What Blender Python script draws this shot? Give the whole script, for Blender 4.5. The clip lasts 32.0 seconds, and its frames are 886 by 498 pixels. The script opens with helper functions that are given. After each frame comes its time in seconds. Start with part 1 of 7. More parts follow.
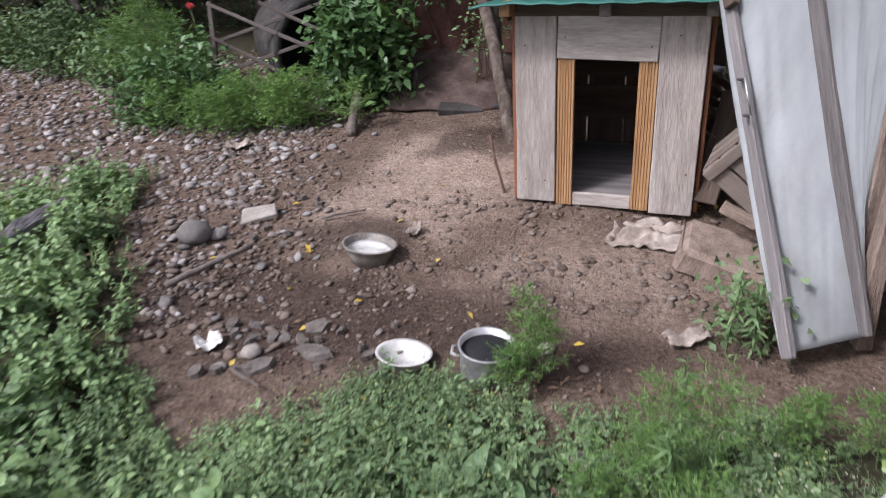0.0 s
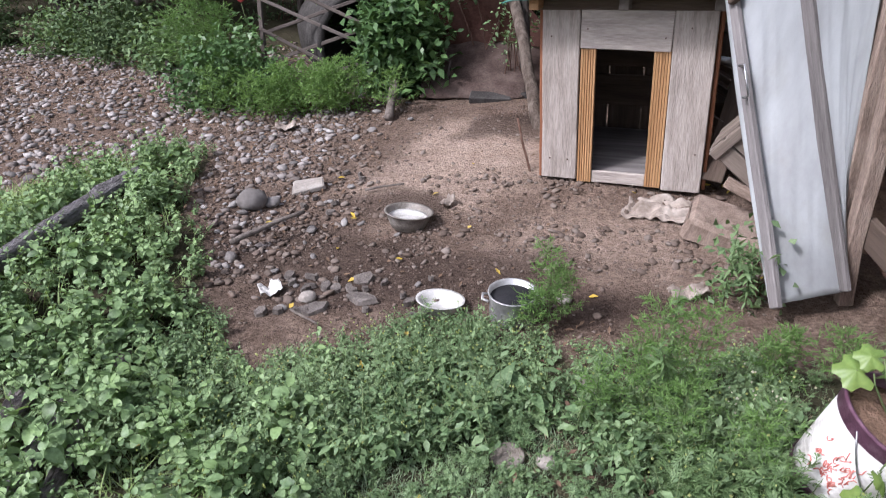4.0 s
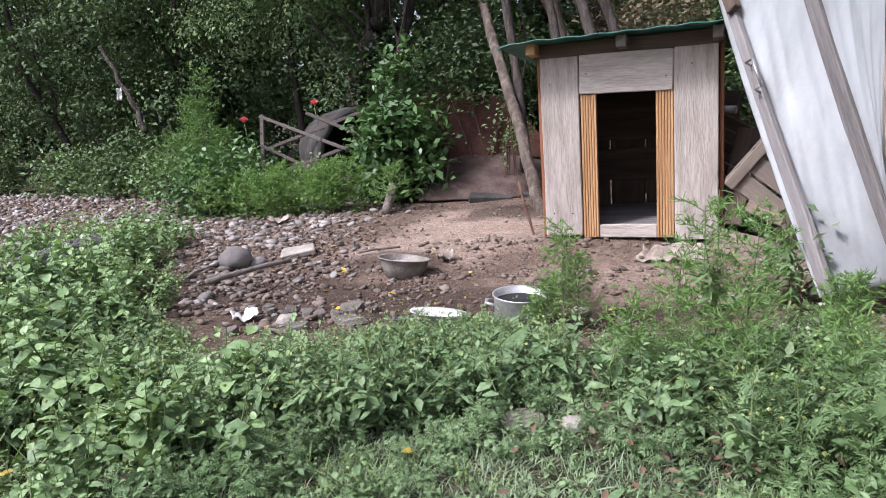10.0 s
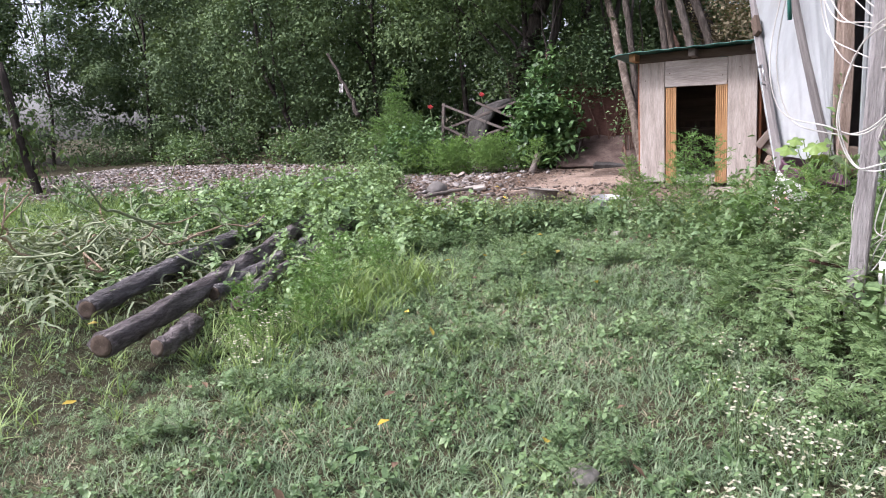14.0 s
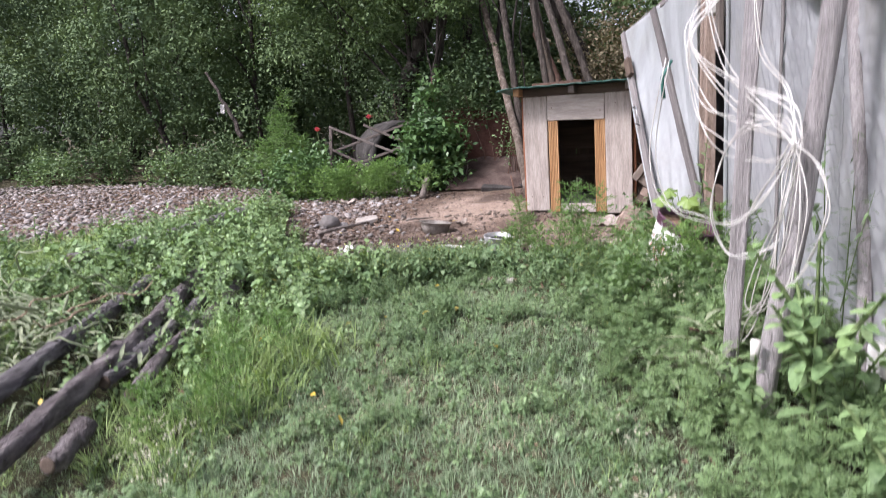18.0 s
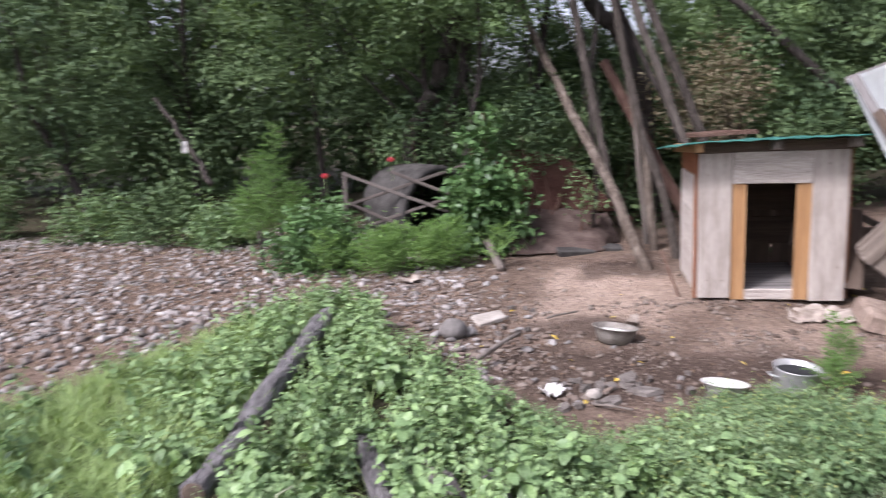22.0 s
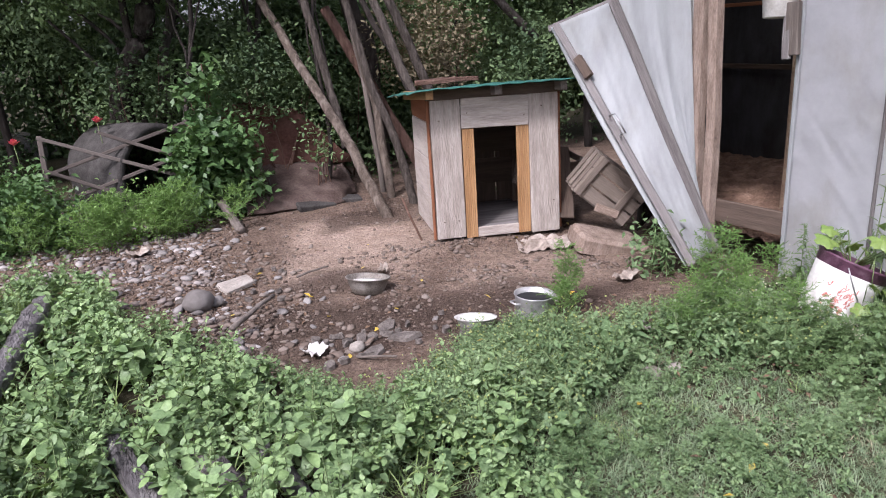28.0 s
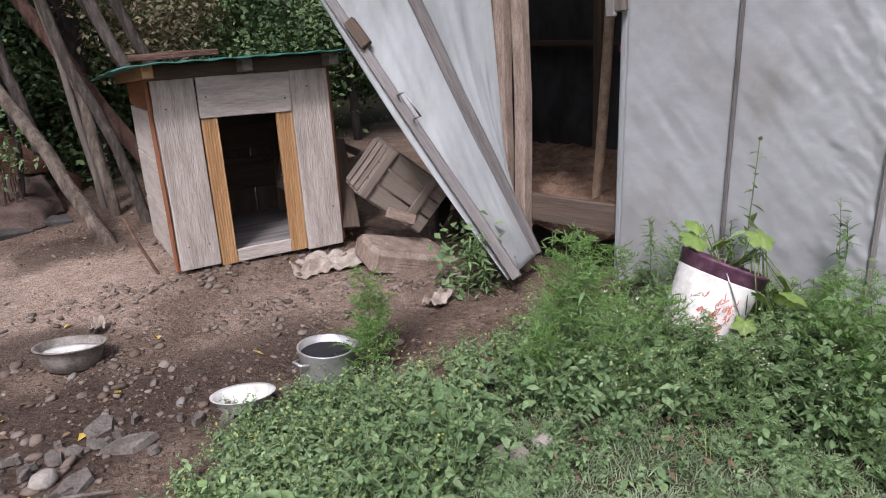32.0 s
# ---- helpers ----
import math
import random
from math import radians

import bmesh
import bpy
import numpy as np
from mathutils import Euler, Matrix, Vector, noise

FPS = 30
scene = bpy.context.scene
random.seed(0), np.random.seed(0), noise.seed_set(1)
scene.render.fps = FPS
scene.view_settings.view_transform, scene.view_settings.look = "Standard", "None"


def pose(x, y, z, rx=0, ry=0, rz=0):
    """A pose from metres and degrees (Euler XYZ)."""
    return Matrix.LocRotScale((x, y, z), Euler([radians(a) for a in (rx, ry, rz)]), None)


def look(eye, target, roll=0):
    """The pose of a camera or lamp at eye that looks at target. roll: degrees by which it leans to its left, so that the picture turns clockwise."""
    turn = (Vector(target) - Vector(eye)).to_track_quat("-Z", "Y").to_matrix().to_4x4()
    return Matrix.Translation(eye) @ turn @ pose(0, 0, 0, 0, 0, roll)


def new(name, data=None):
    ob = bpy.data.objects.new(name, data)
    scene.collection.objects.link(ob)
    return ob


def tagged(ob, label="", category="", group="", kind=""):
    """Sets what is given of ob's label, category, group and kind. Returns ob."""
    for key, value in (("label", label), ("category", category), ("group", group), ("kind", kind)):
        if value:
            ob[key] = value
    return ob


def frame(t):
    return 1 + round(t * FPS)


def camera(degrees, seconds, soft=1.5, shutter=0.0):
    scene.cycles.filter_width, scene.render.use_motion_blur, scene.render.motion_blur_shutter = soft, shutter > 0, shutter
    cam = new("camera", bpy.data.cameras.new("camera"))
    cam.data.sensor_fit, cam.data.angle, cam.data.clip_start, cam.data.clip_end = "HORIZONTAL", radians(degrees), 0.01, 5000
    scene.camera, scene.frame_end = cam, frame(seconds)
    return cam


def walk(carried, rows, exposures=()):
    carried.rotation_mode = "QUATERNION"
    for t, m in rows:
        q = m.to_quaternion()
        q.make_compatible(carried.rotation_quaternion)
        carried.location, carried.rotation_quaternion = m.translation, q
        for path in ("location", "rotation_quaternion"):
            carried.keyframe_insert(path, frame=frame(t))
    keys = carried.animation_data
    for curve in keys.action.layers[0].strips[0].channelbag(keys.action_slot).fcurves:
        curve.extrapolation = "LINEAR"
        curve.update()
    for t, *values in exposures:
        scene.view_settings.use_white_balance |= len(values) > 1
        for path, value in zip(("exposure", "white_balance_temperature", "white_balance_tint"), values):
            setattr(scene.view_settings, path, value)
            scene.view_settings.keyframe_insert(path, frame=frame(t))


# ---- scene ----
cam = camera(64.4, 32.0, 1.0, 0.4)
PATH = [
    (0, (0.113, 0.064, 1.564), (-0.093, 1.824, 0.635), -3.9),
    (0.5, (0.134, -0.28, 1.551), (-0.144, 1.467, 0.619), -4.2),
    (1, (0.119, -0.4, 1.553), (-0.159, 1.347, 0.619), -4.2),
    (1.5, (0.105, -0.434, 1.540), (-0.175, 1.312, 0.605), -4.3),
    (2, (0.109, -0.418, 1.551), (-0.171, 1.327, 0.614), -4.2),
    (2.5, (0.14, -0.428, 1.897), (-0.137, 1.321, 0.969), -4.0),
    (4.5, (0.08, -0.353, 1.428), (-0.185, 1.399, 0.500), -3.5),
    (5, (0.043, -0.382, 1.234), (-0.217, 1.371, 0.307), -3.3),
    (5.5, (0.007, -0.409, 1.064), (-0.246, 1.346, 0.138), -3.0),
    (6, (-0.002, -0.418, 1.011), (-0.263, 1.334, 0.081), -3.5),
    (6.5, (0.012, -0.428, 0.912), (-0.264, 1.317, -0.026), -4.7),
    (7, (0.018, -0.417, 0.882), (-0.263, 1.329, -0.051), -4.7),
    (7.5, (0.009, -0.402, 0.906), (-0.264, 1.436, 0.166), -4.4),
    (7.6, (0.003, -0.392, 0.893), (-0.271, 1.469, 0.214), -4.3),
    (8, (-0.01, -0.391, 0.877), (-0.285, 1.501, 0.289), -4.2),
    (8.5, (-0.039, -0.376, 0.870), (-0.307, 1.566, 0.474), -4.1),
    (9, (-0.013, -0.366, 0.865), (-0.281, 1.578, 0.480), -4.0),
    (9.5, (0.05, -0.338, 0.868), (-0.218, 1.606, 0.482), -3.9),
    (10, (0.071, -0.324, 0.759), (-0.195, 1.619, 0.370), -4.0),
    (10.5, (0.079, -0.324, 0.745), (-0.189, 1.62, 0.356), -4.0),
    (11, (0.102, -0.561, 0.741), (-0.167, 1.382, 0.354), -3.9),
    (11.5, (0.157, -1.122, 0.739), (-0.114, 0.821, 0.352), -3.9),
    (12, (0.284, -1.917, 0.714), (-0.003, 0.023, 0.319), -4.2),
    (12.5, (0.405, -2.332, 0.686), (0.11, -0.391, 0.301), -4.0),
    (13, (0.463, -2.442, 0.653), (0.153, -0.504, 0.270), -3.9),
    (13.5, (0.484, -2.454, 0.648), (-0.131, -0.586, 0.281), -3.5),
    (15.5, (0.439, -2.391, 0.683), (-0.24, -0.546, 0.317), -3.3),
    (16, (0.456, -2.395, 0.684), (-0.151, -0.525, 0.314), -3.6),
    (16.5, (0.469, -2.411, 0.700), (0.112, -0.482, 0.310), -3.8),
    (17, (0.476, -2.456, 0.697), (0.124, -0.526, 0.308), -3.6),
    (17.5, (0.437, -2.435, 0.697), (0.088, -0.504, 0.308), -3.8),
    (18, (0.44, -2.429, 0.940), (0.094, -0.498, 0.548), -3.8),
    (18.5, (0.458, -2.444, 1.265), (0.118, -0.512, 0.878), -3.5),
    (19, (0.2, -2.524, 1.289), (-0.135, -0.59, 0.904), -3.3),
    (19.5, (-0.365, -2.597, 1.272), (-0.697, -0.662, 0.889), -3.3),
    (20, (-0.733, -2.551, 1.257), (-1.068, -0.616, 0.877), -3.1),
    (20.5, (-1.048, -2.217, 1.300), (-1.381, -0.282, 0.920), -3.2),
    (21, (-1.385, -1.561, 1.303), (-1.679, 0.382, 0.927), -2.9),
    (21.5, (-1.642, -0.999, 1.328), (-1.899, 0.949, 0.958), -2.8),
    (22, (-1.727, -0.835, 1.324), (-1.631, 1.125, 0.940), -3.0),
    (22.5, (-1.762, -0.706, 1.347), (-1.278, 1.191, 0.937), -3.4),
    (23, (-1.81, -0.643, 1.327), (-1.218, 1.225, 0.926), -3.3),
    (23.5, (-1.792, -0.642, 1.340), (-1.17, 1.216, 0.939), -3.3),
    (24, (-1.772, -0.674, 1.364), (-1.022, 1.134, 0.950), -3.4),
    (24.5, (-1.768, -0.702, 1.373), (-0.941, 1.07, 0.952), -3.5),
    (25, (-1.74, -0.726, 1.380), (-0.915, 1.051, 0.983), -3.6),
    (25.5, (-1.744, -0.758, 1.372), (-0.894, 1.037, 1.133), -3.5),
    (26, (-1.762, -0.784, 1.341), (-0.911, 1.008, 1.085), -3.3),
    (26.5, (-1.761, -0.781, 1.354), (-0.95, 0.968, 0.823), -3.5),
    (28.5, (-1.794, -0.709, 1.278), (-0.994, 1.037, 0.720), -3.6),
    (29, (-1.801, -0.706, 1.184), (-1.003, 1.04, 0.624), -3.6),
    (29.5, (-1.807, -0.709, 1.103), (-1.007, 1.036, 0.540), -3.6),
    (30, (-1.728, -0.595, 1.094), (-0.744, 1.05, 0.522), -3.5),
    (30.5, (-1.51, -0.193, 1.138), (-0.246, 1.237, 0.539), -3.2),
    (31, (-1.324, 0.125, 1.147), (0.004, 1.494, 0.543), -3.1),
    (31.5, (-1.27, 0.188, 1.149), (0.058, 1.556, 0.544), -3.1),
    (32, (-1.271, 0.185, 1.145), (0.059, 1.553, 0.545), -3.1),
]
walk(cam, [(t, look(eye, target, roll)) for t, eye, target, roll in PATH],
     exposures=((0.0, 0.8, 5850, 20), (1.5, 0.92, 5850, 20), (5.0, 1.0, 5780, 20), (9.0, 1.21, 5800, 20), (12.0, 1.34, 5920, 22), (16.0, 1.38, 5960, 22), (17.5, 1.34, 5980, 22), (21.0, 1.34, 5920, 22), (24.0, 1.15, 5880, 24), (26.0, 1.12, 5900, 24), (30.0, 0.9, 5960, 22), (32.0, 0.72, 6000, 20)))

# ---- light ----
world = bpy.data.worlds.new("world")
scene.world = world
world.use_nodes = True
wn = world.node_tree.nodes
sky = wn.new("ShaderNodeTexSky")
sky.sky_type = "NISHITA"
sky.sun_disc = False
sky.sun_elevation = radians(50)
sky.sun_rotation = radians(235)
sky.air_density = 1.0
sky.dust_density = 4.0
sky.ozone_density = 1.0
hsv = wn.new("ShaderNodeHueSaturation")
hsv.inputs["Saturation"].default_value = 0.38
world.node_tree.links.new(sky.outputs[0], hsv.inputs["Color"])
world.node_tree.links.new(hsv.outputs[0], wn["Background"].inputs["Color"])
wn["Background"].inputs["Strength"].default_value = 0.115
sun = new("sun", bpy.data.lights.new("sun", "SUN"))
sun.data.energy = 2.3
sun.data.angle = radians(10)
sun.data.color = (1.0, 0.96, 0.9)
sun.matrix_world = look((-6.06, -4.25, 8.8), (0, 0, 0))

# ---- materials ----


def ramp(nt, fac, stops):
    n = nt.nodes.new("ShaderNodeValToRGB")
    cr = n.color_ramp
    while len(cr.elements) < len(stops):
        cr.elements.new(0.5)
    for e, (p, c) in zip(cr.elements, stops):
        e.position, e.color = p, (*c, 1)
    nt.links.new(fac, n.inputs[0])
    return n.outputs[0]


def noise_tex(nt, vec, scale, detail=4.0, rough=0.55):
    n = nt.nodes.new("ShaderNodeTexNoise")
    n.inputs["Scale"].default_value, n.inputs["Detail"].default_value, n.inputs["Roughness"].default_value = scale, detail, rough
    nt.links.new(vec, n.inputs["Vector"])
    return n.outputs["Fac"]


def mapped(nt, coord, scale):
    tc = nt.nodes.new("ShaderNodeTexCoord")
    m = nt.nodes.new("ShaderNodeMapping")
    m.inputs["Scale"].default_value = scale
    nt.links.new(tc.outputs[coord], m.inputs["Vector"])
    return m.outputs[0]


def mixed(nt, fac, a, b, how="MIX"):
    n = nt.nodes.new("ShaderNodeMix")
    n.data_type, n.blend_type = "RGBA", how
    if isinstance(fac, float):
        n.inputs[0].default_value = fac
    else:
        nt.links.new(fac, n.inputs[0])
    for s, v in ((n.inputs[6], a), (n.inputs[7], b)):
        if isinstance(v, tuple):
            s.default_value = (*v, 1)
        else:
            nt.links.new(v, s)
    return n.outputs[2]


def bump(nt, height, strength, dist):
    b = nt.nodes.new("ShaderNodeBump")
    b.inputs["Strength"].default_value, b.inputs["Distance"].default_value = strength, dist
    nt.links.new(height, b.inputs["Height"])
    return b.outputs[0]


def material(name):
    m = bpy.data.materials.new(name)
    m.use_nodes = True
    return m, m.node_tree, m.node_tree.nodes["Principled BSDF"]


def surface(name, dark, mid, light, scale=(8, 8, 8), rough=0.8, metal=0.0, relief=0.3, fine=60.0, coord="Object", vary=0.0, dist=0.01, grain=0.25, spec=0.22):
    """Two scales of noise between three colours, with fine relief."""
    m, nt, p = material(name)
    v = mapped(nt, coord, scale)
    a = noise_tex(nt, v, 1.0, 5.0)
    b = noise_tex(nt, v, fine / 8.0, 4.0, 0.65)
    col = ramp(nt, a, ((0.3, dark), (0.5, mid), (0.72, light)))
    col = mixed(nt, grain, col, ramp(nt, b, ((0.35, tuple(c * 0.45 for c in mid)), (0.65, tuple(min(1, c * 1.5) for c in mid)))))
    if vary:
        oi = nt.nodes.new("ShaderNodeObjectInfo")
        col = mixed(nt, vary, col, ramp(nt, oi.outputs["Random"], ((0.0, dark), (0.5, mid), (1.0, light))))
    nt.links.new(col, p.inputs["Base Color"])
    p.inputs["Roughness"].default_value, p.inputs["Metallic"].default_value = rough, metal
    p.inputs["Specular IOR Level"].default_value = spec
    nt.links.new(bump(nt, b, relief, dist), p.inputs["Normal"])
    return m


def island_surface(name, cols, scale=40.0, rough=0.85, relief=0.3):
    """Loose pieces: a colour of its own for each island, with grain."""
    m, nt, p = material(name)
    g = nt.nodes.new("ShaderNodeNewGeometry")
    stops = [(i / (len(cols) - 1), c) for i, c in enumerate(cols)]
    col = ramp(nt, g.outputs["Random Per Island"], stops)
    n = noise_tex(nt, mapped(nt, "Object", (1, 1, 1)), scale, 5.0)
    col = mixed(nt, 0.35, col, ramp(nt, n, ((0.3, tuple(c * 0.4 for c in cols[0])), (0.7, cols[-1]))))
    nt.links.new(col, p.inputs["Base Color"])
    p.inputs["Roughness"].default_value = rough
    p.inputs["Specular IOR Level"].default_value = 0.15
    nt.links.new(bump(nt, n, relief, 0.004), p.inputs["Normal"])
    return m


def leafy(name, cols, rough=0.5, through_light=0.22, spec=0.35, patch=0.45, patch_scale=1.6):
    """Leaves: a tone per leaf, patches per clump, light that shines through."""
    m, nt, p = material(name)
    g = nt.nodes.new("ShaderNodeNewGeometry")
    stops = [(i / (len(cols) - 1), c) for i, c in enumerate(cols)]
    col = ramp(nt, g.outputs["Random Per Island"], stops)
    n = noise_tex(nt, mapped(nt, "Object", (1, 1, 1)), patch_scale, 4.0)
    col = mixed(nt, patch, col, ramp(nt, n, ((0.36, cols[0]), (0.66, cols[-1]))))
    n2 = noise_tex(nt, mapped(nt, "Object", (1, 1, 1)), 90.0, 3.0)
    col = mixed(nt, 0.22, col, ramp(nt, n2, ((0.3, tuple(c * 0.5 for c in cols[0])), (0.7, tuple(c * 1.2 for c in cols[-1])))))
    nt.links.new(col, p.inputs["Base Color"])
    p.inputs["Roughness"].default_value = rough
    p.inputs["Specular IOR Level"].default_value = spec
    tr = nt.nodes.new("ShaderNodeBsdfTranslucent")
    nt.links.new(mixed(nt, 1.0, col, (1.0, 1.0, 0.55), "MULTIPLY"), tr.inputs["Color"])
    mx = nt.nodes.new("ShaderNodeMixShader")
    mx.inputs[0].default_value = through_light
    nt.links.new(p.outputs[0], mx.inputs[1])
    nt.links.new(tr.outputs[0], mx.inputs[2])
    nt.links.new(mx.outputs[0], nt.nodes["Material Output"].inputs["Surface"])
    return m


def film_material(name, tone, dirt, clear, wrinkle=0.5, folds=(6, 6, 6), rough=0.2, ior=1.9, streak=(1, 1, 0.35)):
    """Cloudy greenhouse film: lets light through, a dull sheen, streaks of dirt."""
    m, nt, p = material(name)
    v = mapped(nt, "Object", folds)
    a = noise_tex(nt, v, 0.6, 6.0, 0.6)
    b = noise_tex(nt, mapped(nt, "Object", streak), 9.0, 7.0, 0.7)
    col = mixed(nt, 0.45, ramp(nt, a, ((0.3, dirt), (0.62, tone))), ramp(nt, b, ((0.3, dirt), (0.6, tone))))
    stain = noise_tex(nt, mapped(nt, "Object", (1, 1, 0.6)), 3.1, 6.0, 0.65)
    col = mixed(nt, ramp(nt, stain, ((0.52, (0, 0, 0)), (0.78, (0.6, 0.6, 0.6)))), col, tuple(c * k for c, k in zip(dirt, (0.92, 0.86, 0.68))))
    nt.links.new(col, p.inputs["Base Color"])
    p.inputs["Roughness"].default_value = rough
    p.inputs["Specular IOR Level"].default_value = 0.6
    p.inputs["IOR"].default_value = ior
    crinkle = noise_tex(nt, mapped(nt, "Object", (30, 38, 55)), 1.0, 6.0, 0.7)
    both = nt.nodes.new("ShaderNodeMath")
    both.operation = "MULTIPLY_ADD"
    nt.links.new(crinkle, both.inputs[0])
    both.inputs[1].default_value = 0.03
    low = nt.nodes.new("ShaderNodeMath")
    low.operation = "MULTIPLY"
    nt.links.new(a, low.inputs[0])
    low.inputs[1].default_value = wrinkle
    nt.links.new(low.outputs[0], both.inputs[2])
    nt.links.new(bump(nt, both.outputs[0], 0.9, 0.05), p.inputs["Normal"])
    tl = nt.nodes.new("ShaderNodeBsdfTranslucent")
    nt.links.new(col, tl.inputs["Color"])
    tp = nt.nodes.new("ShaderNodeBsdfTransparent")
    m1, m2 = nt.nodes.new("ShaderNodeMixShader"), nt.nodes.new("ShaderNodeMixShader")
    m1.inputs[0].default_value, m2.inputs[0].default_value = 0.4, clear
    nt.links.new(p.outputs[0], m1.inputs[1])
    nt.links.new(tl.outputs[0], m1.inputs[2])
    nt.links.new(m1.outputs[0], m2.inputs[1])
    nt.links.new(tp.outputs[0], m2.inputs[2])
    nt.links.new(m2.outputs[0], nt.nodes["Material Output"].inputs["Surface"])
    return m


GRAIN = (22, 22, 1.6)
WHITEWASHED = surface("whitewashed_board", (0.17, 0.14, 0.116), (0.38, 0.335, 0.295), (0.54, 0.49, 0.44), (18, 18, 2.6), 0.88, relief=0.6, vary=0.3, grain=0.4)
GREY_WOOD = surface("weathered_wood", (0.05, 0.044, 0.041), (0.155, 0.142, 0.134), (0.33, 0.31, 0.298), GRAIN, 0.88, relief=0.7, vary=0.3, grain=0.4)
PEELING = surface("peeling_pale_trunk", (0.035, 0.028, 0.023), (0.135, 0.108, 0.086), (0.33, 0.28, 0.235), (24, 24, 3), 0.92, relief=0.9, dist=0.03, spec=0.08, grain=0.4, fine=44)
DARK_WOOD = surface("dark_brown_wood", (0.05, 0.036, 0.028), (0.10, 0.075, 0.058), (0.16, 0.125, 0.10), GRAIN, 0.8, relief=0.6, vary=0.3, spec=0.08)
ORANGE_WOOD = surface("varnished_pine", (0.22, 0.115, 0.05), (0.36, 0.205, 0.095), (0.46, 0.29, 0.15), (26, 26, 1.4), 0.55, relief=0.4, grain=0.35)
RED_WOOD = surface("brown_painted_wood", (0.12, 0.045, 0.022), (0.22, 0.09, 0.045), (0.32, 0.16, 0.085), GRAIN, 0.75, relief=0.4, vary=0.3)
# Lowered so the back trunks carry the trees' shade in their bark.
BARK = surface("grey_bark", (0.02, 0.017, 0.015), (0.055, 0.047, 0.04), (0.16, 0.14, 0.122), (34, 34, 4), 0.95, relief=1.0, fine=44, dist=0.02, vary=0.25, spec=0.08)
POLE_BARK = surface("grey_pole_bark", (0.022, 0.018, 0.015), (0.085, 0.071, 0.06), (0.24, 0.208, 0.18), (40, 40, 5), 0.95, relief=1.0, vary=0.2, dist=0.03, spec=0.08, grain=0.45, fine=44)
PEELED = surface("peeled_pole", (0.065, 0.054, 0.046), (0.145, 0.122, 0.104), (0.24, 0.21, 0.182), (28, 28, 2.5), 0.85, relief=0.7, vary=0.3)
RED_BARK = surface("reddish_bark", (0.06, 0.035, 0.028), (0.13, 0.078, 0.06), (0.2, 0.135, 0.105), (30, 30, 4), 0.95, relief=0.9, dist=0.02, spec=0.08)
LOG_BARK = surface("old_log_bark", (0.05, 0.045, 0.045), (0.2, 0.185, 0.185), (0.45, 0.43, 0.42), (40, 7, 40), 0.95, relief=1.0, dist=0.05, vary=0.15, grain=0.4, fine=26, spec=0.08)
LOG_BROWN = surface("brown_log_bark", (0.05, 0.042, 0.041), (0.2, 0.175, 0.17), (0.43, 0.39, 0.375), (40, 7, 40), 0.95, relief=1.0, dist=0.05, grain=0.4, fine=26, spec=0.08)
PALE_POLE = surface("pale_grey_pole", (0.16, 0.145, 0.14), (0.34, 0.315, 0.305), (0.52, 0.49, 0.475), (30, 30, 3), 0.9, relief=0.9, dist=0.02, grain=0.35)
LID = surface("dirty_beige_lid", (0.09, 0.075, 0.06), (0.2, 0.172, 0.142), (0.31, 0.275, 0.235), (30, 30, 30), 0.7, relief=0.4)
GREEN_SHEET = surface("green_painted_sheet", (0.01, 0.06, 0.047), (0.018, 0.1, 0.078), (0.05, 0.155, 0.125), (5, 5, 5), 0.5, relief=0.15, spec=0.4)
ALUMINIUM = surface("dirty_aluminium", (0.09, 0.077, 0.063), (0.23, 0.208, 0.18), (0.42, 0.4, 0.365), (16, 16, 16), 0.6, 0.35, relief=0.3, grain=0.45)
ENAMEL = surface("chipped_white_enamel", (0.27, 0.25, 0.21), (0.52, 0.51, 0.475), (0.68, 0.67, 0.645), (16, 16, 16), 0.45, relief=0.15, grain=0.25, spec=0.5)
BUCKET_WHITE = surface("stained_white_plastic", (0.4, 0.375, 0.33), (0.62, 0.605, 0.57), (0.72, 0.71, 0.68), (9, 9, 9), 0.5, relief=0.2, grain=0.15)
RED_PRINT = surface("faded_red_print", (0.42, 0.11, 0.09), (0.52, 0.17, 0.14), (0.62, 0.32, 0.27), (30, 30, 30), 0.6)
PURPLE = surface("dark_purple_plastic", (0.05, 0.022, 0.035), (0.1, 0.045, 0.07), (0.2, 0.13, 0.16), (20, 20, 20), 0.45)
STONE = surface("river_stone", (0.09, 0.08, 0.072), (0.19, 0.175, 0.162), (0.34, 0.325, 0.305), (7, 7, 7), 0.85, relief=0.3, vary=0.65, grain=0.3)
PEBBLES = island_surface("pebbles", ((0.07, 0.056, 0.047), (0.23, 0.205, 0.188), (0.36, 0.335, 0.315), (0.16, 0.118, 0.095), (0.54, 0.52, 0.495), (0.11, 0.085, 0.07), (0.43, 0.4, 0.375), (0.2, 0.155, 0.13)), 60.0)
PALE_STONE = surface("pale_concrete", (0.2, 0.175, 0.15), (0.3, 0.27, 0.235), (0.4, 0.37, 0.33), (10, 10, 10), 0.9, relief=0.5)
CONCRETE = surface("grey_concrete", (0.026, 0.024, 0.022), (0.056, 0.052, 0.048), (0.1, 0.094, 0.088), (9, 9, 9), 0.9, relief=0.6, grain=0.4, spec=0.08)
RUST = surface("rusty_brown_sheet", (0.05, 0.024, 0.018), (0.094, 0.048, 0.037), (0.13, 0.076, 0.061), (6, 6, 6), 0.85, relief=0.4, grain=0.35, spec=0.08)
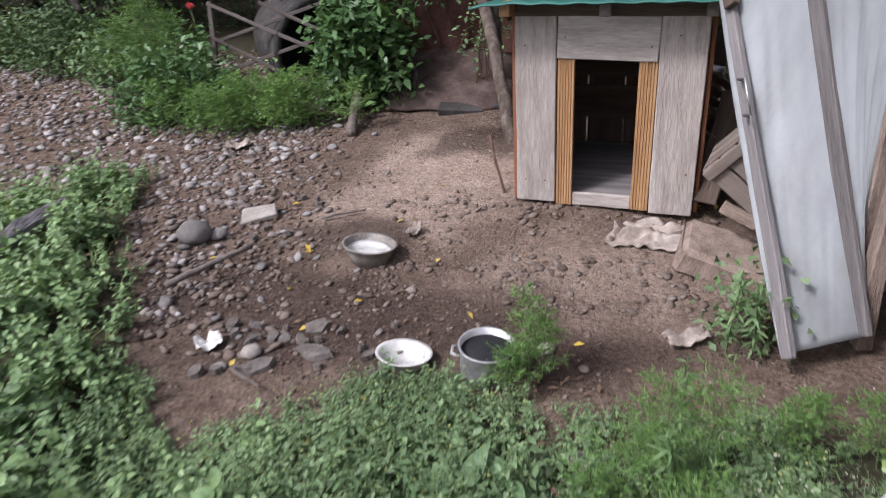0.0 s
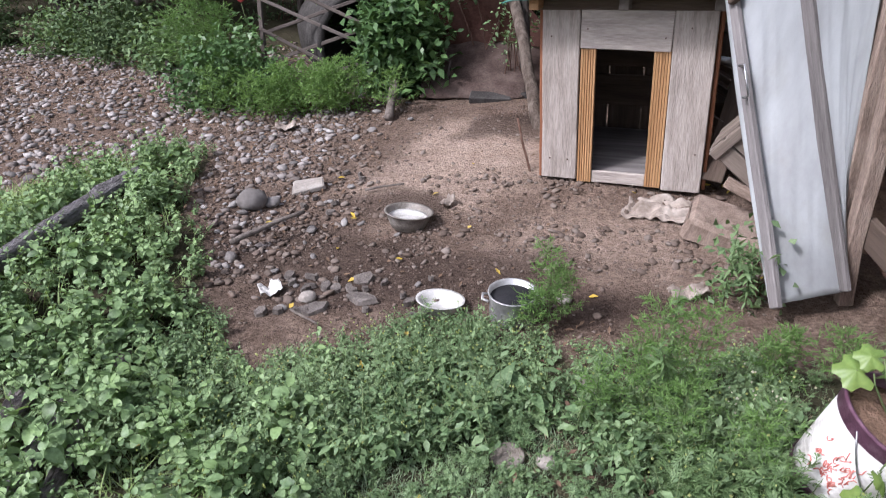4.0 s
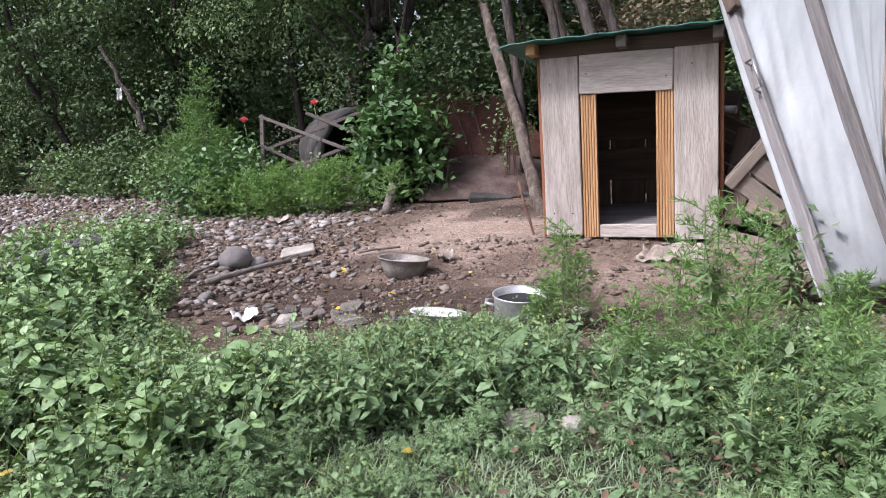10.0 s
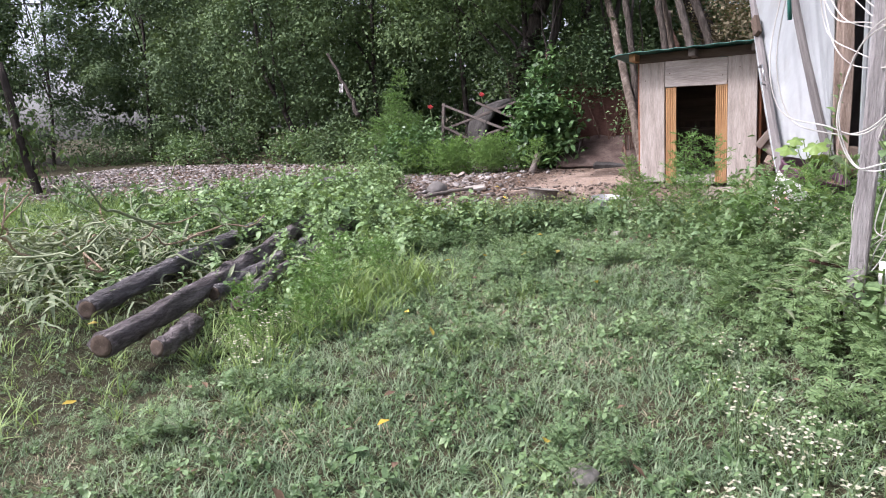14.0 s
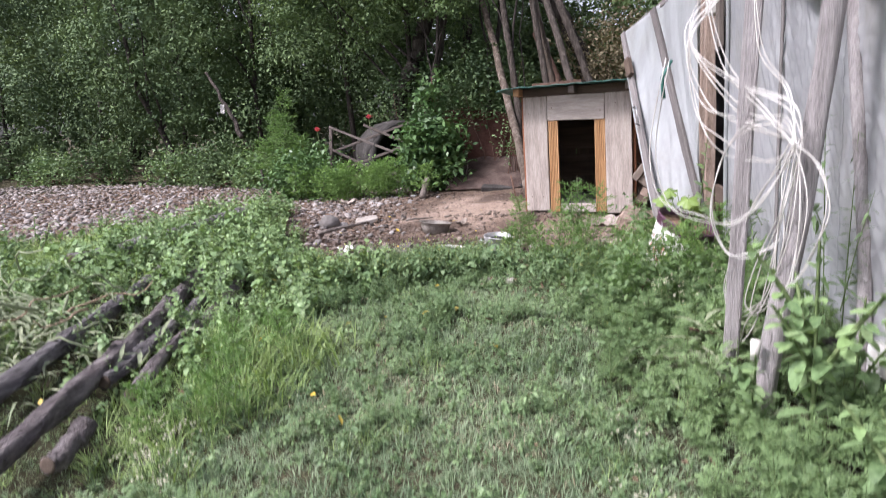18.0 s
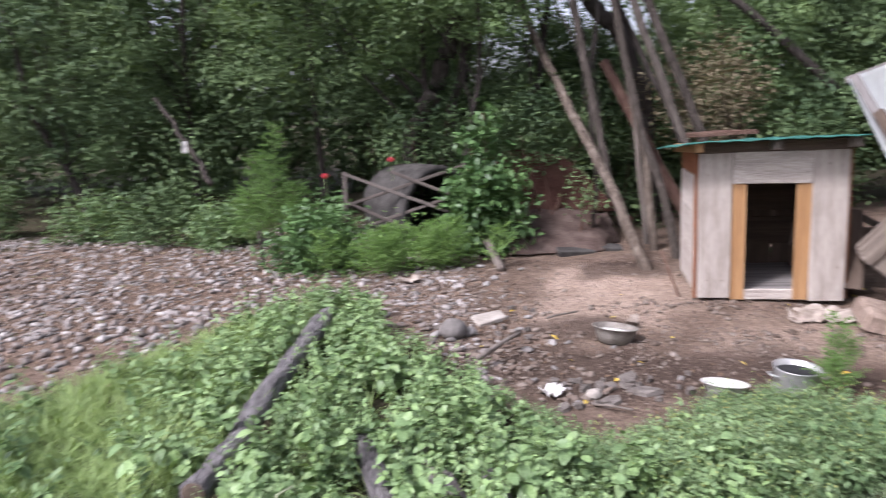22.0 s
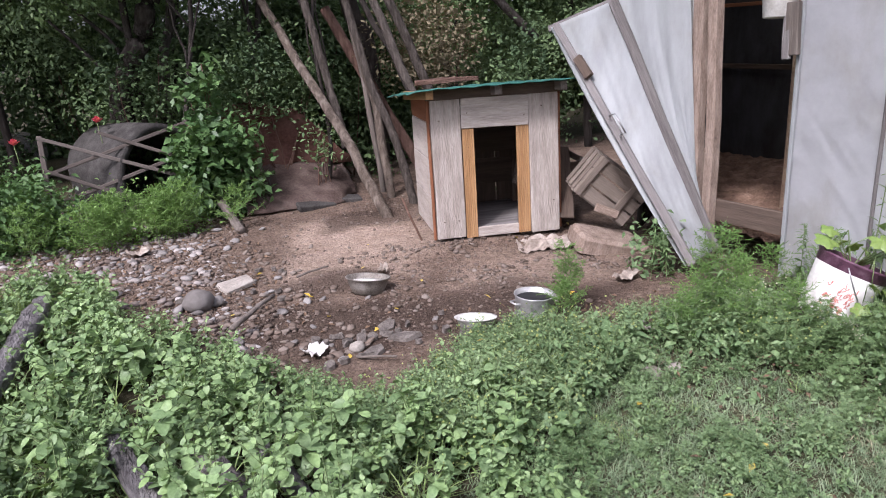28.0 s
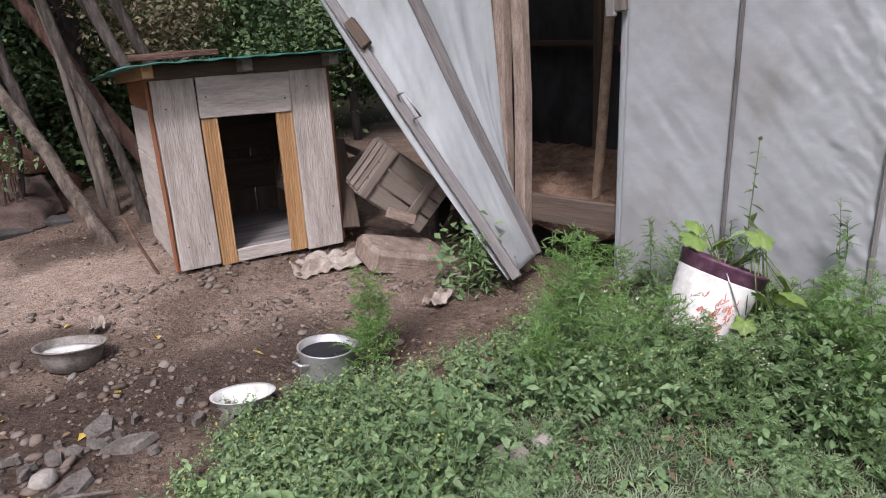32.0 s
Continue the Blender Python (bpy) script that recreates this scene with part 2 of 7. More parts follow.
RUST_GREY = surface("flaking_grey_brown_sheet", (0.036, 0.024, 0.02), (0.078, 0.056, 0.047), (0.135, 0.107, 0.092), (8, 8, 8), 0.9, relief=0.6, grain=0.4, spec=0.08)
BLACK_WOOD = surface("blackened_batten", (0.012, 0.011, 0.011), (0.028, 0.025, 0.024), (0.06, 0.054, 0.05), GRAIN, 0.85, relief=0.5, spec=0.1)
BLACK = surface("dark_rubber", (0.012, 0.012, 0.013), (0.02, 0.02, 0.022), (0.035, 0.035, 0.038), (10, 10, 10), 0.7)
STEEL = surface("bare_steel", (0.25, 0.25, 0.25), (0.4, 0.4, 0.4), (0.55, 0.55, 0.55), (20, 20, 20), 0.35, 0.9, relief=0.1)
RUSTED = surface("rusted_rod", (0.06, 0.03, 0.02), (0.12, 0.07, 0.05), (0.2, 0.14, 0.11), (20, 20, 20), 0.85, 0.2)
CABLE = surface("white_cable", (0.3, 0.28, 0.25), (0.5, 0.48, 0.44), (0.68, 0.665, 0.63), (7, 7, 7), 0.5, relief=0.05, grain=0.1)
CLOTH = surface("muddy_rag", (0.15, 0.115, 0.09), (0.29, 0.245, 0.205), (0.4, 0.36, 0.315), (9, 9, 9), 0.95, relief=0.6)
# Soil tones raised in place of more light inside the greenhouse.
SOIL_DARK = surface("dry_soil", (0.1, 0.062, 0.042), (0.25, 0.158, 0.108), (0.42, 0.29, 0.21), (9, 9, 9), 0.95, relief=1.0, dist=0.03)
PAPER = surface("dirty_paper", (0.36, 0.34, 0.31), (0.5, 0.485, 0.455), (0.6, 0.585, 0.56), (15, 15, 15), 0.8, grain=0.12)
FILM_DOOR = film_material("door_film", (0.445, 0.468, 0.465), (0.315, 0.325, 0.32), 0.07, 0.04, (14, 14, 2.5), 0.5, 1.45)
FILM_WALL = film_material("wall_film", (0.53, 0.54, 0.545), (0.37, 0.375, 0.375), 0.1, 0.12, (4, 4, 5), 0.24, 1.75, (0.25, 0.3, 0.4))
FILM_ROOF = film_material("roof_film", (0.8, 0.795, 0.785), (0.52, 0.505, 0.47), 0.14, 0.2, (3, 3, 3))
# Grey slats, darkened because the shade of the trees is put into them.
TRELLIS_WOOD = surface("dark_grey_slat", (0.045, 0.036, 0.032), (0.095, 0.08, 0.07), (0.16, 0.14, 0.125), GRAIN, 0.9, relief=0.5, vary=0.3, spec=0.08)
BLOCK_WOOD = surface("worn_block", (0.12, 0.085, 0.065), (0.25, 0.19, 0.15), (0.38, 0.31, 0.255), (22, 22, 5), 0.9, relief=0.8, grain=0.4)
CRUMBS = island_surface("earth_crumbs", ((0.07, 0.049, 0.038), (0.15, 0.112, 0.088), (0.205, 0.16, 0.13), (0.25, 0.207, 0.172), (0.115, 0.083, 0.065)), 60.0)
# Bark lowered below its own tone: tree shade is put into the colour.
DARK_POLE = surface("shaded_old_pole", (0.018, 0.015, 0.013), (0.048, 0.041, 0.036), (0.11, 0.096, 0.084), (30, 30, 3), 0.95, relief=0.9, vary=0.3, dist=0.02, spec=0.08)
CRATE_WOOD = surface("brown_crate_slat", (0.08, 0.062, 0.05), (0.18, 0.147, 0.12), (0.3, 0.255, 0.212), GRAIN, 0.88, relief=0.6, vary=0.35, grain=0.35)
EARTH_STONES = island_surface("earthy_stones", ((0.07, 0.051, 0.039), (0.145, 0.111, 0.088), (0.195, 0.158, 0.13), (0.26, 0.223, 0.192), (0.115, 0.086, 0.068), (0.175, 0.135, 0.108)), 45.0)
POT_METAL = surface("scratched_aluminium", (0.27, 0.265, 0.26), (0.46, 0.455, 0.445), (0.6, 0.6, 0.59), (18, 18, 18), 0.42, 0.6, relief=0.15, grain=0.2, spec=0.5)
SLAB_STONE = surface("dirty_grey_slab", (0.06, 0.05, 0.043), (0.14, 0.122, 0.107), (0.24, 0.215, 0.195), (14, 14, 14), 0.9, relief=0.7, grain=0.4)
# Raised above the pole's own tone, for light reaching in through the film.
TAN_POLE = surface("tan_flaking_pole", (0.16, 0.11, 0.075), (0.4, 0.295, 0.205), (0.58, 0.47, 0.35), (26, 26, 8), 0.9, relief=0.9, dist=0.02, grain=0.5)
VINE_LEAF = leafy("vine_leaf", ((0.085, 0.175, 0.035), (0.125, 0.245, 0.055), (0.18, 0.31, 0.08), (0.25, 0.29, 0.08)), 0.4, 0.28, 0.35)
THATCH = leafy("dead_thatch", ((0.2, 0.155, 0.09), (0.36, 0.3, 0.19), (0.5, 0.45, 0.32)), 0.8, 0.1)
# Dark film, toned down further so shade beside the dog house is in it.
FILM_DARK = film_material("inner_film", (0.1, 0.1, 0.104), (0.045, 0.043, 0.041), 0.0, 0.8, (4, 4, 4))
WEED_BROAD = leafy("broad_weed_leaf", ((0.03, 0.07, 0.02), (0.12, 0.215, 0.08), (0.19, 0.3, 0.125), (0.25, 0.39, 0.13), (0.37, 0.5, 0.25)), 0.45, 0.28, 0.3, 0.35)
WEED_SMALL = leafy("small_weed_leaf", ((0.025, 0.06, 0.018), (0.085, 0.17, 0.056), (0.13, 0.215, 0.095), (0.185, 0.3, 0.105), (0.32, 0.43, 0.23)), 0.5, 0.26, 0.26, 0.4)
MUGWORT = leafy("mugwort_leaf", ((0.028, 0.062, 0.02), (0.08, 0.155, 0.052), (0.145, 0.24, 0.088), (0.255, 0.36, 0.165)), 0.5, 0.28, 0.26)
FEATHER = leafy("feathery_leaf", ((0.06, 0.13, 0.03), (0.125, 0.235, 0.058), (0.21, 0.34, 0.1)), 0.55, 0.32)
FEATHER_TIP = leafy("pale_bud", ((0.2, 0.28, 0.07), (0.34, 0.4, 0.12), (0.45, 0.46, 0.2)), 0.6, 0.2)
GRASS = leafy("grass_blade", ((0.055, 0.11, 0.046), (0.125, 0.205, 0.098), (0.205, 0.3, 0.16), (0.34, 0.4, 0.26)), 0.5, 0.3, 0.25)
TALL_GRASS = leafy("tall_grass_blade", ((0.12, 0.2, 0.055), (0.23, 0.335, 0.105), (0.36, 0.46, 0.19)), 0.55, 0.3, 0.25)
# Dark-to-light patches put shaded hollows and lit boughs into the leaf colour.
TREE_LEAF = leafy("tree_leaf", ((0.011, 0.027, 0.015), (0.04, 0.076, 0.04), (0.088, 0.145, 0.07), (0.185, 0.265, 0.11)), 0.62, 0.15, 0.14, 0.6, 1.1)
# Same leaf slightly lighter and bluer, with distance haze put into its colour.
FAR_LEAF = leafy("hazed_hedge_leaf", ((0.013, 0.03, 0.019), (0.042, 0.078, 0.047), (0.092, 0.148, 0.08), (0.185, 0.26, 0.115)), 0.62, 0.18, 0.14, 0.6, 0.8)
# Brighter copy of feathery_leaf: the stronger light there is in its colour.
FEATHER_LIT = leafy("lit_feathery_leaf", ((0.085, 0.165, 0.036), (0.15, 0.27, 0.065), (0.23, 0.37, 0.11)), 0.55, 0.32)
SHRUB_LEAF = leafy("shrub_leaf", ((0.018, 0.05, 0.015), (0.05, 0.112, 0.034), (0.088, 0.17, 0.055), (0.16, 0.27, 0.095)), 0.45, 0.18, 0.35)
PLUM_LEAF = leafy("plum_leaf", ((0.026, 0.058, 0.022), (0.06, 0.112, 0.042), (0.11, 0.178, 0.07), (0.2, 0.285, 0.115)), 0.5, 0.3, 0.22, 0.55)
DRY_LEAF = leafy("withered_leaf", ((0.10, 0.085, 0.05), (0.16, 0.13, 0.075), (0.21, 0.18, 0.11)), 0.8, 0.2)
YELLOW_LEAF = leafy("yellow_leaf", ((0.5, 0.33, 0.02), (0.6, 0.45, 0.06), (0.55, 0.44, 0.14)), 0.6, 0.2)
BROWN_LEAF = leafy("brown_leaf", ((0.07, 0.042, 0.026), (0.13, 0.08, 0.05), (0.22, 0.145, 0.09)), 0.8, 0.1)
STEM = surface("green_stem", (0.08, 0.12, 0.045), (0.13, 0.18, 0.07), (0.19, 0.22, 0.11), (30, 30, 30), 0.7)
PETAL_WHITE = leafy("white_petal", ((0.36, 0.34, 0.22), (0.5, 0.48, 0.36), (0.6, 0.59, 0.5)), 0.7, 0.3)
PETAL_PINK = leafy("pink_petal", ((0.6, 0.04, 0.09), (0.7, 0.09, 0.14), (0.75, 0.2, 0.22)), 0.6, 0.3)
STRAW = leafy("withered_weed", ((0.1, 0.145, 0.07), (0.2, 0.245, 0.135), (0.33, 0.35, 0.225)), 0.75, 0.15)


def ground_material():
    m, nt, p = material("ground_surface")
    pos = mapped(nt, "Object", (1, 1, 1))
    big, mid, fine = noise_tex(nt, pos, 0.9, 4.0), noise_tex(nt, pos, 6.0, 5.0), noise_tex(nt, pos, 55.0, 5.0, 0.7)
    dirt = mixed(nt, 0.45, ramp(nt, mid, ((0.3, (0.065, 0.044, 0.032)), (0.5, (0.135, 0.097, 0.074)), (0.7, (0.22, 0.167, 0.133)))),
                 ramp(nt, fine, ((0.38, (0.055, 0.037, 0.027)), (0.62, (0.235, 0.182, 0.144)))))
    dry = nt.nodes.new("ShaderNodeAttribute")
    dry.attribute_name = "dryness"
    dirt = mixed(nt, dry.outputs["Fac"], dirt, mixed(nt, 0.4, ramp(nt, mid, ((0.3, (0.26, 0.19, 0.145)), (0.7, (0.4, 0.315, 0.255)))), ramp(nt, fine, ((0.38, (0.16, 0.115, 0.088)), (0.62, (0.46, 0.385, 0.32))))))
    clods, grit = noise_tex(nt, pos, 24.0, 6.0, 0.7), noise_tex(nt, pos, 150.0, 3.0, 0.7)
    dirt = mixed(nt, 0.5, dirt, mixed(nt, 0.5, ramp(nt, clods, ((0.38, (0.62, 0.59, 0.57)), (0.62, (2.1, 2.0, 1.92)))), ramp(nt, grit, ((0.36, (0.55, 0.53, 0.51)), (0.64, (2.2, 2.1, 2.02))))), "MULTIPLY")
    wet = nt.nodes.new("ShaderNodeAttribute")
    wet.attribute_name = "wetness"
    dirt = mixed(nt, wet.outputs["Fac"], dirt, mixed(nt, 0.45, ramp(nt, mid, ((0.3, (0.02, 0.012, 0.009)), (0.7, (0.06, 0.039, 0.03)))), ramp(nt, fine, ((0.38, (0.022, 0.015, 0.012)), (0.62, (0.12, 0.088, 0.072))))))
    at = nt.nodes.new("ShaderNodeAttribute")
    at.attribute_name = "cover"
    # Ground under weeds kept near black, so the gaps' shade is in its colour.
    green = mixed(nt, 0.5, ramp(nt, mid, ((0.3, (0.02, 0.024, 0.011)), (0.7, (0.05, 0.06, 0.026)))), ramp(nt, fine, ((0.35, (0.022, 0.018, 0.012)), (0.65, (0.07, 0.062, 0.035)))))
    turf = nt.nodes.new("ShaderNodeAttribute")
    turf.attribute_name = "turf"
    green = mixed(nt, turf.outputs["Fac"], green, ramp(nt, fine, ((0.35, (0.03, 0.034, 0.018)), (0.65, (0.12, 0.115, 0.062)))))
    wob = nt.nodes.new("ShaderNodeMath")
    wob.operation = "MULTIPLY_ADD"
    nt.links.new(mid, wob.inputs[0])
    wob.inputs[1].default_value = 0.6
    nt.links.new(at.outputs["Fac"], wob.inputs[2])
    fac = ramp(nt, wob.outputs[0], ((0.65, (0, 0, 0)), (0.85, (1, 1, 1))))
    col = mixed(nt, fac, dirt, green)
    nt.links.new(mixed(nt, 0.2, col, ramp(nt, big, ((0.35, (0.05, 0.037, 0.028)), (0.65, (0.19, 0.145, 0.11))))), p.inputs["Base Color"])
    p.inputs["Roughness"].default_value = 0.95
    p.inputs["Specular IOR Level"].default_value = 0.08
    clod = noise_tex(nt, pos, 20.0, 6.0, 0.65)
    both = nt.nodes.new("ShaderNodeMath")
    both.operation = "MULTIPLY_ADD"
    nt.links.new(clod, both.inputs[0])
    both.inputs[1].default_value = 1.6
    nt.links.new(fine, both.inputs[2])
    nt.links.new(bump(nt, both.outputs[0], 0.85, 0.026), p.inputs["Normal"])
    return m


GROUND = ground_material()

# ---- builders ----
rng = np.random.default_rng(7)


def part(name, data, mat, parent=None, label=""):
    """One mesh object from a bmesh or a mesh, under its thing."""
    if isinstance(data, bmesh.types.BMesh):
        me = bpy.data.meshes.new(name)
        data.to_mesh(me)
        data.free()
    else:
        me = data
    if mat and not me.materials:
        me.materials.append(mat)
    ob = new(name, me)
    ob.parent = parent
    if label:
        ob["label"] = label
    return ob


def thing(name, m, label, category, group="", kind=""):
    ob = new(name)
    ob.matrix_world = m
    return tagged(ob, label, category, group, kind)


def smooth(ob):
    ob.data.polygons.foreach_set("use_smooth", [True] * len(ob.data.polygons))
    return ob


def quads(name, v, f, mat, flat=False):
    """A mesh from arrays of points and four-cornered faces."""
    me = bpy.data.meshes.new(name)
    v, f = np.asarray(v, np.float32), np.asarray(f, np.int32)
    me.vertices.add(len(v))
    me.vertices.foreach_set("co", v.ravel())
    me.loops.add(f.size)
    me.loops.foreach_set("vertex_index", f.ravel())
    me.polygons.add(len(f))
    me.polygons.foreach_set("loop_start", np.arange(0, f.size, 4, dtype=np.int32))
    if not flat:
        me.polygons.foreach_set("use_smooth", np.ones(len(f), bool))
    me.update(calc_edges=True)
    me.materials.append(mat)
    return me


def box(sx, sy, sz, bevel=0.004, wob=0.0, cuts=0):
    """A board with worn edges: its length along z, standing on z = 0."""
    bm = bmesh.new()
    bmesh.ops.create_cube(bm, size=1.0)
    bmesh.ops.scale(bm, vec=(sx, sy, sz), verts=bm.verts)
    bmesh.ops.translate(bm, vec=(0, 0, sz / 2), verts=bm.verts)
    if cuts:
        es = [e for e in bm.edges if abs(e.verts[0].co.z - e.verts[1].co.z) > 1e-5]
        bmesh.ops.subdivide_edges(bm, edges=es, cuts=cuts, use_grid_fill=True)
    if bevel:
        es = [e for e in bm.edges if len(e.link_faces) == 2 and e.calc_face_angle(0) > 0.5]
        bmesh.ops.bevel(bm, geom=es, offset=bevel, segments=1, affect="EDGES")
    if wob:
        for v in bm.verts:
            k = noise.noise_vector(v.co * 5.0 + Vector((sx * 90, sz * 37, sy * 51)))
            v.co += Vector((k.x, k.y, k.z * 0.5)) * wob
    return bm


def along(a, b, side=(0, 0, 1)):
    """The pose of a board that runs from a to b, its flat side turned to side."""
    a, b = Vector(a), Vector(b)
    z = (b - a).normalized()
    y = Vector(side) - z * z.dot(Vector(side))
    y = y.normalized() if y.length > 1e-4 else z.orthogonal().normalized()
    x = y.cross(z)
    return Matrix.Translation(a) @ Matrix((x, y, z)).transposed().to_4x4()


def board(name, a, b, wide, thick, mat, parent, side=(0, -1, 0), label="", wob=0.003, bevel=0.004):
    n = (Vector(b) - Vector(a)).length
    ob = part(name, box(wide, thick, n, bevel, wob, 5 if wob else 0), mat, parent, label)
    ob.matrix_local = along(a, b, side)
    return ob


def tube_arrays(pts, radii, sides=8, lump=0.0, seed=0.0, turns=None):
    """Points and faces of a round bar along a line of points, closed at both ends."""
    pts = [Vector(p) for p in pts]
    v, f = [], []
    up = Vector((0.31, 0.17, 0.93))
    for i, p in enumerate(pts):
        d = (pts[min(i + 1, len(pts) - 1)] - pts[max(i - 1, 0)]).normalized()
        a = d.cross(up if abs(d.dot(up)) < 0.95 else Vector((1, 0, 0))).normalized()
        b = d.cross(a)
        for k in range(sides):
            ang = 2 * math.pi * k / sides
            o = a * math.cos(ang) + b * math.sin(ang)
            r = radii[i]
            if lump:
                r *= 1 + lump * noise.noise(Vector((o.x * 1.5 + seed, o.y * 1.5, o.z * 1.5 + i * 0.45)))
            v.append(p + o * r)
    for i in range(len(pts) - 1):
        for k in range(sides):
            n = (k + 1) % sides
            f.append((i * sides + k, i * sides + n, (i + 1) * sides + n, (i + 1) * sides + k))
    for i0, flip in ((0, True), ((len(pts) - 1) * sides, False)):
        c = len(v)
        v.append(sum((Vector(v[i0 + k]) for k in range(sides)), Vector()) / sides)
        for k in range(0, sides, 2):
            q = (i0 + k, i0 + (k + 1) % sides, i0 + (k + 2) % sides, c)
            f.append(q[::-1] if flip else q)
    return np.array([tuple(p) for p in v], np.float32), np.array(f, np.int32)


def bent(a, b, n, sway, seed):
    """A line of points from a to b that wanders by sway."""
    a, b = Vector(a), Vector(b)
    out = []
    for i in range(n + 1):
        t = i / n
        k = noise.noise_vector(Vector((t * 2.6 + seed * 7.3, seed * 3.1, 1.7)))
        out.append(a.lerp(b, t) + k * sway * math.sin(math.pi * min(1, t * 1.02)) ** 0.5)
    return out


def tube(name, pts, r0, r1, mat, parent=None, sides=10, lump=0.12, seed=0.0, label=""):
    n = len(pts)
    v, f = tube_arrays(pts, [r0 + (r1 - r0) * i / (n - 1) for i in range(n)], sides, lump, seed)
    return part(name, quads(name, v, f, mat), mat, parent, label)


def lathe(profile, sides=32):
    """A turned form from pairs of radius and height."""
    bm = bmesh.new()
    rings = []
    for r, z in profile:
        rings.append([bm.verts.new((r * math.cos(2 * math.pi * k / sides), r * math.sin(2 * math.pi * k / sides), z)) for k in range(sides)])
    for a, b in zip(rings, rings[1:]):
        for k in range(sides):
            n = (k + 1) % sides
            bm.faces.new((a[k], a[n], b[n], b[k]))
    if profile[0][0] > 0.002:
        bm.faces.new(rings[0][::-1])
    if profile[-1][0] > 0.002:
        bm.faces.new(rings[-1])
    for fc in bm.faces:
        fc.smooth = True
    return bm


def sheet(name, corner, nu, nv, mat, parent=None, label="", thick=0.003):
    """A thin sheet with two faces, its points given by corner(u, v)."""
    v = [tuple(corner(i / nu, j / nv)) for j in range(nv + 1) for i in range(nu + 1)]
    f = [(j * (nu + 1) + i, j * (nu + 1) + i + 1, (j + 1) * (nu + 1) + i + 1, (j + 1) * (nu + 1) + i) for j in range(nv) for i in range(nu)]
    ob = part(name, quads(name, v, f, mat), mat, parent, label)
    if thick:
        s = ob.modifiers.new("thickness", "SOLIDIFY")
        s.thickness = thick
    return ob


# a leaf as a folded strip, its stalk at the origin, pointing to +x
def leaf(length, width, rows=3, fold=0.25, droop=0.3, base=0.35, oval=False):
    xs = np.linspace(0, 1, rows + 1)
    w = np.sin(np.pi * np.clip(xs, 0, 1) ** (0.9 - base * 0.6)) * width / 2
    if oval:
        w = width / 2 * np.sqrt(np.clip(1 - (2 * xs ** 0.85 - 1) ** 2, 0, 1))
    w[0], w[-1] = width * 0.06, width * (0.14 if oval else 0.03)
    v = []
    for x, h in zip(xs, w):
        z = -droop * length * x * x
        v += [(x * length, -h, z + h * fold), (x * length, 0, z), (x * length, h, z + h * fold)]
    f = []
    for i in range(rows):
        a = i * 3
        f += [(a, a + 3, a + 4, a + 1), (a + 1, a + 4, a + 5, a + 2)]
    return np.array(v, np.float32), np.array(f, np.int32)


def turn(yaw, pitch, roll=0.0):
    return np.array(Euler((roll, pitch, yaw)).to_matrix(), np.float32)


def joined(parts):
    v, f, n = [], [], 0
    for a, b in parts:
        v.append(a)
        f.append(b + n)
        n += len(a)
    return np.concatenate(v), np.concatenate(f)


def put(t, at, m, s=1.0):
    return (t[0] * s) @ m.T + np.asarray(at, np.float32), t[1]


def blade_stem(pts, w):
    """A thin three-sided stem."""
    v, f = tube_arrays(pts, [w * (1 - 0.6 * i / (len(pts) - 1)) for i in range(len(pts))], 3)
    k = 3 * (len(pts) - 1)
    return v, f[:k]


def plant_leafy(r, height, n, leaf_len, leaf_w, spread=0.5, branches=0, stem_w=0.003, rows=3, top=0.25, oval=False):
    """One herb: leaves spiralled up a stem, shorter towards the top. Gives leaves and stems."""
    leaves, stems = [], []
    axes = [((0, 0, 0), (r.normal(0, spread * 0.2) * height, r.normal(0, spread * 0.2) * height, height), n)]
    for _ in range(branches):
        z = height * r.uniform(0.15, 0.6)
        a = r.uniform(0, 6.28)
        l = height * r.uniform(0.4, 0.75)
        axes.append(((0, 0, z), (math.cos(a) * l * spread * 1.4, math.sin(a) * l * spread * 1.4, z + l * 0.7), max(3, int(n * 0.6))))
    for a, b, k in axes:
        a, b = np.array(a), np.array(b)
        stems.append(blade_stem([a, a * 0.5 + b * 0.5 + [0, 0, height * 0.03], b], stem_w))
        yaw = r.uniform(0, 6.28)
        for i in range(k):
            t = 0.15 + 0.85 * (i + r.uniform(0, 0.8)) / k
            yaw += 2.4 + r.normal(0, 0.3)
            s = (1 - (1 - top) * t ** 1.5) * r.uniform(0.7, 1.2)
            pitch = -0.5 * t + r.normal(0.15, 0.42)
            leaves.append(put(leaf(leaf_len * s, leaf_w * s, rows, r.uniform(0.1, 0.4), r.uniform(0.1, 0.5), 0.35, oval), a + (b - a) * min(t, 1), turn(yaw, pitch, r.normal(0, 0.3))))
    return joined(leaves), joined(stems)


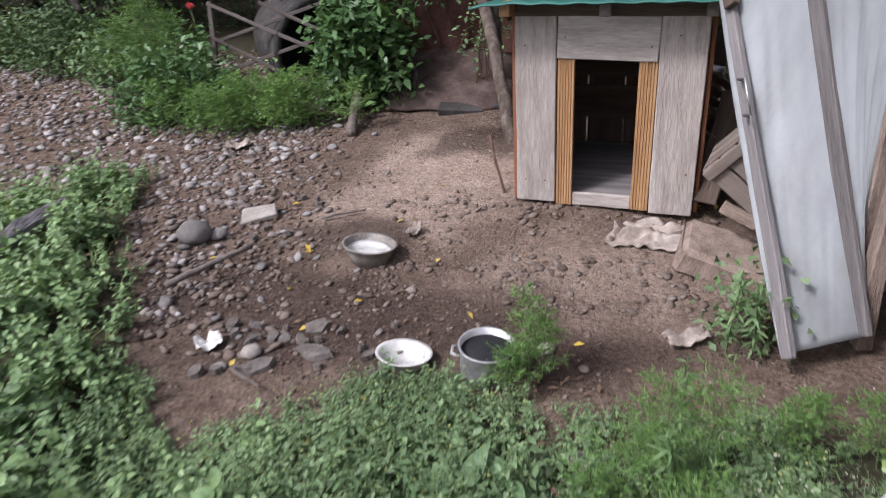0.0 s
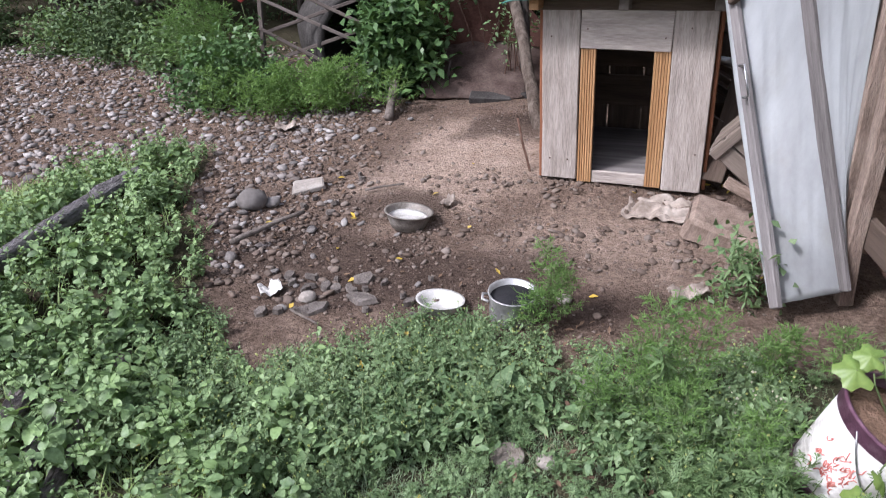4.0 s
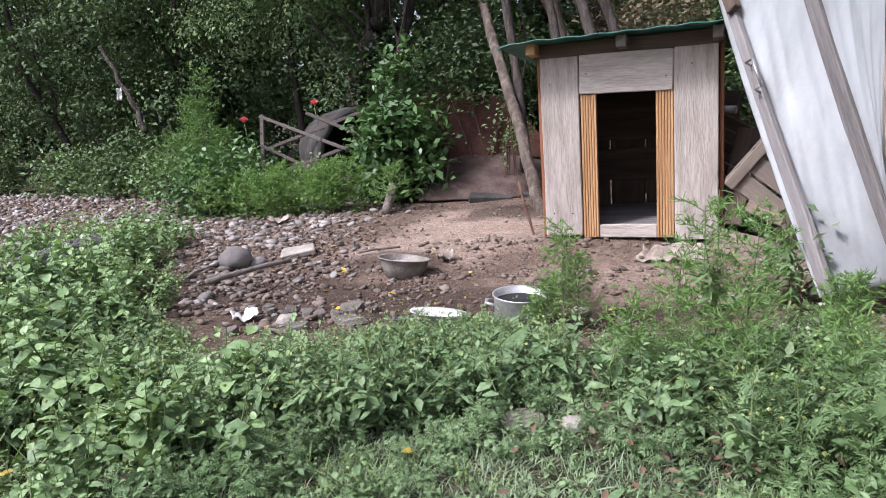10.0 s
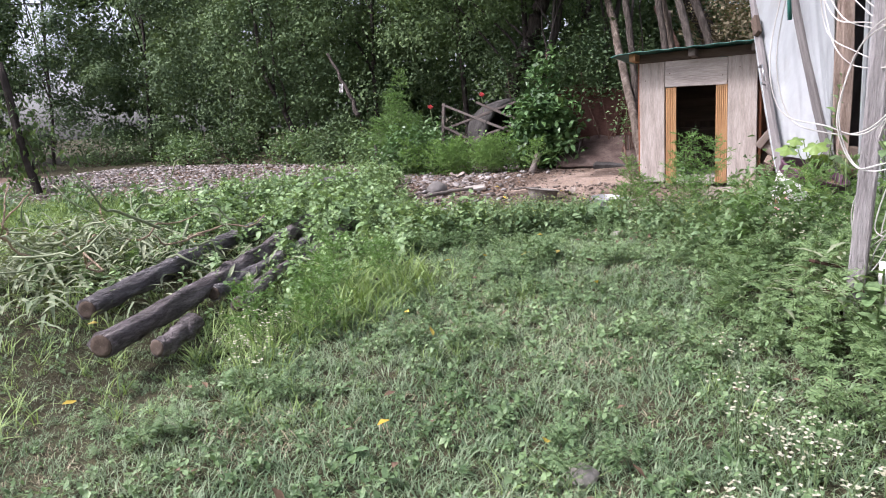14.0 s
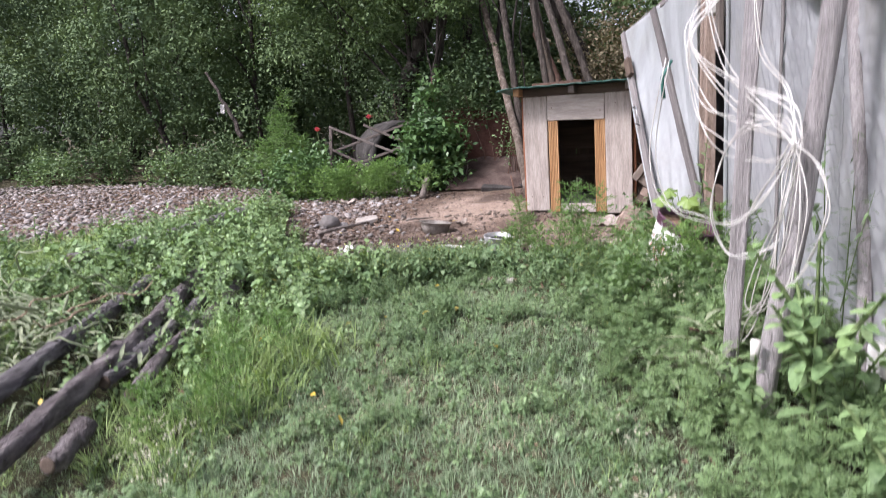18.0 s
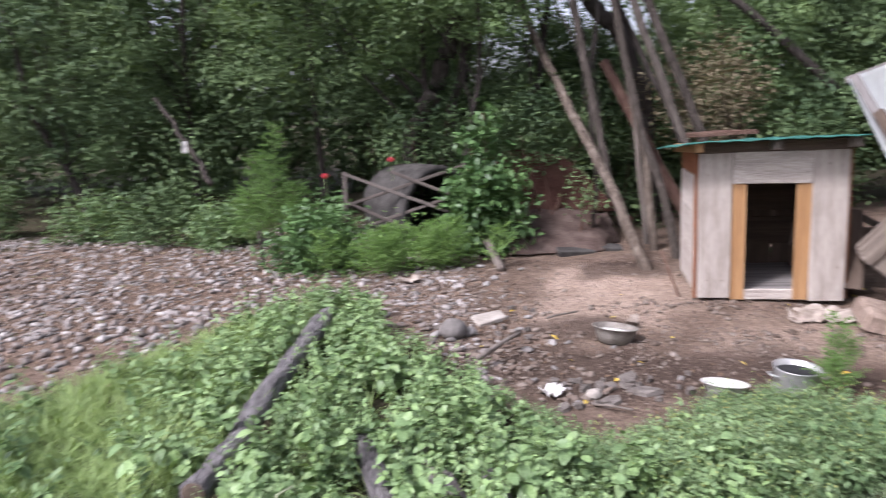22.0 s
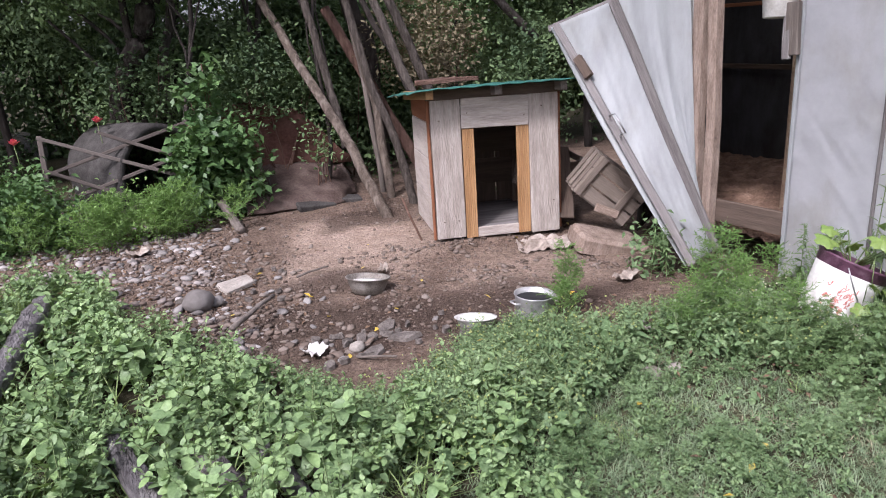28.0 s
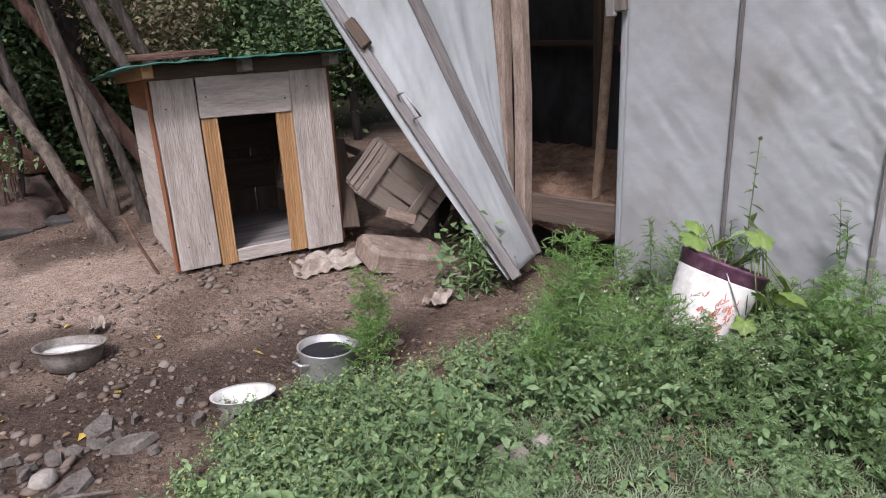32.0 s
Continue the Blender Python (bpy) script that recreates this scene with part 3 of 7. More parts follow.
def cut_leaf(length, width, r):
    """A deeply cut leaf: narrow pointed lobes in pairs along a rib, one at its tip."""
    v, f = [], []
    for t, side in ((0.25, -1), (0.25, 1), (0.5, -1), (0.5, 1), (0.72, -1), (0.72, 1), (0.55, 0)):
        l = (0.5 if side == 0 else 0.52 * (1.15 - 0.5 * t)) * length
        a = side * (0.85 - 0.35 * t) + r.normal(0, 0.08)
        d, q = np.array((math.cos(a), math.sin(a), 0)), np.array((-math.sin(a), math.cos(a), 0)) * length * 0.055
        p = np.array((t * length, 0, -0.18 * length * t * t))
        e = p + d * l + np.array((0, 0, -0.16 * l + r.normal(0, 0.05) * l))
        m = p + d * l * 0.55 + np.array((0, 0, 0.02 * length))
        f.append([len(v) + k for k in range(4)])
        v += [p, m - q, e, m + q]
    v += [(0, -width * 0.015, 0), (length * 0.6, -width * 0.03, -0.06 * length), (length * 0.6, width * 0.03, -0.06 * length), (0, width * 0.015, 0)]
    f.append([len(v) - 4 + k for k in range(4)])
    return np.array(v, np.float32), np.array(f, np.int32)


def plant_cut(r, height, n, leaf_len, branches):
    """One mugwort: cut leaves up a main stem and its branches."""
    leaves, stems = [], []
    axes = [(np.zeros(3), np.array((r.normal(0, 0.1) * height, r.normal(0, 0.1) * height, height)), n)]
    for _ in range(branches):
        a, z, l = r.uniform(0, 6.28), height * r.uniform(0.05, 0.5), height * r.uniform(0.35, 0.7)
        axes.append((np.array((0, 0, z)), np.array((math.cos(a) * l * 0.8, math.sin(a) * l * 0.8, z + l * 0.75)), max(3, int(n * 0.5))))
    for a, b, k in axes:
        stems.append(blade_stem([a, (a + b) * 0.5 + [0, 0, height * 0.03], b], 0.002))
        yaw = r.uniform(0, 6.28)
        for i in range(k):
            t = 0.2 + 0.8 * (i + r.uniform(0, 0.7)) / k
            yaw += 2.4 + r.normal(0, 0.3)
            leaves.append(put(cut_leaf(leaf_len * (1.1 - 0.55 * t) * r.uniform(0.75, 1.2), leaf_len, r), a + (b - a) * min(t, 1), turn(yaw, -0.55 * t + r.normal(0.05, 0.3), r.normal(0, 0.25))))
    return joined(leaves), joined(stems)


def feathery(r, height, n, reach, size=1.0):
    """A finely cut weed: thread-like leaflets on side twigs that fork again."""
    pts, dirs, stems = [], [], []
    lean = np.array((r.normal(0, 0.12), r.normal(0, 0.12), 1.0)) * height
    stems.append(blade_stem([np.zeros(3), lean * 0.5, lean], 0.003))
    for i in range(n):
        t = 0.1 + 0.9 * (i + 0.5) / n
        a = i * 2.4 + r.normal(0, 0.3)
        l = reach * (1.05 - 0.75 * t) * r.uniform(0.6, 1.2)
        p0 = lean * t
        p1 = p0 + np.array((math.cos(a), math.sin(a), r.uniform(0.3, 1.1))) * l
        stems.append(blade_stem([p0, p1], 0.0012))
        for k in range(5):
            q = p0 + (p1 - p0) * (0.2 + 0.8 * k / 4)
            b = a + (1 if k % 2 else -1) * r.uniform(0.4, 1.2)
            e = np.array((math.cos(b), math.sin(b), r.uniform(0.0, 0.8))) * l * 0.42
            for s in np.linspace(0.1, 1, 7):
                pts.append(q + e * s)
                dirs.append(e + r.normal(0, 0.6, 3) * np.linalg.norm(e))
    pts, dirs = np.array(pts, np.float32), np.array(dirs, np.float32)
    dirs /= np.linalg.norm(dirs, axis=1)[:, None]
    side = np.cross(dirs, r.normal(0, 1, dirs.shape)).astype(np.float32)
    side /= np.linalg.norm(side, axis=1)[:, None]
    ll, w = size * 0.019, size * 0.0017
    v = np.stack((pts - side * w, pts + side * w, pts + dirs * ll + side * w * 0.4, pts + dirs * ll - side * w * 0.4), 1).reshape(-1, 3)
    return (v, np.arange(len(v), dtype=np.int32).reshape(-1, 4)), joined(stems)


def lobed_leaf(size, r, lobes=5, n=30):
    """A vine leaf with toothed lobes, drooping at its rim; the stalk at the origin."""
    v = []
    for k, rad in enumerate((0.03, 0.55, 1.0)):
        for i in range(n):
            a = 2 * math.pi * i / n
            out = 0.62 + 0.3 * abs(math.cos(a * lobes / 2)) + (0.06 if i % 2 else -0.02)
            out *= 1 - 0.55 * math.exp(-((a - math.pi) / 0.35) ** 2)
            d = rad * out * size * 0.5
            v.append((size * 0.32 + d * math.cos(a), d * math.sin(a), -0.35 * d * rad + 0.02 * size * math.cos(a * lobes) * rad))
    f = [(k * n + i, k * n + (i + 1) % n, (k + 1) * n + (i + 1) % n, (k + 1) * n + i) for k in range(2) for i in range(n)]
    return np.array(v, np.float32), np.array(f, np.int32)


def scattered(templates, xy, r, smin, smax, height, tilt=0.12):
    """Templates set at random over points of the plan, each turned and scaled, as one mesh."""
    v, f, n = [], [], 0
    for x, y in xy:
        tv, tf = templates[r.integers(len(templates))]
        s = r.uniform(smin, smax) * (0.62 + 0.38 * step(0.3, 1.6, y) if x < -0.8 else 1.0) * (0.5 + 0.5 * step(0.0, 0.55, weeds_from(x, y)))
        m = turn(r.uniform(0, 6.28), r.normal(0, tilt), r.normal(0, tilt)) * s
        v.append(tv @ m.T + np.array((x, y, height(x, y)), np.float32))
        f.append(tf + n)
        n += len(tv)
    return np.concatenate(v), np.concatenate(f)


CLEAR = ((0.0, 2.1, 0.14), (-0.315, 2.14, 0.1), (0.017, 1.26, 0.06), (0.95, 1.16, 0.19), (0.02, 2.0, 0.11))  # vessels that stand in the weeds


def spots(r, n, x0, x1, y0, y1, keep):
    out = []
    for _ in range(n):
        x, y = r.uniform(x0, x1), r.uniform(y0, y1)
        if r.random() < keep(x, y) * (1 - 0.45 * thin_part(x, y)) and all((x - a) ** 2 + (y - b) ** 2 > c * c for a, b, c in CLEAR):
            out.append((x, y))
    return out


def step(a, b, x):
    t = min(1.0, max(0.0, (x - a) / (b - a)))
    return t * t * (3 - 2 * t)

# ---- ground ----


def ground_z(x, y):
    z = float(np.interp(y, (-3.5, -1.1, 0.9, 1.5, 2.2, 3.1, 3.45, 4.5), (-0.17, -0.1, -0.005, -0.02, -0.04, -0.035, 0.02, 0.05)))
    z += 0.09 * step(-1.0, -2.0, x) * (1 - step(3.0, 4.4, y)) * step(-9, -3.5, x)
    z += 0.07 * step(0.5, 0.95, x) * (1 - step(1.6, 2.1, y)) * step(-0.6, 0.4, y)
    z += 0.012 * noise.noise(Vector((x * 2.1, y * 2.1, 0.3))) + 0.03 * noise.noise(Vector((x * 0.5, y * 0.5, 5.3)))
    if -3 < x < 1.6 and 1.6 < y < 6:
        z += 0.008 * noise.noise(Vector((x * 7, y * 7, 3))) + 0.004 * noise.noise(Vector((x * 16, y * 16, 8)))
    return z


EDGE_X = (-12, -4.9, -3.6, -2.75, -2.35, -2.05, -1.85, -1.6, -1.35, -1.15, -1.0, -0.85, -0.65, -0.42, -0.2, 0.08, 0.3, 0.5, 0.9, 1.4)
EDGE_Y = (2.4, 2.6, 2.5, 3.6, 4.1, 3.9, 3.0, 2.75, 2.15, 1.82, 1.68, 1.74, 1.9, 2.0, 2.02, 1.97, 1.86, 1.84, 1.78, 1.8)


def weeds_from(x, y):
    """How far a place lies inside the weeds, in metres; below nought on bare earth."""
    return float(np.interp(x, EDGE_X, EDGE_Y)) - y + 0.1 * noise.noise(Vector((x * 3, y * 3, 9.1)))


def dry_at(x, y):
    """How dry and pale the trodden earth is."""
    d = math.hypot((x + 0.42) / 0.72, (y - 3.9) / 0.75) + 0.5 * noise.noise(Vector((x * 1.7, y * 1.7, 4)))
    e = math.hypot((x - 0.45) / 0.75, (y - 2.75) / 0.5) + 0.5 * noise.noise(Vector((x * 1.7, y * 1.7, 14)))
    return max(1 - step(0.5, 1.1, d), 0.6 - 0.6 * step(0.4, 1.1, e))


def thin_part(x, y):
    """The strip of litter and sparse weeds that runs from the door's foot to the lawn."""
    t = min(1.0, max(0.0, ((0.55 - x) * 0.43 + (1.95 - y) * 1.0) / 1.185))
    d = math.hypot(x - (0.55 - 0.43 * t), y - (1.95 - 1.0 * t)) + 0.07 * noise.noise(Vector((x * 6, y * 6, 3)))
    return 1 - step(0.06, 0.2, d)


def lawn_part(x, y):
    """Where the trodden lawn lies, from nought to one."""
    mid = float(np.interp(y, (-3, -1, 0, 0.8, 1.2, 1.5), (0.0, -0.05, -0.1, -0.15, 0.0, 0.2)))
    half = float(np.interp(y, (-3, -1, 0, 0.8, 1.2, 1.5), (1.6, 1.0, 0.75, 0.6, 0.35, 0.05)))
    return (1 - step(half * 0.75, half * 1.25, abs(x - mid))) * (1 - step(3.0, 4.2, -y))


def make_ground():
    fx, fy = np.arange(-7, 3.01, 0.045), np.arange(-4, 8.51, 0.045)
    xs = np.concatenate(([-3000, -700, -200, -70, -30, -18, -13, -10, -8.2], fx, [4, 6, 9, 14, 25, 60, 200, 700, 3000]))
    ys = np.concatenate(([-3000, -700, -200, -70, -30, -15, -9, -6, -4.8], fy, [9, 10, 12, 15, 20, 40, 120, 700, 3000]))
    v, cover, dryness, wetness, turf = [], [], [], [], []
    for y in ys:
        for x in xs:
            near = abs(x) < 15 and abs(y) < 16
            v.append((x, y, ground_z(x, y) if near else ground_z(15 if x > 0 else -15, 3)))
            c = step(-0.08, 0.25, weeds_from(x, y)) if near else 1.0
            c = max(c, 0.75 * step(6.4, 7.4, y)) if near else c
            c = c * (1 - 0.4 * thin_part(x, y)) if near else c
            cover.append(c)
            dryness.append(dry_at(x, y) if near else 0.0)
            turf.append(lawn_part(x, y) if near else 0.0)
            w = 0.0
            for cx, cy, rx, ry in ((-0.55, 2.45, 1.0, 0.4), (-0.75, 3.2, 0.35, 0.22), (-0.1, 4.45, 0.5, 0.28), (-1.2, 2.7, 0.5, 0.5), (0.3, 2.2, 0.5, 0.22)):
                w = max(w, 1 - step(0.55, 1.15, math.hypot((x - cx) / rx, (y - cy) / ry) + 0.55 * noise.noise(Vector((x * 3.1, y * 3.1, 21)))) if near else 0.0)
            wetness.append(w * 0.8)
    nx = len(xs)
    f = [(j * nx + i, j * nx + i + 1, (j + 1) * nx + i + 1, (j + 1) * nx + i) for j in range(len(ys) - 1) for i in range(nx - 1)]
    me = quads("ground", v, f, GROUND)
    me.attributes.new("cover", "FLOAT", "POINT").data.foreach_set("value", np.array(cover, np.float32))
    me.attributes.new("dryness", "FLOAT", "POINT").data.foreach_set("value", np.array(dryness, np.float32))
    me.attributes.new("turf", "FLOAT", "POINT").data.foreach_set("value", np.array(turf, np.float32))
    me.attributes.new("wetness", "FLOAT", "POINT").data.foreach_set("value", np.array(wetness, np.float32))
    return tagged(part("ground", me, None), "brown trodden earth, river gravel and weedy lawn", "ground", kind="structure")


make_ground()

# ---- dog house ----
HOUSE = pose(0.126, 3.511, 0.045, 0, 0, -14.35)
HW, HD, HH = 0.876, 0.86, 0.94


def ribbed_board(wide, thick, long, ribs):
    """A grooved decking board: its ribs run along its length."""
    prof = []
    for i in range(ribs):
        x0, x1 = -wide / 2 + wide * i / ribs, -wide / 2 + wide * (i + 1) / ribs
        g = (x1 - x0) * 0.16
        prof += [(x0, -thick / 2 + 0.005), (x0 + g, -thick / 2), (x1 - g, -thick / 2), (x1, -thick / 2 + 0.005)]
    prof += [(wide / 2, thick / 2), (-wide / 2, thick / 2)]
    bm = bmesh.new()
    lo = [bm.verts.new((x, y, 0)) for x, y in prof]
    hi = [bm.verts.new((x, y, long)) for x, y in prof]
    n = len(prof)
    for i in range(n):
        bm.faces.new((lo[i], lo[(i + 1) % n], hi[(i + 1) % n], hi[i]))
    bm.faces.new(lo[::-1])
    bm.faces.new(hi)
    return bm


def dog_house():
    h = thing("dog_house", HOUSE, "small whitewashed wooden dog house with green sheet roof", "dog house")
    front = 0.0
    board("front_board", (0.1, front, 0.0), (0.098, front, HH), 0.198, 0.022, WHITEWASHED, h, label="whitewashed upright plank")
    board("front_board", (0.772, front, -0.02), (0.768, front, HH + 0.005), 0.206, 0.022, WHITEWASHED, h, label="whitewashed upright plank")
    board("lintel_board", (0.203, front - 0.004, 0.84), (0.664, front - 0.004, 0.83), 0.2, 0.022, WHITEWASHED, h, side=(0, -1, 0), label="whitewashed plank over the entrance")
    for x, w in ((0.245, 0.08), (0.622, 0.085)):
        ob = part("jamb_board", ribbed_board(w, 0.022, 0.745, 6), ORANGE_WOOD, h, "grooved orange pine board")
        ob.matrix_local = pose(x, front + 0.004, -0.01)
    board("sill", (0.285, 0.012, 0.02), (0.58, 0.012, 0.02), 0.07, 0.02, WHITEWASHED, h, label="worn grey sill board")
    board("floor_board", (0.02, HD / 2, 0.035), (HW - 0.02, HD / 2, 0.035), HD - 0.06, 0.02, GREY_WOOD, h, side=(0, 0, 1), label="worn plank floor")
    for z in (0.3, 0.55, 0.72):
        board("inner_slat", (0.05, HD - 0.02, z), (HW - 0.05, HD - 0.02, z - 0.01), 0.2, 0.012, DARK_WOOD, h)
    # side walls of horizontal boards between corner strips
    for x, mats, nm in ((0.012, (WHITEWASHED, WHITEWASHED, WHITEWASHED, RED_WOOD), "side_board"), (HW - 0.012, (RED_WOOD,) * 4, "side_board")):
        z = 0.0
        for hgt, mt in zip((0.26, 0.27, 0.25, 0.16), mats):
            board(nm, (x, 0.035, z + hgt / 2), (x + 0.004, HD, z + hgt / 2 - 0.008), hgt - 0.006, 0.02, mt, h, side=(1, 0, 0), label="brown-edged plank" if mt is RED_WOOD else "whitewashed plank")
            z += hgt
    for x in (-0.012, HW + 0.012):
        board("corner_strip", (x, 0.03, -0.01), (x, 0.03, HH), 0.022, 0.02, RED_WOOD, h, side=(1, 0, 0), label="reddish-brown corner strip")
    for i in range(4):
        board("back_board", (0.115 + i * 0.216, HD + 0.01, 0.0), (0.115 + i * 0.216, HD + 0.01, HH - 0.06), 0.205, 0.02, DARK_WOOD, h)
    for x in (-0.02, 0.43, 0.87):
        board("rafter", (x, -0.13, HH + 0.04), (x, HD + 0.04, HH - 0.02), 0.05, 0.06, PEELED if x > 0.3 else ORANGE_WOOD, h, side=(0, 0, 1), label="sawn rafter end")
    board("fascia", (-0.03, -0.012, HH + 0.028), (HW + 0.03, -0.012, HH + 0.028), 0.07, 0.02, DARK_WOOD, h)

    def roof(u, v):
        x, y = -0.17 + u * 1.16, -0.19 + v * 1.09
        z = HH + 0.09 - 0.075 * v + 0.0025 * math.sin(x * 2 * math.pi / 0.145) - 0.03 * (1 - u) ** 6 - 0.006 * math.exp(-v * 18)
        return x, y, z + 0.01 * noise.noise(Vector((x * 3, y * 3, 2)))

    sheet("roof_sheet", roof, 64, 16, GREEN_SHEET, h, "green painted corrugated sheet, chipped", 0.006)
    board("roof_plank", (-0.02, 0.42, HH + 0.095), (0.42, 0.38, HH + 0.1), 0.14, 0.03, RED_BARK, h, side=(0, 0, 1), label="rough brown plank lying on the roof", wob=0.008)
    for x, z in ((0.05, 0.12), (0.15, 0.12), (0.05, 0.8), (0.75, 0.85), (0.83, 0.2), (0.24, 0.84), (0.63, 0.8)):
        nail = part("nail", lathe(((0.004, 0), (0.004, 0.004), (0.001, 0.005)), 8), RUSTED, h)
        nail.matrix_local = pose(x, front - 0.017, z, 90)
    return h


dog_house()

# ---- greenhouse ----
GX = 1.35
GABLE_Y = (-2.2, -1.2, -0.3, 0.4, 1.19, 2.0, 2.32, 2.98, 3.1)
GABLE_Z = (1.05, 1.18, 1.36, 1.5, 1.74, 1.98, 2.07, 1.63, 1.5)


def gable(y):
    return float(np.interp(y, GABLE_Y, GABLE_Z))


def greenhouse():
    g = thing("greenhouse", Matrix(), "low shabby greenhouse of wooden posts and cloudy plastic film", "greenhouse")

    def film(name, y0, y1, low, high, mat, off=0.0, folds=0.012, label="cloudy grey plastic film", nu=26, nv=30):
        def at(u, v):
            y = y0 + (y1 - y0) * u
            z = low(y) + (high(y) - low(y)) * v
            k = folds * (noise.noise(Vector((y * 5, z * 3, off * 40))) + 0.6 * noise.noise(Vector((y * 9 + z * 7, z * 10 - y * 6, 4))))
            if mat is FILM_ROOF:
                k += 0.006 * math.sin(y * 42 + 3 * noise.noise(Vector((y * 3, z * 2, 7)))) * step(1.9, 2.6, y) + 0.01 * noise.noise(Vector((y * 12, z * 5 + y * 4, 13)))
            if mat is FILM_WALL:
                s, c = y * 0.62 + z * 0.78, -y * 0.78 + z * 0.62
                tight = 0.45 + 0.55 * step(1.25, 0.75, y)
                k += tight * 0.0045 * (1 - abs(noise.noise(Vector((s * 1.6, c * 9, 5))) * 2)) + tight * 0.0045 * noise.noise(Vector((s * 6, c * 26, 8))) + tight ** 2 * 0.003 * (1 - abs(noise.noise(Vector((s * 18, c * 26, 2)))) * 3)
                seam = math.exp(-abs(y - 0.79) / 0.11)
                k += 0.009 * seam * noise.noise(Vector((s * 5, c * 21, 31))) + 0.004 * seam * noise.noise(Vector((s * 16, c * 40, 33)))
            return GX + off + k, y, z
        return sheet(name, at, nu, nv, mat, g, label)

    bay_top = lambda y: float(np.interp(y, (-2, -0.3, 0.4, 1.2, 1.8), (1.05, 1.22, 1.27, 1.535, 1.53)))
    ground_line = lambda y: ground_z(GX, y) + 0.0
    for y0, y1 in ((1.3, 1.765), (0.78, 1.3), (0.12, 0.78), (-0.7, 0.12), (-1.6, -0.7)):
        film("wall_film", y0, y1, ground_line, bay_top, FILM_WALL, 0.0, 0.005, nu=70, nv=130)
    film("gable_film", -1.6, 1.7, lambda y: bay_top(y) - 0.04, gable, FILM_ROOF, -0.025, 0.02, "pale dusty plastic film over the gable", 40, 8)
    film("gable_film", 1.7, 2.46, lambda y: 1.69, gable, FILM_ROOF, -0.02, 0.015, "pale dusty plastic film over the door", 20, 10)
    film("gable_film", 2.46, 2.98, lambda y: 0.95, gable, FILM_ROOF, 0.01, 0.008, "striped translucent film", 40, 20)
    for y, x in ((1.3, -0.012), (0.78, -0.012)):
        board("lath", (GX + x, y + 0.005, 0.1), (GX + x, y - 0.02, bay_top(y)), 0.018, 0.012, GREY_WOOD, g, side=(-1, 0, 0), label="grey batten")
    board("edge_lath", (GX - 0.012, 1.765, 0.1), (GX - 0.016, 1.745, 1.53), 0.022, 0.018, FILM_DOOR, g, side=(-1, 0, 0))
    for y, w in ((2.4, 0.08), (2.298, 0.062)):
        board("door_post", (GX + (0.01 if w < 0.08 else -0.025), y, ground_z(GX, y)), (GX, y + 0.01, 1.69), w, 0.06, GREY_WOOD if w > 0.08 else BLOCK_WOOD, g, side=(-1, 0, 0), label="split weathered door post", wob=0.012)
    board("header", (GX - 0.03, 2.46, 1.715), (GX - 0.03, 1.5, 1.712), 0.028, 0.04, BLACK_WOOD, g, side=(-1, 0, 0), label="dark batten over the door")
    board("rake_board", (GX - 0.045, 3.05, 1.585), (GX - 0.045, 2.3, 2.085), 0.035, 0.03, GREY_WOOD, g, side=(-1, 0, 0), label="weathered brown board along the gable edge", wob=0.004)
    board("bay_top_lath", (GX - 0.025, 1.79, 1.525), (GX - 0.03, 0.9, 1.5), 0.04, 0.03, GREY_WOOD, g, side=(-1, 0, 0))
    board("gable_lath", (GX - 0.03, 2.02, 1.955), (GX - 0.035, 0.3, 1.5), 0.016, 0.014, BLACK_WOOD, g, side=(-1, 0, 0))
    board("gable_lath", (GX - 0.03, 2.3, 2.02), (GX - 0.035, 0.2, 1.56), 0.013, 0.014, BLACK_WOOD, g, side=(-1, 0, 0))
    board("sill_board", (GX + 0.05, 1.7, 0.29), (GX + 0.05, 2.3, 0.285), 0.13, 0.03, DARK_WOOD, g, side=(-1, 0, 0), label="low board across the doorway")
    board("hanging_board", (GX - 0.05, 1.755, 1.17), (GX - 0.05, 1.77, 1.42), 0.07, 0.03, PEELED, g, side=(-1, 0, 0), label="short grey board nailed to the edge", wob=0.006)
    board("hanging_board", (GX - 0.055, 1.79, 1.15), (GX - 0.052, 1.8, 1.36), 0.045, 0.02, GREY_WOOD, g, side=(-1, 0, 0), wob=0.006)
    tube("inner_pole", bent((2.05, 2.35, 0.05), (1.62, 1.96, 1.62), 12, 0.03, 3), 0.027, 0.024, TAN_POLE, g, label="knotty barked pole")
    tube("wall_pole", bent((1.32, -0.27, -0.1), (1.345, 0.07, 1.27), 8, 0.02, 5), 0.022, 0.02, PALE_POLE, g, label="grey round pole")
    board("leaning_plank", (0.953, -0.1, -0.05), (1.05, -0.07, 1.8), 0.05, 0.025, PALE_POLE, g, side=(-0.3, -1, 0), label="pale split plank leaning at the wall", wob=0.008)
    board("edge_post", (GX + 0.015, 1.775, 0.0), (GX + 0.02, 1.76, 1.66), 0.05, 0.022, FILM_DOOR, g, side=(0, -1, 0), label="film-wrapped post at the doorway", wob=0.004)

    def curl(u, v):
        y, a = 2.42 - 0.68 * u, v * 4.0
        r0 = 0.03 + 0.008 * noise.noise(Vector((y * 6, 1, 2)))
        return GX - 0.03 - r0 * math.sin(a) * 0.8, y, 1.67 + r0 * math.cos(a) + 0.012 * noise.noise(Vector((y * 5, 3, 1)))

    sheet("rolled_film", curl, 30, 10, FILM_ROOF, g, "rolled-up white film over the doorway")

    def bay_roll(u, v):
        y, a = 1.82 - 1.0 * u, v * 6.0
        r0 = 0.02 + 0.006 * noise.noise(Vector((y * 7, 4, 2)))
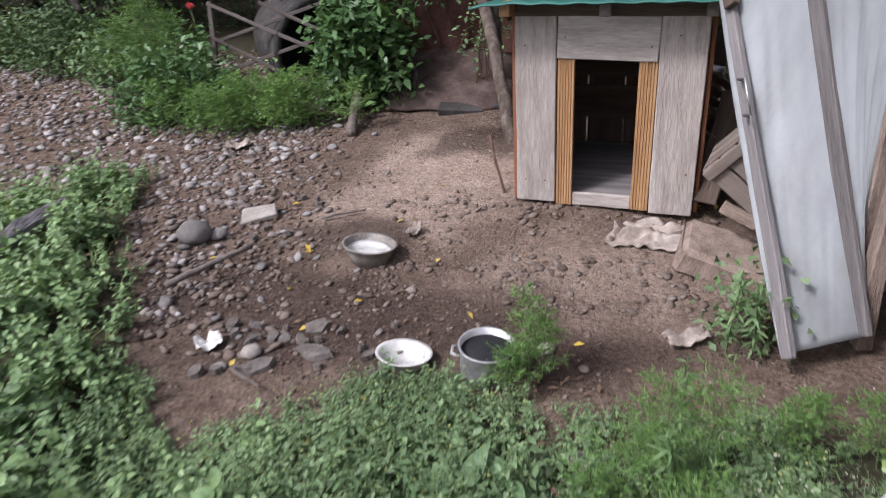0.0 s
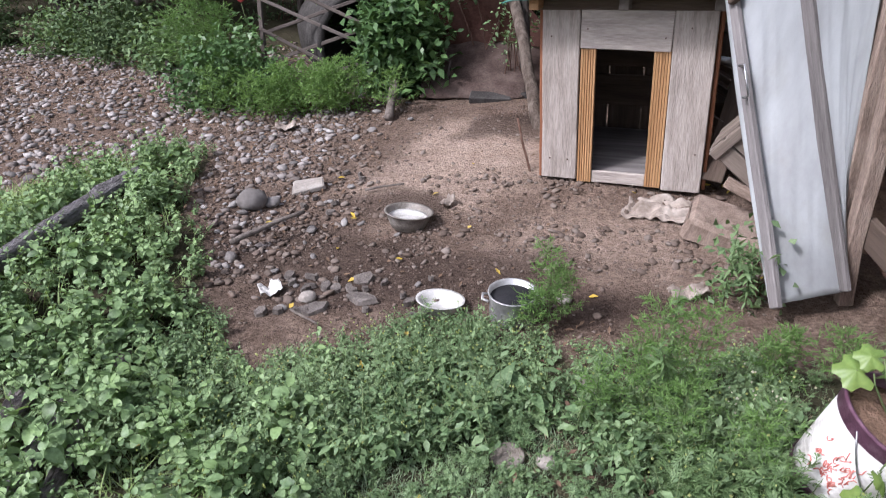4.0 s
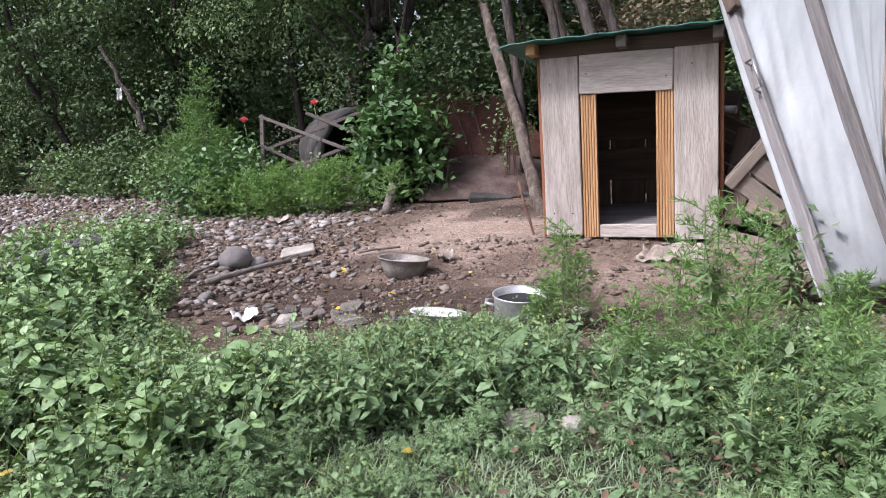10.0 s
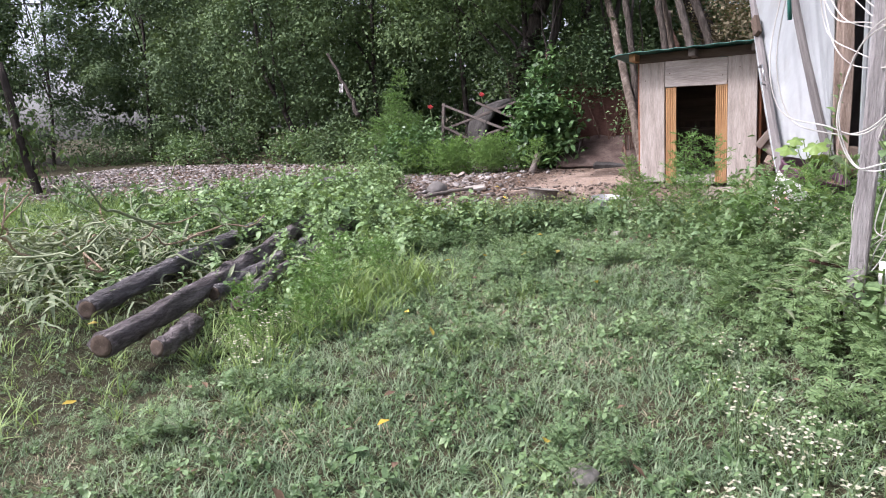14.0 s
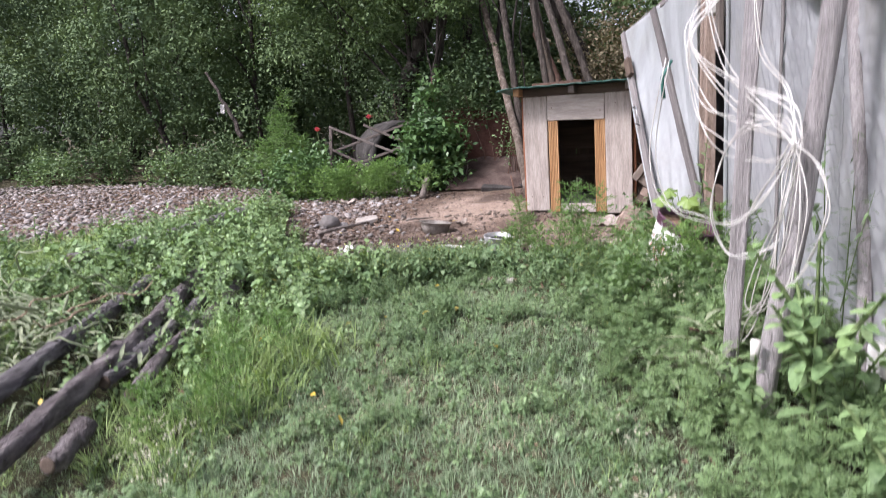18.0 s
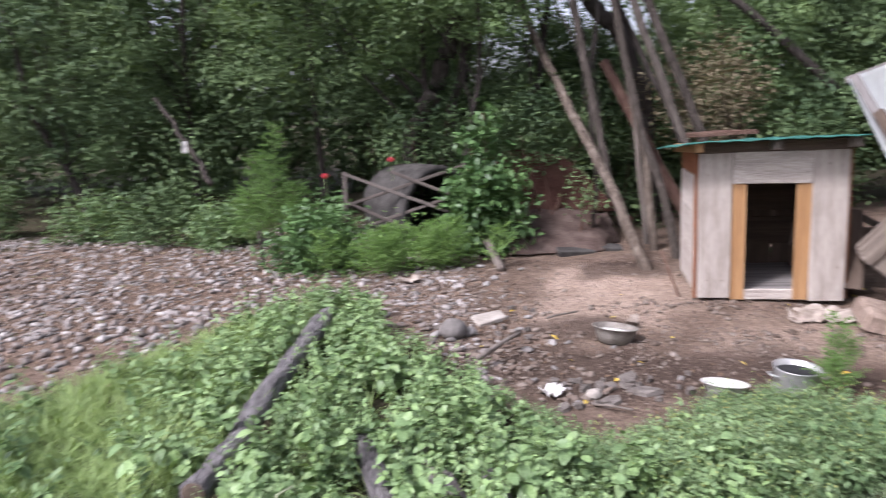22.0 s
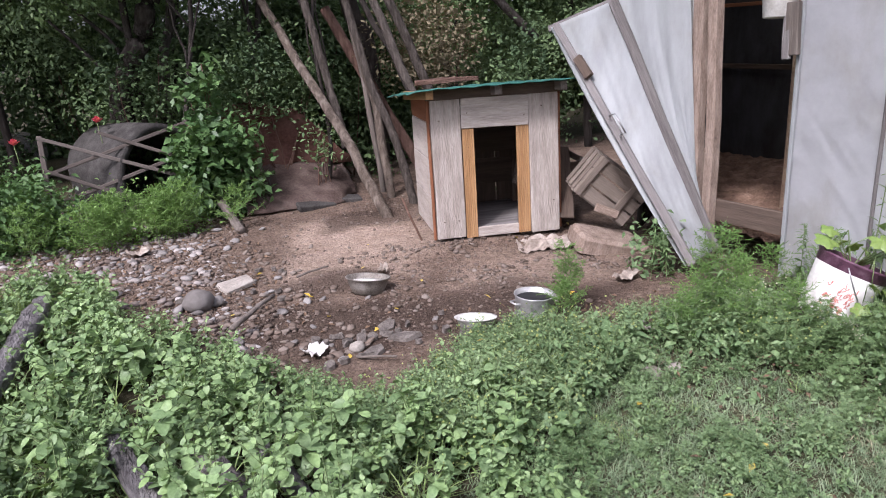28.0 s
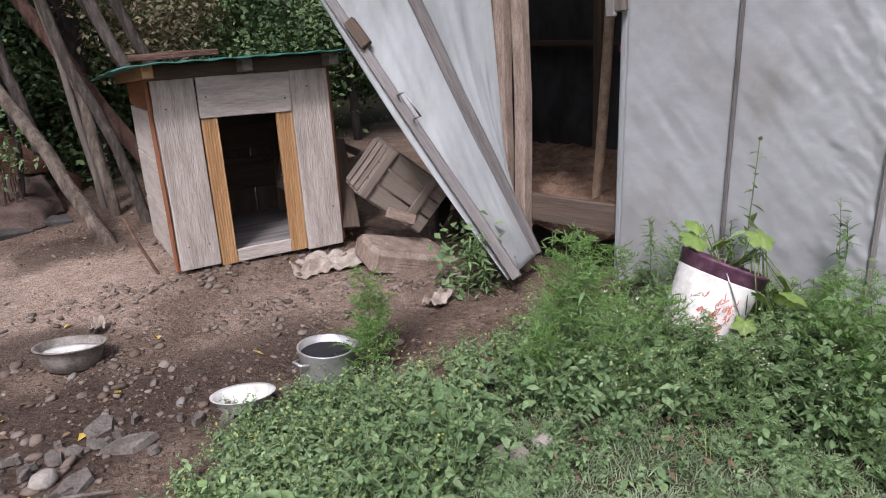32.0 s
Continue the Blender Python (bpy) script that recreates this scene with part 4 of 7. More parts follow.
        return GX - 0.04 - r0 * math.sin(a), y, 1.545 - 0.02 * u + r0 * math.cos(a) + 0.008 * noise.noise(Vector((y * 5, 8, 1)))

    sheet("rolled_film", bay_roll, 36, 12, FILM_ROOF, g, "rolled white film along the top of the wall")
    tube("wire", bent((GX - 0.045, 1.45, 1.73), (GX - 0.05, 0.7, 1.62), 10, 0.05, 12), 0.003, 0.003, CABLE, g, 6, 0.0, label="white wire lying on the film")
    twig_rng = np.random.default_rng(33)
    for k in range(9):
        a = Vector((GX - 0.04, 1.6 + twig_rng.normal(0, 0.06), 1.8 + twig_rng.normal(0, 0.03)))
        tube("dead_tendril", bent(a, a + Vector((-0.015, twig_rng.normal(0.02, 0.11), twig_rng.normal(0, 0.04))), 6, 0.02, k), 0.0025, 0.0012, RED_BARK, g, 5, 0.0, label="dead brown tendril stuck to the film")

    def roof(u, v):
        y = -1.6 + 4.62 * u
        return GX - 0.05 + 2.2 * v, y + 1.6 * v * u, gable(y) + 0.01 + 0.015 * noise.noise(Vector((y * 4, v * 9, 1)))

    sheet("roof_film", roof, 60, 24, FILM_ROOF, g, "dusty pale plastic film roof")
    for i, y in enumerate((-1.0, 0.6, 2.32, 2.9)):
        tube("purlin", [(GX + 0.05, y, gable(y) - 0.04), (GX + 2.1, y + 1.6 * (y + 1.6) / 4.62, gable(y) - 0.04)], 0.022, 0.022, PEELED, g, 8)

    def inner(u, v):
        return GX + 1.9 + 0.03 * noise.noise(Vector((u * 9, v * 7, 2))), -1.6 + 6.0 * u, 0.1 + 1.9 * v

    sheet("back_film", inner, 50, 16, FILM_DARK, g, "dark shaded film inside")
    # The left side film carries that shade where it shows past the dog house.
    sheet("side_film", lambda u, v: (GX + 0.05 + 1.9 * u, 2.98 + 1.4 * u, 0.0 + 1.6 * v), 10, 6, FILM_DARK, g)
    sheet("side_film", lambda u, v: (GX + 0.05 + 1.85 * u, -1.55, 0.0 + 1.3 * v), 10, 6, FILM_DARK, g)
    board("inner_lath", (GX + 1.84, 0.6, 0.95), (GX + 1.84, 4.1, 1.0), 0.04, 0.03, DARK_WOOD, g, side=(-1, 0, 0))
    board("inner_post", (GX + 1.8, 3.05, 0.1), (GX + 1.8, 3.05, 1.7), 0.06, 0.05, DARK_WOOD, g, side=(-1, 0, 0))
    board("inner_lath", (GX + 1.84, 0.6, 1.45), (GX + 1.84, 4.1, 1.5), 0.03, 0.03, RED_WOOD, g, side=(-1, 0, 0))
    # Plain block standing in for a small red flower.
    ob = part("red_flower", box(0.06, 0.05, 0.05, 0.012, 0.008, 2), PETAL_PINK, g, "small red flower inside, shaped as a plain block")
    ob.matrix_local = pose(GX + 1.8, 2.85, 0.92)
    return g


greenhouse()


def soil_bed():
    def at(u, v):
        x, y = GX + 0.08 + 1.8 * u, -1.5 + (4.4 + 1.3 * u) * v
        return x, y, 0.17 + 0.06 * u + 0.035 * noise.noise(Vector((x * 9, y * 9, 1))) + 0.03 * noise.noise(Vector((x * 22, y * 22, 7)))
    ob = sheet("soil_bed", at, 60, 150, SOIL_DARK, None, "", 0)
    return tagged(ob, "dry clodded brown soil inside the greenhouse", "soil", kind="structure")


soil_bed()


def film_door():
    d = thing("greenhouse_door", Matrix(), "torn film-covered wooden door leaning askew against the greenhouse", "door")
    tl, tr, bl = Vector((0.90, 3.25, 1.385)), Vector((1.30, 2.46, 1.655)), Vector((1.02, 2.13, 0.04))
    mid_t, mid_b, low_r = tl.lerp(tr, 0.49), Vector((1.32, 2.2, 0.07)), Vector((1.318, 2.37, 0.4))
    n = (tr - tl).cross(bl - tl).normalized()
    n = n if n.x < 0 else -n

    def at(u, v):
        mid = mid_t.lerp(mid_b, v)
        if u < 0.5:
            p = (tl.lerp(bl, v) - (tr - tl) * 0.03 * math.sin(math.pi * v)).lerp(mid, u * 2)
        else:
            p = mid.lerp(tr.lerp(low_r, v), u * 2 - 1)
        w = abs(u - 0.5) * 2
        k = 0.016 * noise.noise(Vector((u * 4.2 + v * 0.9, v * 1.3, 3))) + 0.013 * noise.noise(Vector((u * 11 + v * 3, v * 1.6, 8))) + 0.005 * noise.noise(Vector((u * 26 + v * 9, v * 5, 5)))
        if u > 0.5:
            k += 0.006 * noise.noise(Vector((u * 16 + v * 3.5, v * 1.2, 6))) + 0.004 * noise.noise(Vector((u * 34 + v * 9, v * 2, 9))) * (1 - v)
        return p + n * (k * min(1, 0.25 + w * (1 - w) * 4) + 0.004)

    sheet("film", at, 70, 60, FILM_DOOR, d, "milky creased plastic film")
    off = n * 0.016
    across = (tr - tl).normalized()
    board("left_stile", tl + off + across * 0.045, bl + off + across * 0.05, 0.045, 0.03, GREY_WOOD, d, side=n, label="grey weathered stile", wob=0.006)
    board("middle_stile", mid_t + off, mid_b + off, 0.06, 0.025, GREY_WOOD, d, side=n, label="grey weathered batten", wob=0.006)
    board("top_rail", tl - n * 0.015 + Vector((0, 0.03, -0.01)), tr - n * 0.01, 0.045, 0.045, GREY_WOOD, d, side=n, label="grey top rail", wob=0.006)
    a = tl.lerp(bl, 0.16) + (tr - tl).normalized() * 0.075 + n * 0.04
    b = tl.lerp(bl, 0.25) + (tr - tl).normalized() * 0.08 + n * 0.04
    board("latch_block", a, b, 0.055, 0.035, DARK_WOOD, d, side=n, label="dark knotty wooden block", wob=0.004)
    c = tl.lerp(bl, 0.42) + n * 0.035 + across * 0.065
    e = tl.lerp(bl, 0.5) + n * 0.035 + across * 0.065
    w = (tr - tl).normalized() * 0.05
    tube("handle", [c, c + n * 0.03 + w * 0.2, c + n * 0.035 + w, e + n * 0.035 + w, e + n * 0.03 + w * 0.2, e], 0.005, 0.005, STEEL, d, 8, 0.0, label="bent steel wire handle")
    return d


film_door()

# ---- leaning trunks and poles ----


def trunk(name, pts, r0, r1, mat, label, seed, sway=0.05, n=14, category="tree trunk"):
    line = []
    for a, b in zip(pts, pts[1:]):
        line += bent(a, b, n, sway, seed)[:-1]
    line.append(Vector(pts[-1]))
    ob = tube(name, line, r0, r1, mat, None, 14, 0.14, seed)
    return tagged(ob, label, category)


trunk("leaning_tree", ((0.12, 4.38, -0.02), (-0.02, 4.85, 0.6), (-0.32, 5.89, 1.69), (-0.55, 6.5, 2.5)), 0.046, 0.032, PEELING, "leaning grey trunk with peeling bark", 1, 0.03)
trunk("leaning_tree", ((0.0, 4.98, 0.54), (-0.03, 5.17, 0.98), (-0.11, 5.34, 1.62), (-0.2, 5.53, 2.35), (-0.28, 5.7, 3.3)), 0.038, 0.03, POLE_BARK, "thin grey trunk forking from a leaning one", 2, 0.02)
for i, (pts, r, mt, label) in enumerate((
        (((0.87, 5.11, 0.03), (0.61, 5.37, 0.63), (0.41, 5.57, 1.12), (0.18, 5.81, 1.7)), 0.064, RED_BARK, "thick reddish log leaning behind the poles"),
        (((0.38, 5.0, 0.0), (0.4, 5.28, 0.87), (0.33, 5.33, 1.23), (0.13, 5.4, 2.32), (-0.02, 5.48, 3.4)), 0.044, PEELING, "long grey pole with a peeled foot leaning into the trees"),
        (((0.42, 5.3, 0.0), (0.36, 5.4, 1.0), (0.3, 5.5, 1.6)), 0.03, PEELED, "thin pale pole standing behind the others"),
        (((0.455, 4.66, 0.0), (0.404, 4.85, 0.547), (0.297, 5.08, 1.036), (0.2, 5.25, 1.7), (0.1, 5.36, 2.4)), 0.042, POLE_BARK, "long grey pole leaning beside the dog house"),
        (((0.8, 4.6, 0.1), (0.57, 4.86, 1.0), (0.36, 5.1, 1.78), (0.22, 5.27, 2.32), (0.02, 5.5, 3.3)), 0.044, POLE_BARK, "long bare pole leaning against the trees behind the dog house"),
        (((1.0, 4.75, 0.1), (0.74, 4.92, 1.03), (0.49, 5.08, 1.77), (0.28, 5.21, 2.36), (0.0, 5.4, 3.3)), 0.046, POLE_BARK, "long bare pole leaning against the trees behind the dog house"),
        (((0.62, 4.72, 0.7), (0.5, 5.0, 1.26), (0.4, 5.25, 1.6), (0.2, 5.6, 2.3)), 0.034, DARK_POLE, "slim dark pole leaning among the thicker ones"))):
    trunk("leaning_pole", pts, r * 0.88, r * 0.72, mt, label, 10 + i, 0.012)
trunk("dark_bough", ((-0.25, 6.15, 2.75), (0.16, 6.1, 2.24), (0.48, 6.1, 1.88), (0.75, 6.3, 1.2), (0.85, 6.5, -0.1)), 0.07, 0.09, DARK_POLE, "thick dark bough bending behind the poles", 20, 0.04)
tagged(tube("fallen_pole", bent((2.3, 5.6, 1.33), (0.55, 5.65, 2.8), 12, 0.04, 31), 0.045, 0.03, BARK, None, 10, 0.2, 4), "long grey pole lying slantwise in the branches", "pole")
trunk("plum_tree", ((-1.7, 6.75, -0.1), (-1.6, 6.6, 1.1), (-1.2, 6.5, 1.95), (-0.9, 6.6, 3.4)), 0.12, 0.07, BARK, "thick grey plum trunk overgrown with ivy", 41, 0.08)
trunk("plum_tree", ((-1.3, 6.8, -0.1), (-1.2, 6.75, 1.2), (-0.95, 6.7, 2.2)), 0.06, 0.04, BARK, "slim grey trunk beside the thick one", 43, 0.06)
trunk("dead_branch", ((-3.6, 6.13, 0.74), (-3.85, 6.3, 1.15), (-4.15, 6.45, 1.6)), 0.03, 0.018, BARK, "dead grey branch leaning out of the hedge", 44, 0.04)
def log(a, b, r, mat, seed):
    """A cut trunk with ridged bark and sawn ends."""
    line = bent(a, b, 44, 0.035, seed)
    t = thing("log", Matrix(), "dark old cut trunk lying in the weeds", "log", "felled logs")
    sides = 26
    v, f = tube_arrays(line, [r * (1 - 0.12 * k / 44 + 0.07 * noise.noise(Vector((k * 0.16, seed, 4)))) for k in range(45)], sides, 0.25, seed)
    for k in range(45):
        p = np.array(line[k])
        for q in range(sides):
            s = k * sides + q
            ridge = abs(noise.noise(Vector((q * 0.9 + 0.1 * k, k * 0.28, seed)))) + 0.5 * abs(noise.noise(Vector((q * 1.7, k * 0.9, seed + 3))))
            v[s] += (v[s] - p) * (0.35 * (ridge - 0.3))
    bark = part("bark", quads("bark", v, f, mat), mat, t)
    for p, q in ((line[0], line[1]), (line[-1], line[-2])):
        cut = part("cut_end", lathe(((0.001, 0.0), (r * 0.5, 0.002), (r * 0.74, 0.0), (r * 0.84, -0.006)), 14), DARK_WOOD, bark)
        cut.matrix_local = along(p + (p - q).normalized() * 0.003, p + (p - q).normalized())


for i, (a, b, r) in enumerate((((-1.95, 1.6, 0.14), (-1.45, -0.65, 0.08), 0.041), ((-1.7, 1.53, 0.1), (-1.15, -0.9, 0.05), 0.044), ((-1.5, 1.4, 0.08), (-1.24, -0.25, 0.04), 0.032), ((-1.45, 1.66, 0.08), (-1.1, -0.3, 0.015), 0.03), ((-2.22, 3.25, 0.17), (-2.44, 1.2, 0.2), 0.05), ((-1.075, -0.57, 0.035), (-1.02, -0.82, 0.025), 0.032))):
    log(a, b, r, LOG_BROWN if i in (1, 3, 5) else LOG_BARK, 50 + i)
for a, b, r in (((-1.41, 2.59, 0.07), (-1.13, 2.92, 0.085), 0.016), ((-0.9, 3.35, 0.025), (-0.68, 3.43, 0.03), 0.008), ((-0.95, 2.1, 0.0), (-0.8, 1.98, 0.01), 0.007)):
    tagged(tube("stick", bent(a, b, 6, 0.012, a[0]), r, r * 0.7, PEELED, None, 8, 0.2), "dry grey stick lying on the earth", "stick")
for a, b, r in (((-1.0, 4.62, 0.06), (-1.05, 5.2, 0.2), 0.035),):
    tagged(tube("billet", bent(a, b, 6, 0.01, 2.0), r, r, PEELED, None, 10, 0.15), "short grey billet of wood on the gravel", "billet")
for a, b, r in (((-3.0, 5.3, 0.0), (-3.03, 5.32, 0.38), 0.018), ((-2.78, 5.5, 0.0), (-2.9, 5.55, 0.36), 0.024), ((-0.66, 5.25, 0.0), (-0.6, 5.3, 0.32), 0.014), ((-0.98, 5.4, 0.0), (-0.98, 5.42, 0.28), 0.028)):
    tagged(tube("stake", bent(a, b, 4, 0.008, a[0]), r, r * 0.9, BARK, None, 8, 0.2), "short weathered stake in the ground", "stake")
tagged(tube("steel_rod", bent((0.06, 3.62, 0.0), (-0.02, 3.75, 0.32), 6, 0.01, 3), 0.008, 0.008, RUSTED, None, 8, 0.0), "rusty ribbed steel rod stuck beside the dog house", "rod")



def vine_stake():
    t = thing("vine_stake", pose(-6.8, 3.92, ground_z(-6.8, 3.92)), "dark crooked stake hung with withered vines", "stake")
    tube("post", bent((0.0, 0, -0.1), (-0.3, 0, 1.55), 12, 0.05, 4), 0.05, 0.04, DARK_POLE, t, 12, 0.3, 5)
    r = np.random.default_rng(8)
    ps = []
    for k in range(16):
        z = r.uniform(0.5, 1.6)
        a = Vector((-0.2 * z, 0, z))
        b = a + Vector((r.normal(-0.15, 0.3), r.normal(0, 0.25), -r.uniform(0.3, 1.0)))
        line = bent(a, Vector((b.x, b.y, max(0.02, b.z))), 8, 0.12, k + 0.3)
        tube("vine", line, 0.006, 0.003, PEELED, t, 5, 0.0)
        for q in line[1:]:
            for _ in range(6):
                ps.append(put(leaf(r.uniform(0.05, 0.1), r.uniform(0.03, 0.06), 2, 0.5, 0.6), np.array(q) + r.normal(0, 0.05, 3), turn(r.uniform(0, 6.28), r.uniform(-0.3, 1.2), r.normal(0, 0.6))))
    part("withered_leaves", quads("withered_leaves", *joined(ps), PLUM_LEAF), None, t, "yellowing drooping leaves")


def brush_pile():
    r = np.random.default_rng(19)
    t = thing("brush_pile", on_ground_early(-2.1, 0.0), "pile of pale dry curling stalks beside the logs", "brush pile")
    for k in range(44):
        a = Vector((r.normal(0, 0.32), r.normal(0, 0.3), r.uniform(0.05, 0.2)))
        b = a + Vector((r.normal(0, 0.3), r.normal(0, 0.25), r.uniform(-0.1, 0.3)))
        b.z = max(0.01, b.z)
        tube("twig", bent(a, b, 9, r.uniform(0.05, 0.16), k + 0.7), r.uniform(0.004, 0.008), 0.003, TAN_POLE if k % 4 == 0 else STRAW, t, 5, 0.1)


def on_ground_early(x, y):
    return pose(x, y, ground_z(x, y) + 0.02)


vine_stake()
brush_pile()

# ---- things at the back ----


def trellis():
    o, u, w = Vector((-2.3, 5.62, 0.12)), Vector((1.12, -0.18, 0.0)), Vector((0.0, 0.12, 0.7))
    t = thing("trellis", Matrix(), "old grey wooden lattice trellis leaning by the roses", "trellis")
    side = u.cross(w).normalized()
    side = side if side.y < 0 else -side
    at = lambda a, b: o + u * a + w * b
    board("post", at(0, -0.1), at(0.02, 1.0), 0.04, 0.03, TRELLIS_WOOD, t, side=side)
    for i, (a, b, c, d) in enumerate(((0, 0.98, 1.05, 0.3), (0, 0.62, 0.95, -0.1), (0.4, 0.98, 1.2, 0.42), (0, 0.25, 0.5, -0.05))):
        board("slat", at(a, b) + side * 0.012, at(c, d) + side * 0.012, 0.03, 0.012, TRELLIS_WOOD, t, side=side)
    for i, (a, b, c, d) in enumerate(((0, 0.55, 1.0, 1.02), (0, 0.2, 1.15, 0.75), (0.25, -0.05, 1.2, 0.4))):
        board("slat", at(a, b) - side * 0.004, at(c, d) - side * 0.004, 0.03, 0.012, TRELLIS_WOOD, t, side=side)
    return t


trellis()


def concrete_pipe():
    bm = lathe(((0.36, -0.4), (0.42, -0.38), (0.43, 0.0), (0.42, 0.4), (0.36, 0.4), (0.35, 0.0), (0.34, -0.38), (0.05, -0.3), (0.001, -0.3)), 36)
    for v in bm.verts:
        k = noise.noise_vector(v.co * 3.2)
        v.co += k * 0.03
    ob = part("concrete_pipe", bm, CONCRETE)
    ob.matrix_world = pose(-1.6, 6.12, 0.4, 88, 0, 30)
    return tagged(smooth(ob), "dark grey broken concrete pipe lying behind the trellis", "pipe")


concrete_pipe()


def rusty_sheet():
    t = thing("rusty_sheet", Matrix(), "dull reddish-brown metal sheet standing behind, buckled grey at its foot", "metal sheet")

    def top(x):
        return float(np.interp(x, (-1.15, -0.95, -0.6, -0.2, 0.0, 0.2, 0.45), (0.8, 0.9, 0.94, 0.84, 0.66, 0.42, 0.22)))

    def panel(u, v):
        x = -1.15 + 1.6 * u
        z = 0.3 + (top(x) - 0.3) * (1 - v) if top(x) > 0.3 else top(x) - 0.1 * v
        return x, 5.9 - 0.1 * u - 0.04 * (1 - v) + 0.03 * noise.noise(Vector((x * 3, z * 3, 2))), z

    def foot(u, v):
        x = -0.85 + 1.05 * u
        y = 5.9 - 0.1 * u - 0.72 * v * (1 - 0.5 * step(0.75, 1.0, u)) + 0.05 * noise.noise(Vector((x * 5, v * 2, 1)))
        return x, y, 0.34 - 0.24 * v - 0.05 * step(0.85, 1, v) + 0.05 * noise.noise(Vector((x * 5, v * 3, 4))) * (1 - 0.7 * v) - 0.06 * step(0.6, 1.0, u) * (1 - v)

    sheet("panel", panel, 44, 24, RUST, t, "", 0.012)
    sheet("buckled_foot", foot, 44, 24, RUST_GREY, t, "grey flaking buckled foot", 0.012)


rusty_sheet()
for x, y, s, z in ((-0.28, 5.15, 0.2, 5), (0.02, 5.2, 0.16, -8)):
    ob = part("stone_slab", box(s * 1.6, s * 0.9, 0.06, 0.01, 0.02, 3), CONCRETE)
    ob.matrix_world = pose(x, y, ground_z(x, y) - 0.01, 6, 4, z)
    tagged(ob, "flat grey slab lying against the metal sheet", "slab")


def crate(m, label):
    c = thing("crate", m, label, "crate", "wooden crates")
    for x in (-0.2, 0.2):
        for y in (-0.13, 0.13):
            board("corner_post", (x, y, 0), (x, y, 0.26), 0.03, 0.03, CRATE_WOOD, c)
    for z in (0.04, 0.13, 0.22):
        for y, s in ((-0.15, -1), (0.15, 1)):
            board("slat", (-0.22, y, z), (0.22, y, z), 0.06, 0.01, CRATE_WOOD, c, side=(0, s, 0))
        for x, s in ((-0.222, -1), (0.222, 1)):
            board("end_slat", (x, -0.14, z), (x, 0.14, z), 0.06, 0.01, CRATE_WOOD, c, side=(s, 0, 0))
    for y in (-0.1, 0.0, 0.1):
        board("bottom_slat", (-0.22, y, 0.0), (0.22, y, 0.0), 0.088, 0.012, CRATE_WOOD, c, side=(0, 0, 1))
    for x in (-0.19, 0.1):
        board("batten", (x, -0.15, -0.016), (x, 0.15, -0.016), 0.05, 0.018, CRATE_WOOD, c, side=(0, 0, 1))
    return c


def facing(at, ex, ez):
    """A pose with its x along ex and its z near ez."""
    ex = Vector(ex).normalized()
    ey = Vector(ez).cross(ex).normalized()
    m = Matrix((ex, ey, ex.cross(ey))).transposed().to_4x4()
    m.translation = at
    return m


crate(facing((1.19, 2.99, 0.31), (0.72, -0.26, -0.64), (0.4, 0.9, 0.1)), "grey slatted fruit crate tipped on its side behind the door")
crate(pose(1.12, 3.75, 0.3, 40, 30, -20), "grey slatted fruit crate piled beside the dog house")
tagged(board("scrap_board", (1.0, 2.92, 0.25), (1.14, 2.87, 0.18), 0.055, 0.03, BLOCK_WOOD, None, side=(-0.3, -1, 0.2), wob=0.004), "short pale board end lying on the wood block", "board")
# Scrap boards, set in dark wood so the gap reads near black as in shade.
for a, b, w in (((1.02, 3.28, 0.1), (1.2, 3.6, 0.55), 0.12), ((1.1, 4.0, 0.05), (1.25, 4.2, 0.75), 0.16), ((1.0, 3.9, 0.3), (1.45, 3.4, 0.42), 0.1)):
    tagged(board("scrap_board", a, b, w, 0.02, DARK_WOOD, None, side=(-0.4, -1, 0.2), wob=0.006), "dark scrap board in the pile beside the dog house", "board")
tube_ob = tube("grey_pipe", [(1.0, 3.72, 0.66), (1.14, 3.62, 0.65)], 0.022, 0.022, STEEL, None, 12, 0.0)
tagged(tube_ob, "short grey pipe poking out of the scrap pile", "pipe")


def rough_stone(name, m, sx, sy, sz, mat, label, seed, category="stone"):
    bm = bmesh.new()
    bmesh.ops.create_icosphere(bm, subdivisions=3, radius=1.0)
    for v in bm.verts:
        k = 1 + 0.16 * noise.noise(v.co * 1.3 + Vector((seed * 3.7, seed, 0))) + 0.05 * noise.noise(v.co * 5 + Vector((seed, 0, 2)))
        v.co = Vector((v.co.x * sx, v.co.y * sy, v.co.z * sz)) * k
    for fc in bm.faces:
        fc.smooth = True
    ob = part(name, bm, mat)
    ob.matrix_world = m
    return tagged(ob, label, category)


def on_ground(x, y, up=0.0, rz=0, rx=0, ry=0):
    return pose(x, y, ground_z(x, y) + up, rx, ry, rz)


rough_stone("stone", on_ground(-1.5, 3.12, 0.045, 20), 0.085, 0.07, 0.065, STONE, "large smooth round grey river stone", 1)
rough_stone("stone", on_ground(-1.4, 3.17, 0.02, 60), 0.045, 0.04, 0.03, STONE, "smaller dark stone beside the round one", 2)
ob = part("concrete_chunk", box(0.2, 0.14, 0.035, 0.012, 0.06, 5), PALE_STONE)
ob.matrix_world = on_ground(-1.25, 3.4, 0.0, 12, 4, -5)
tagged(ob, "pale broken chunk of concrete on the gravel", "concrete chunk")
rough_stone("stone", on_ground(-0.91, 2.21, 0.02, 20), 0.04, 0.032, 0.026, PALE_STONE, "small pale round stone at the edge of the weeds", 4)
rough_stone("stone", on_ground(0.22, 2.24, 0.015, 0), 0.035, 0.03, 0.022, PALE_STONE, "small pale pebble on bare earth", 5)
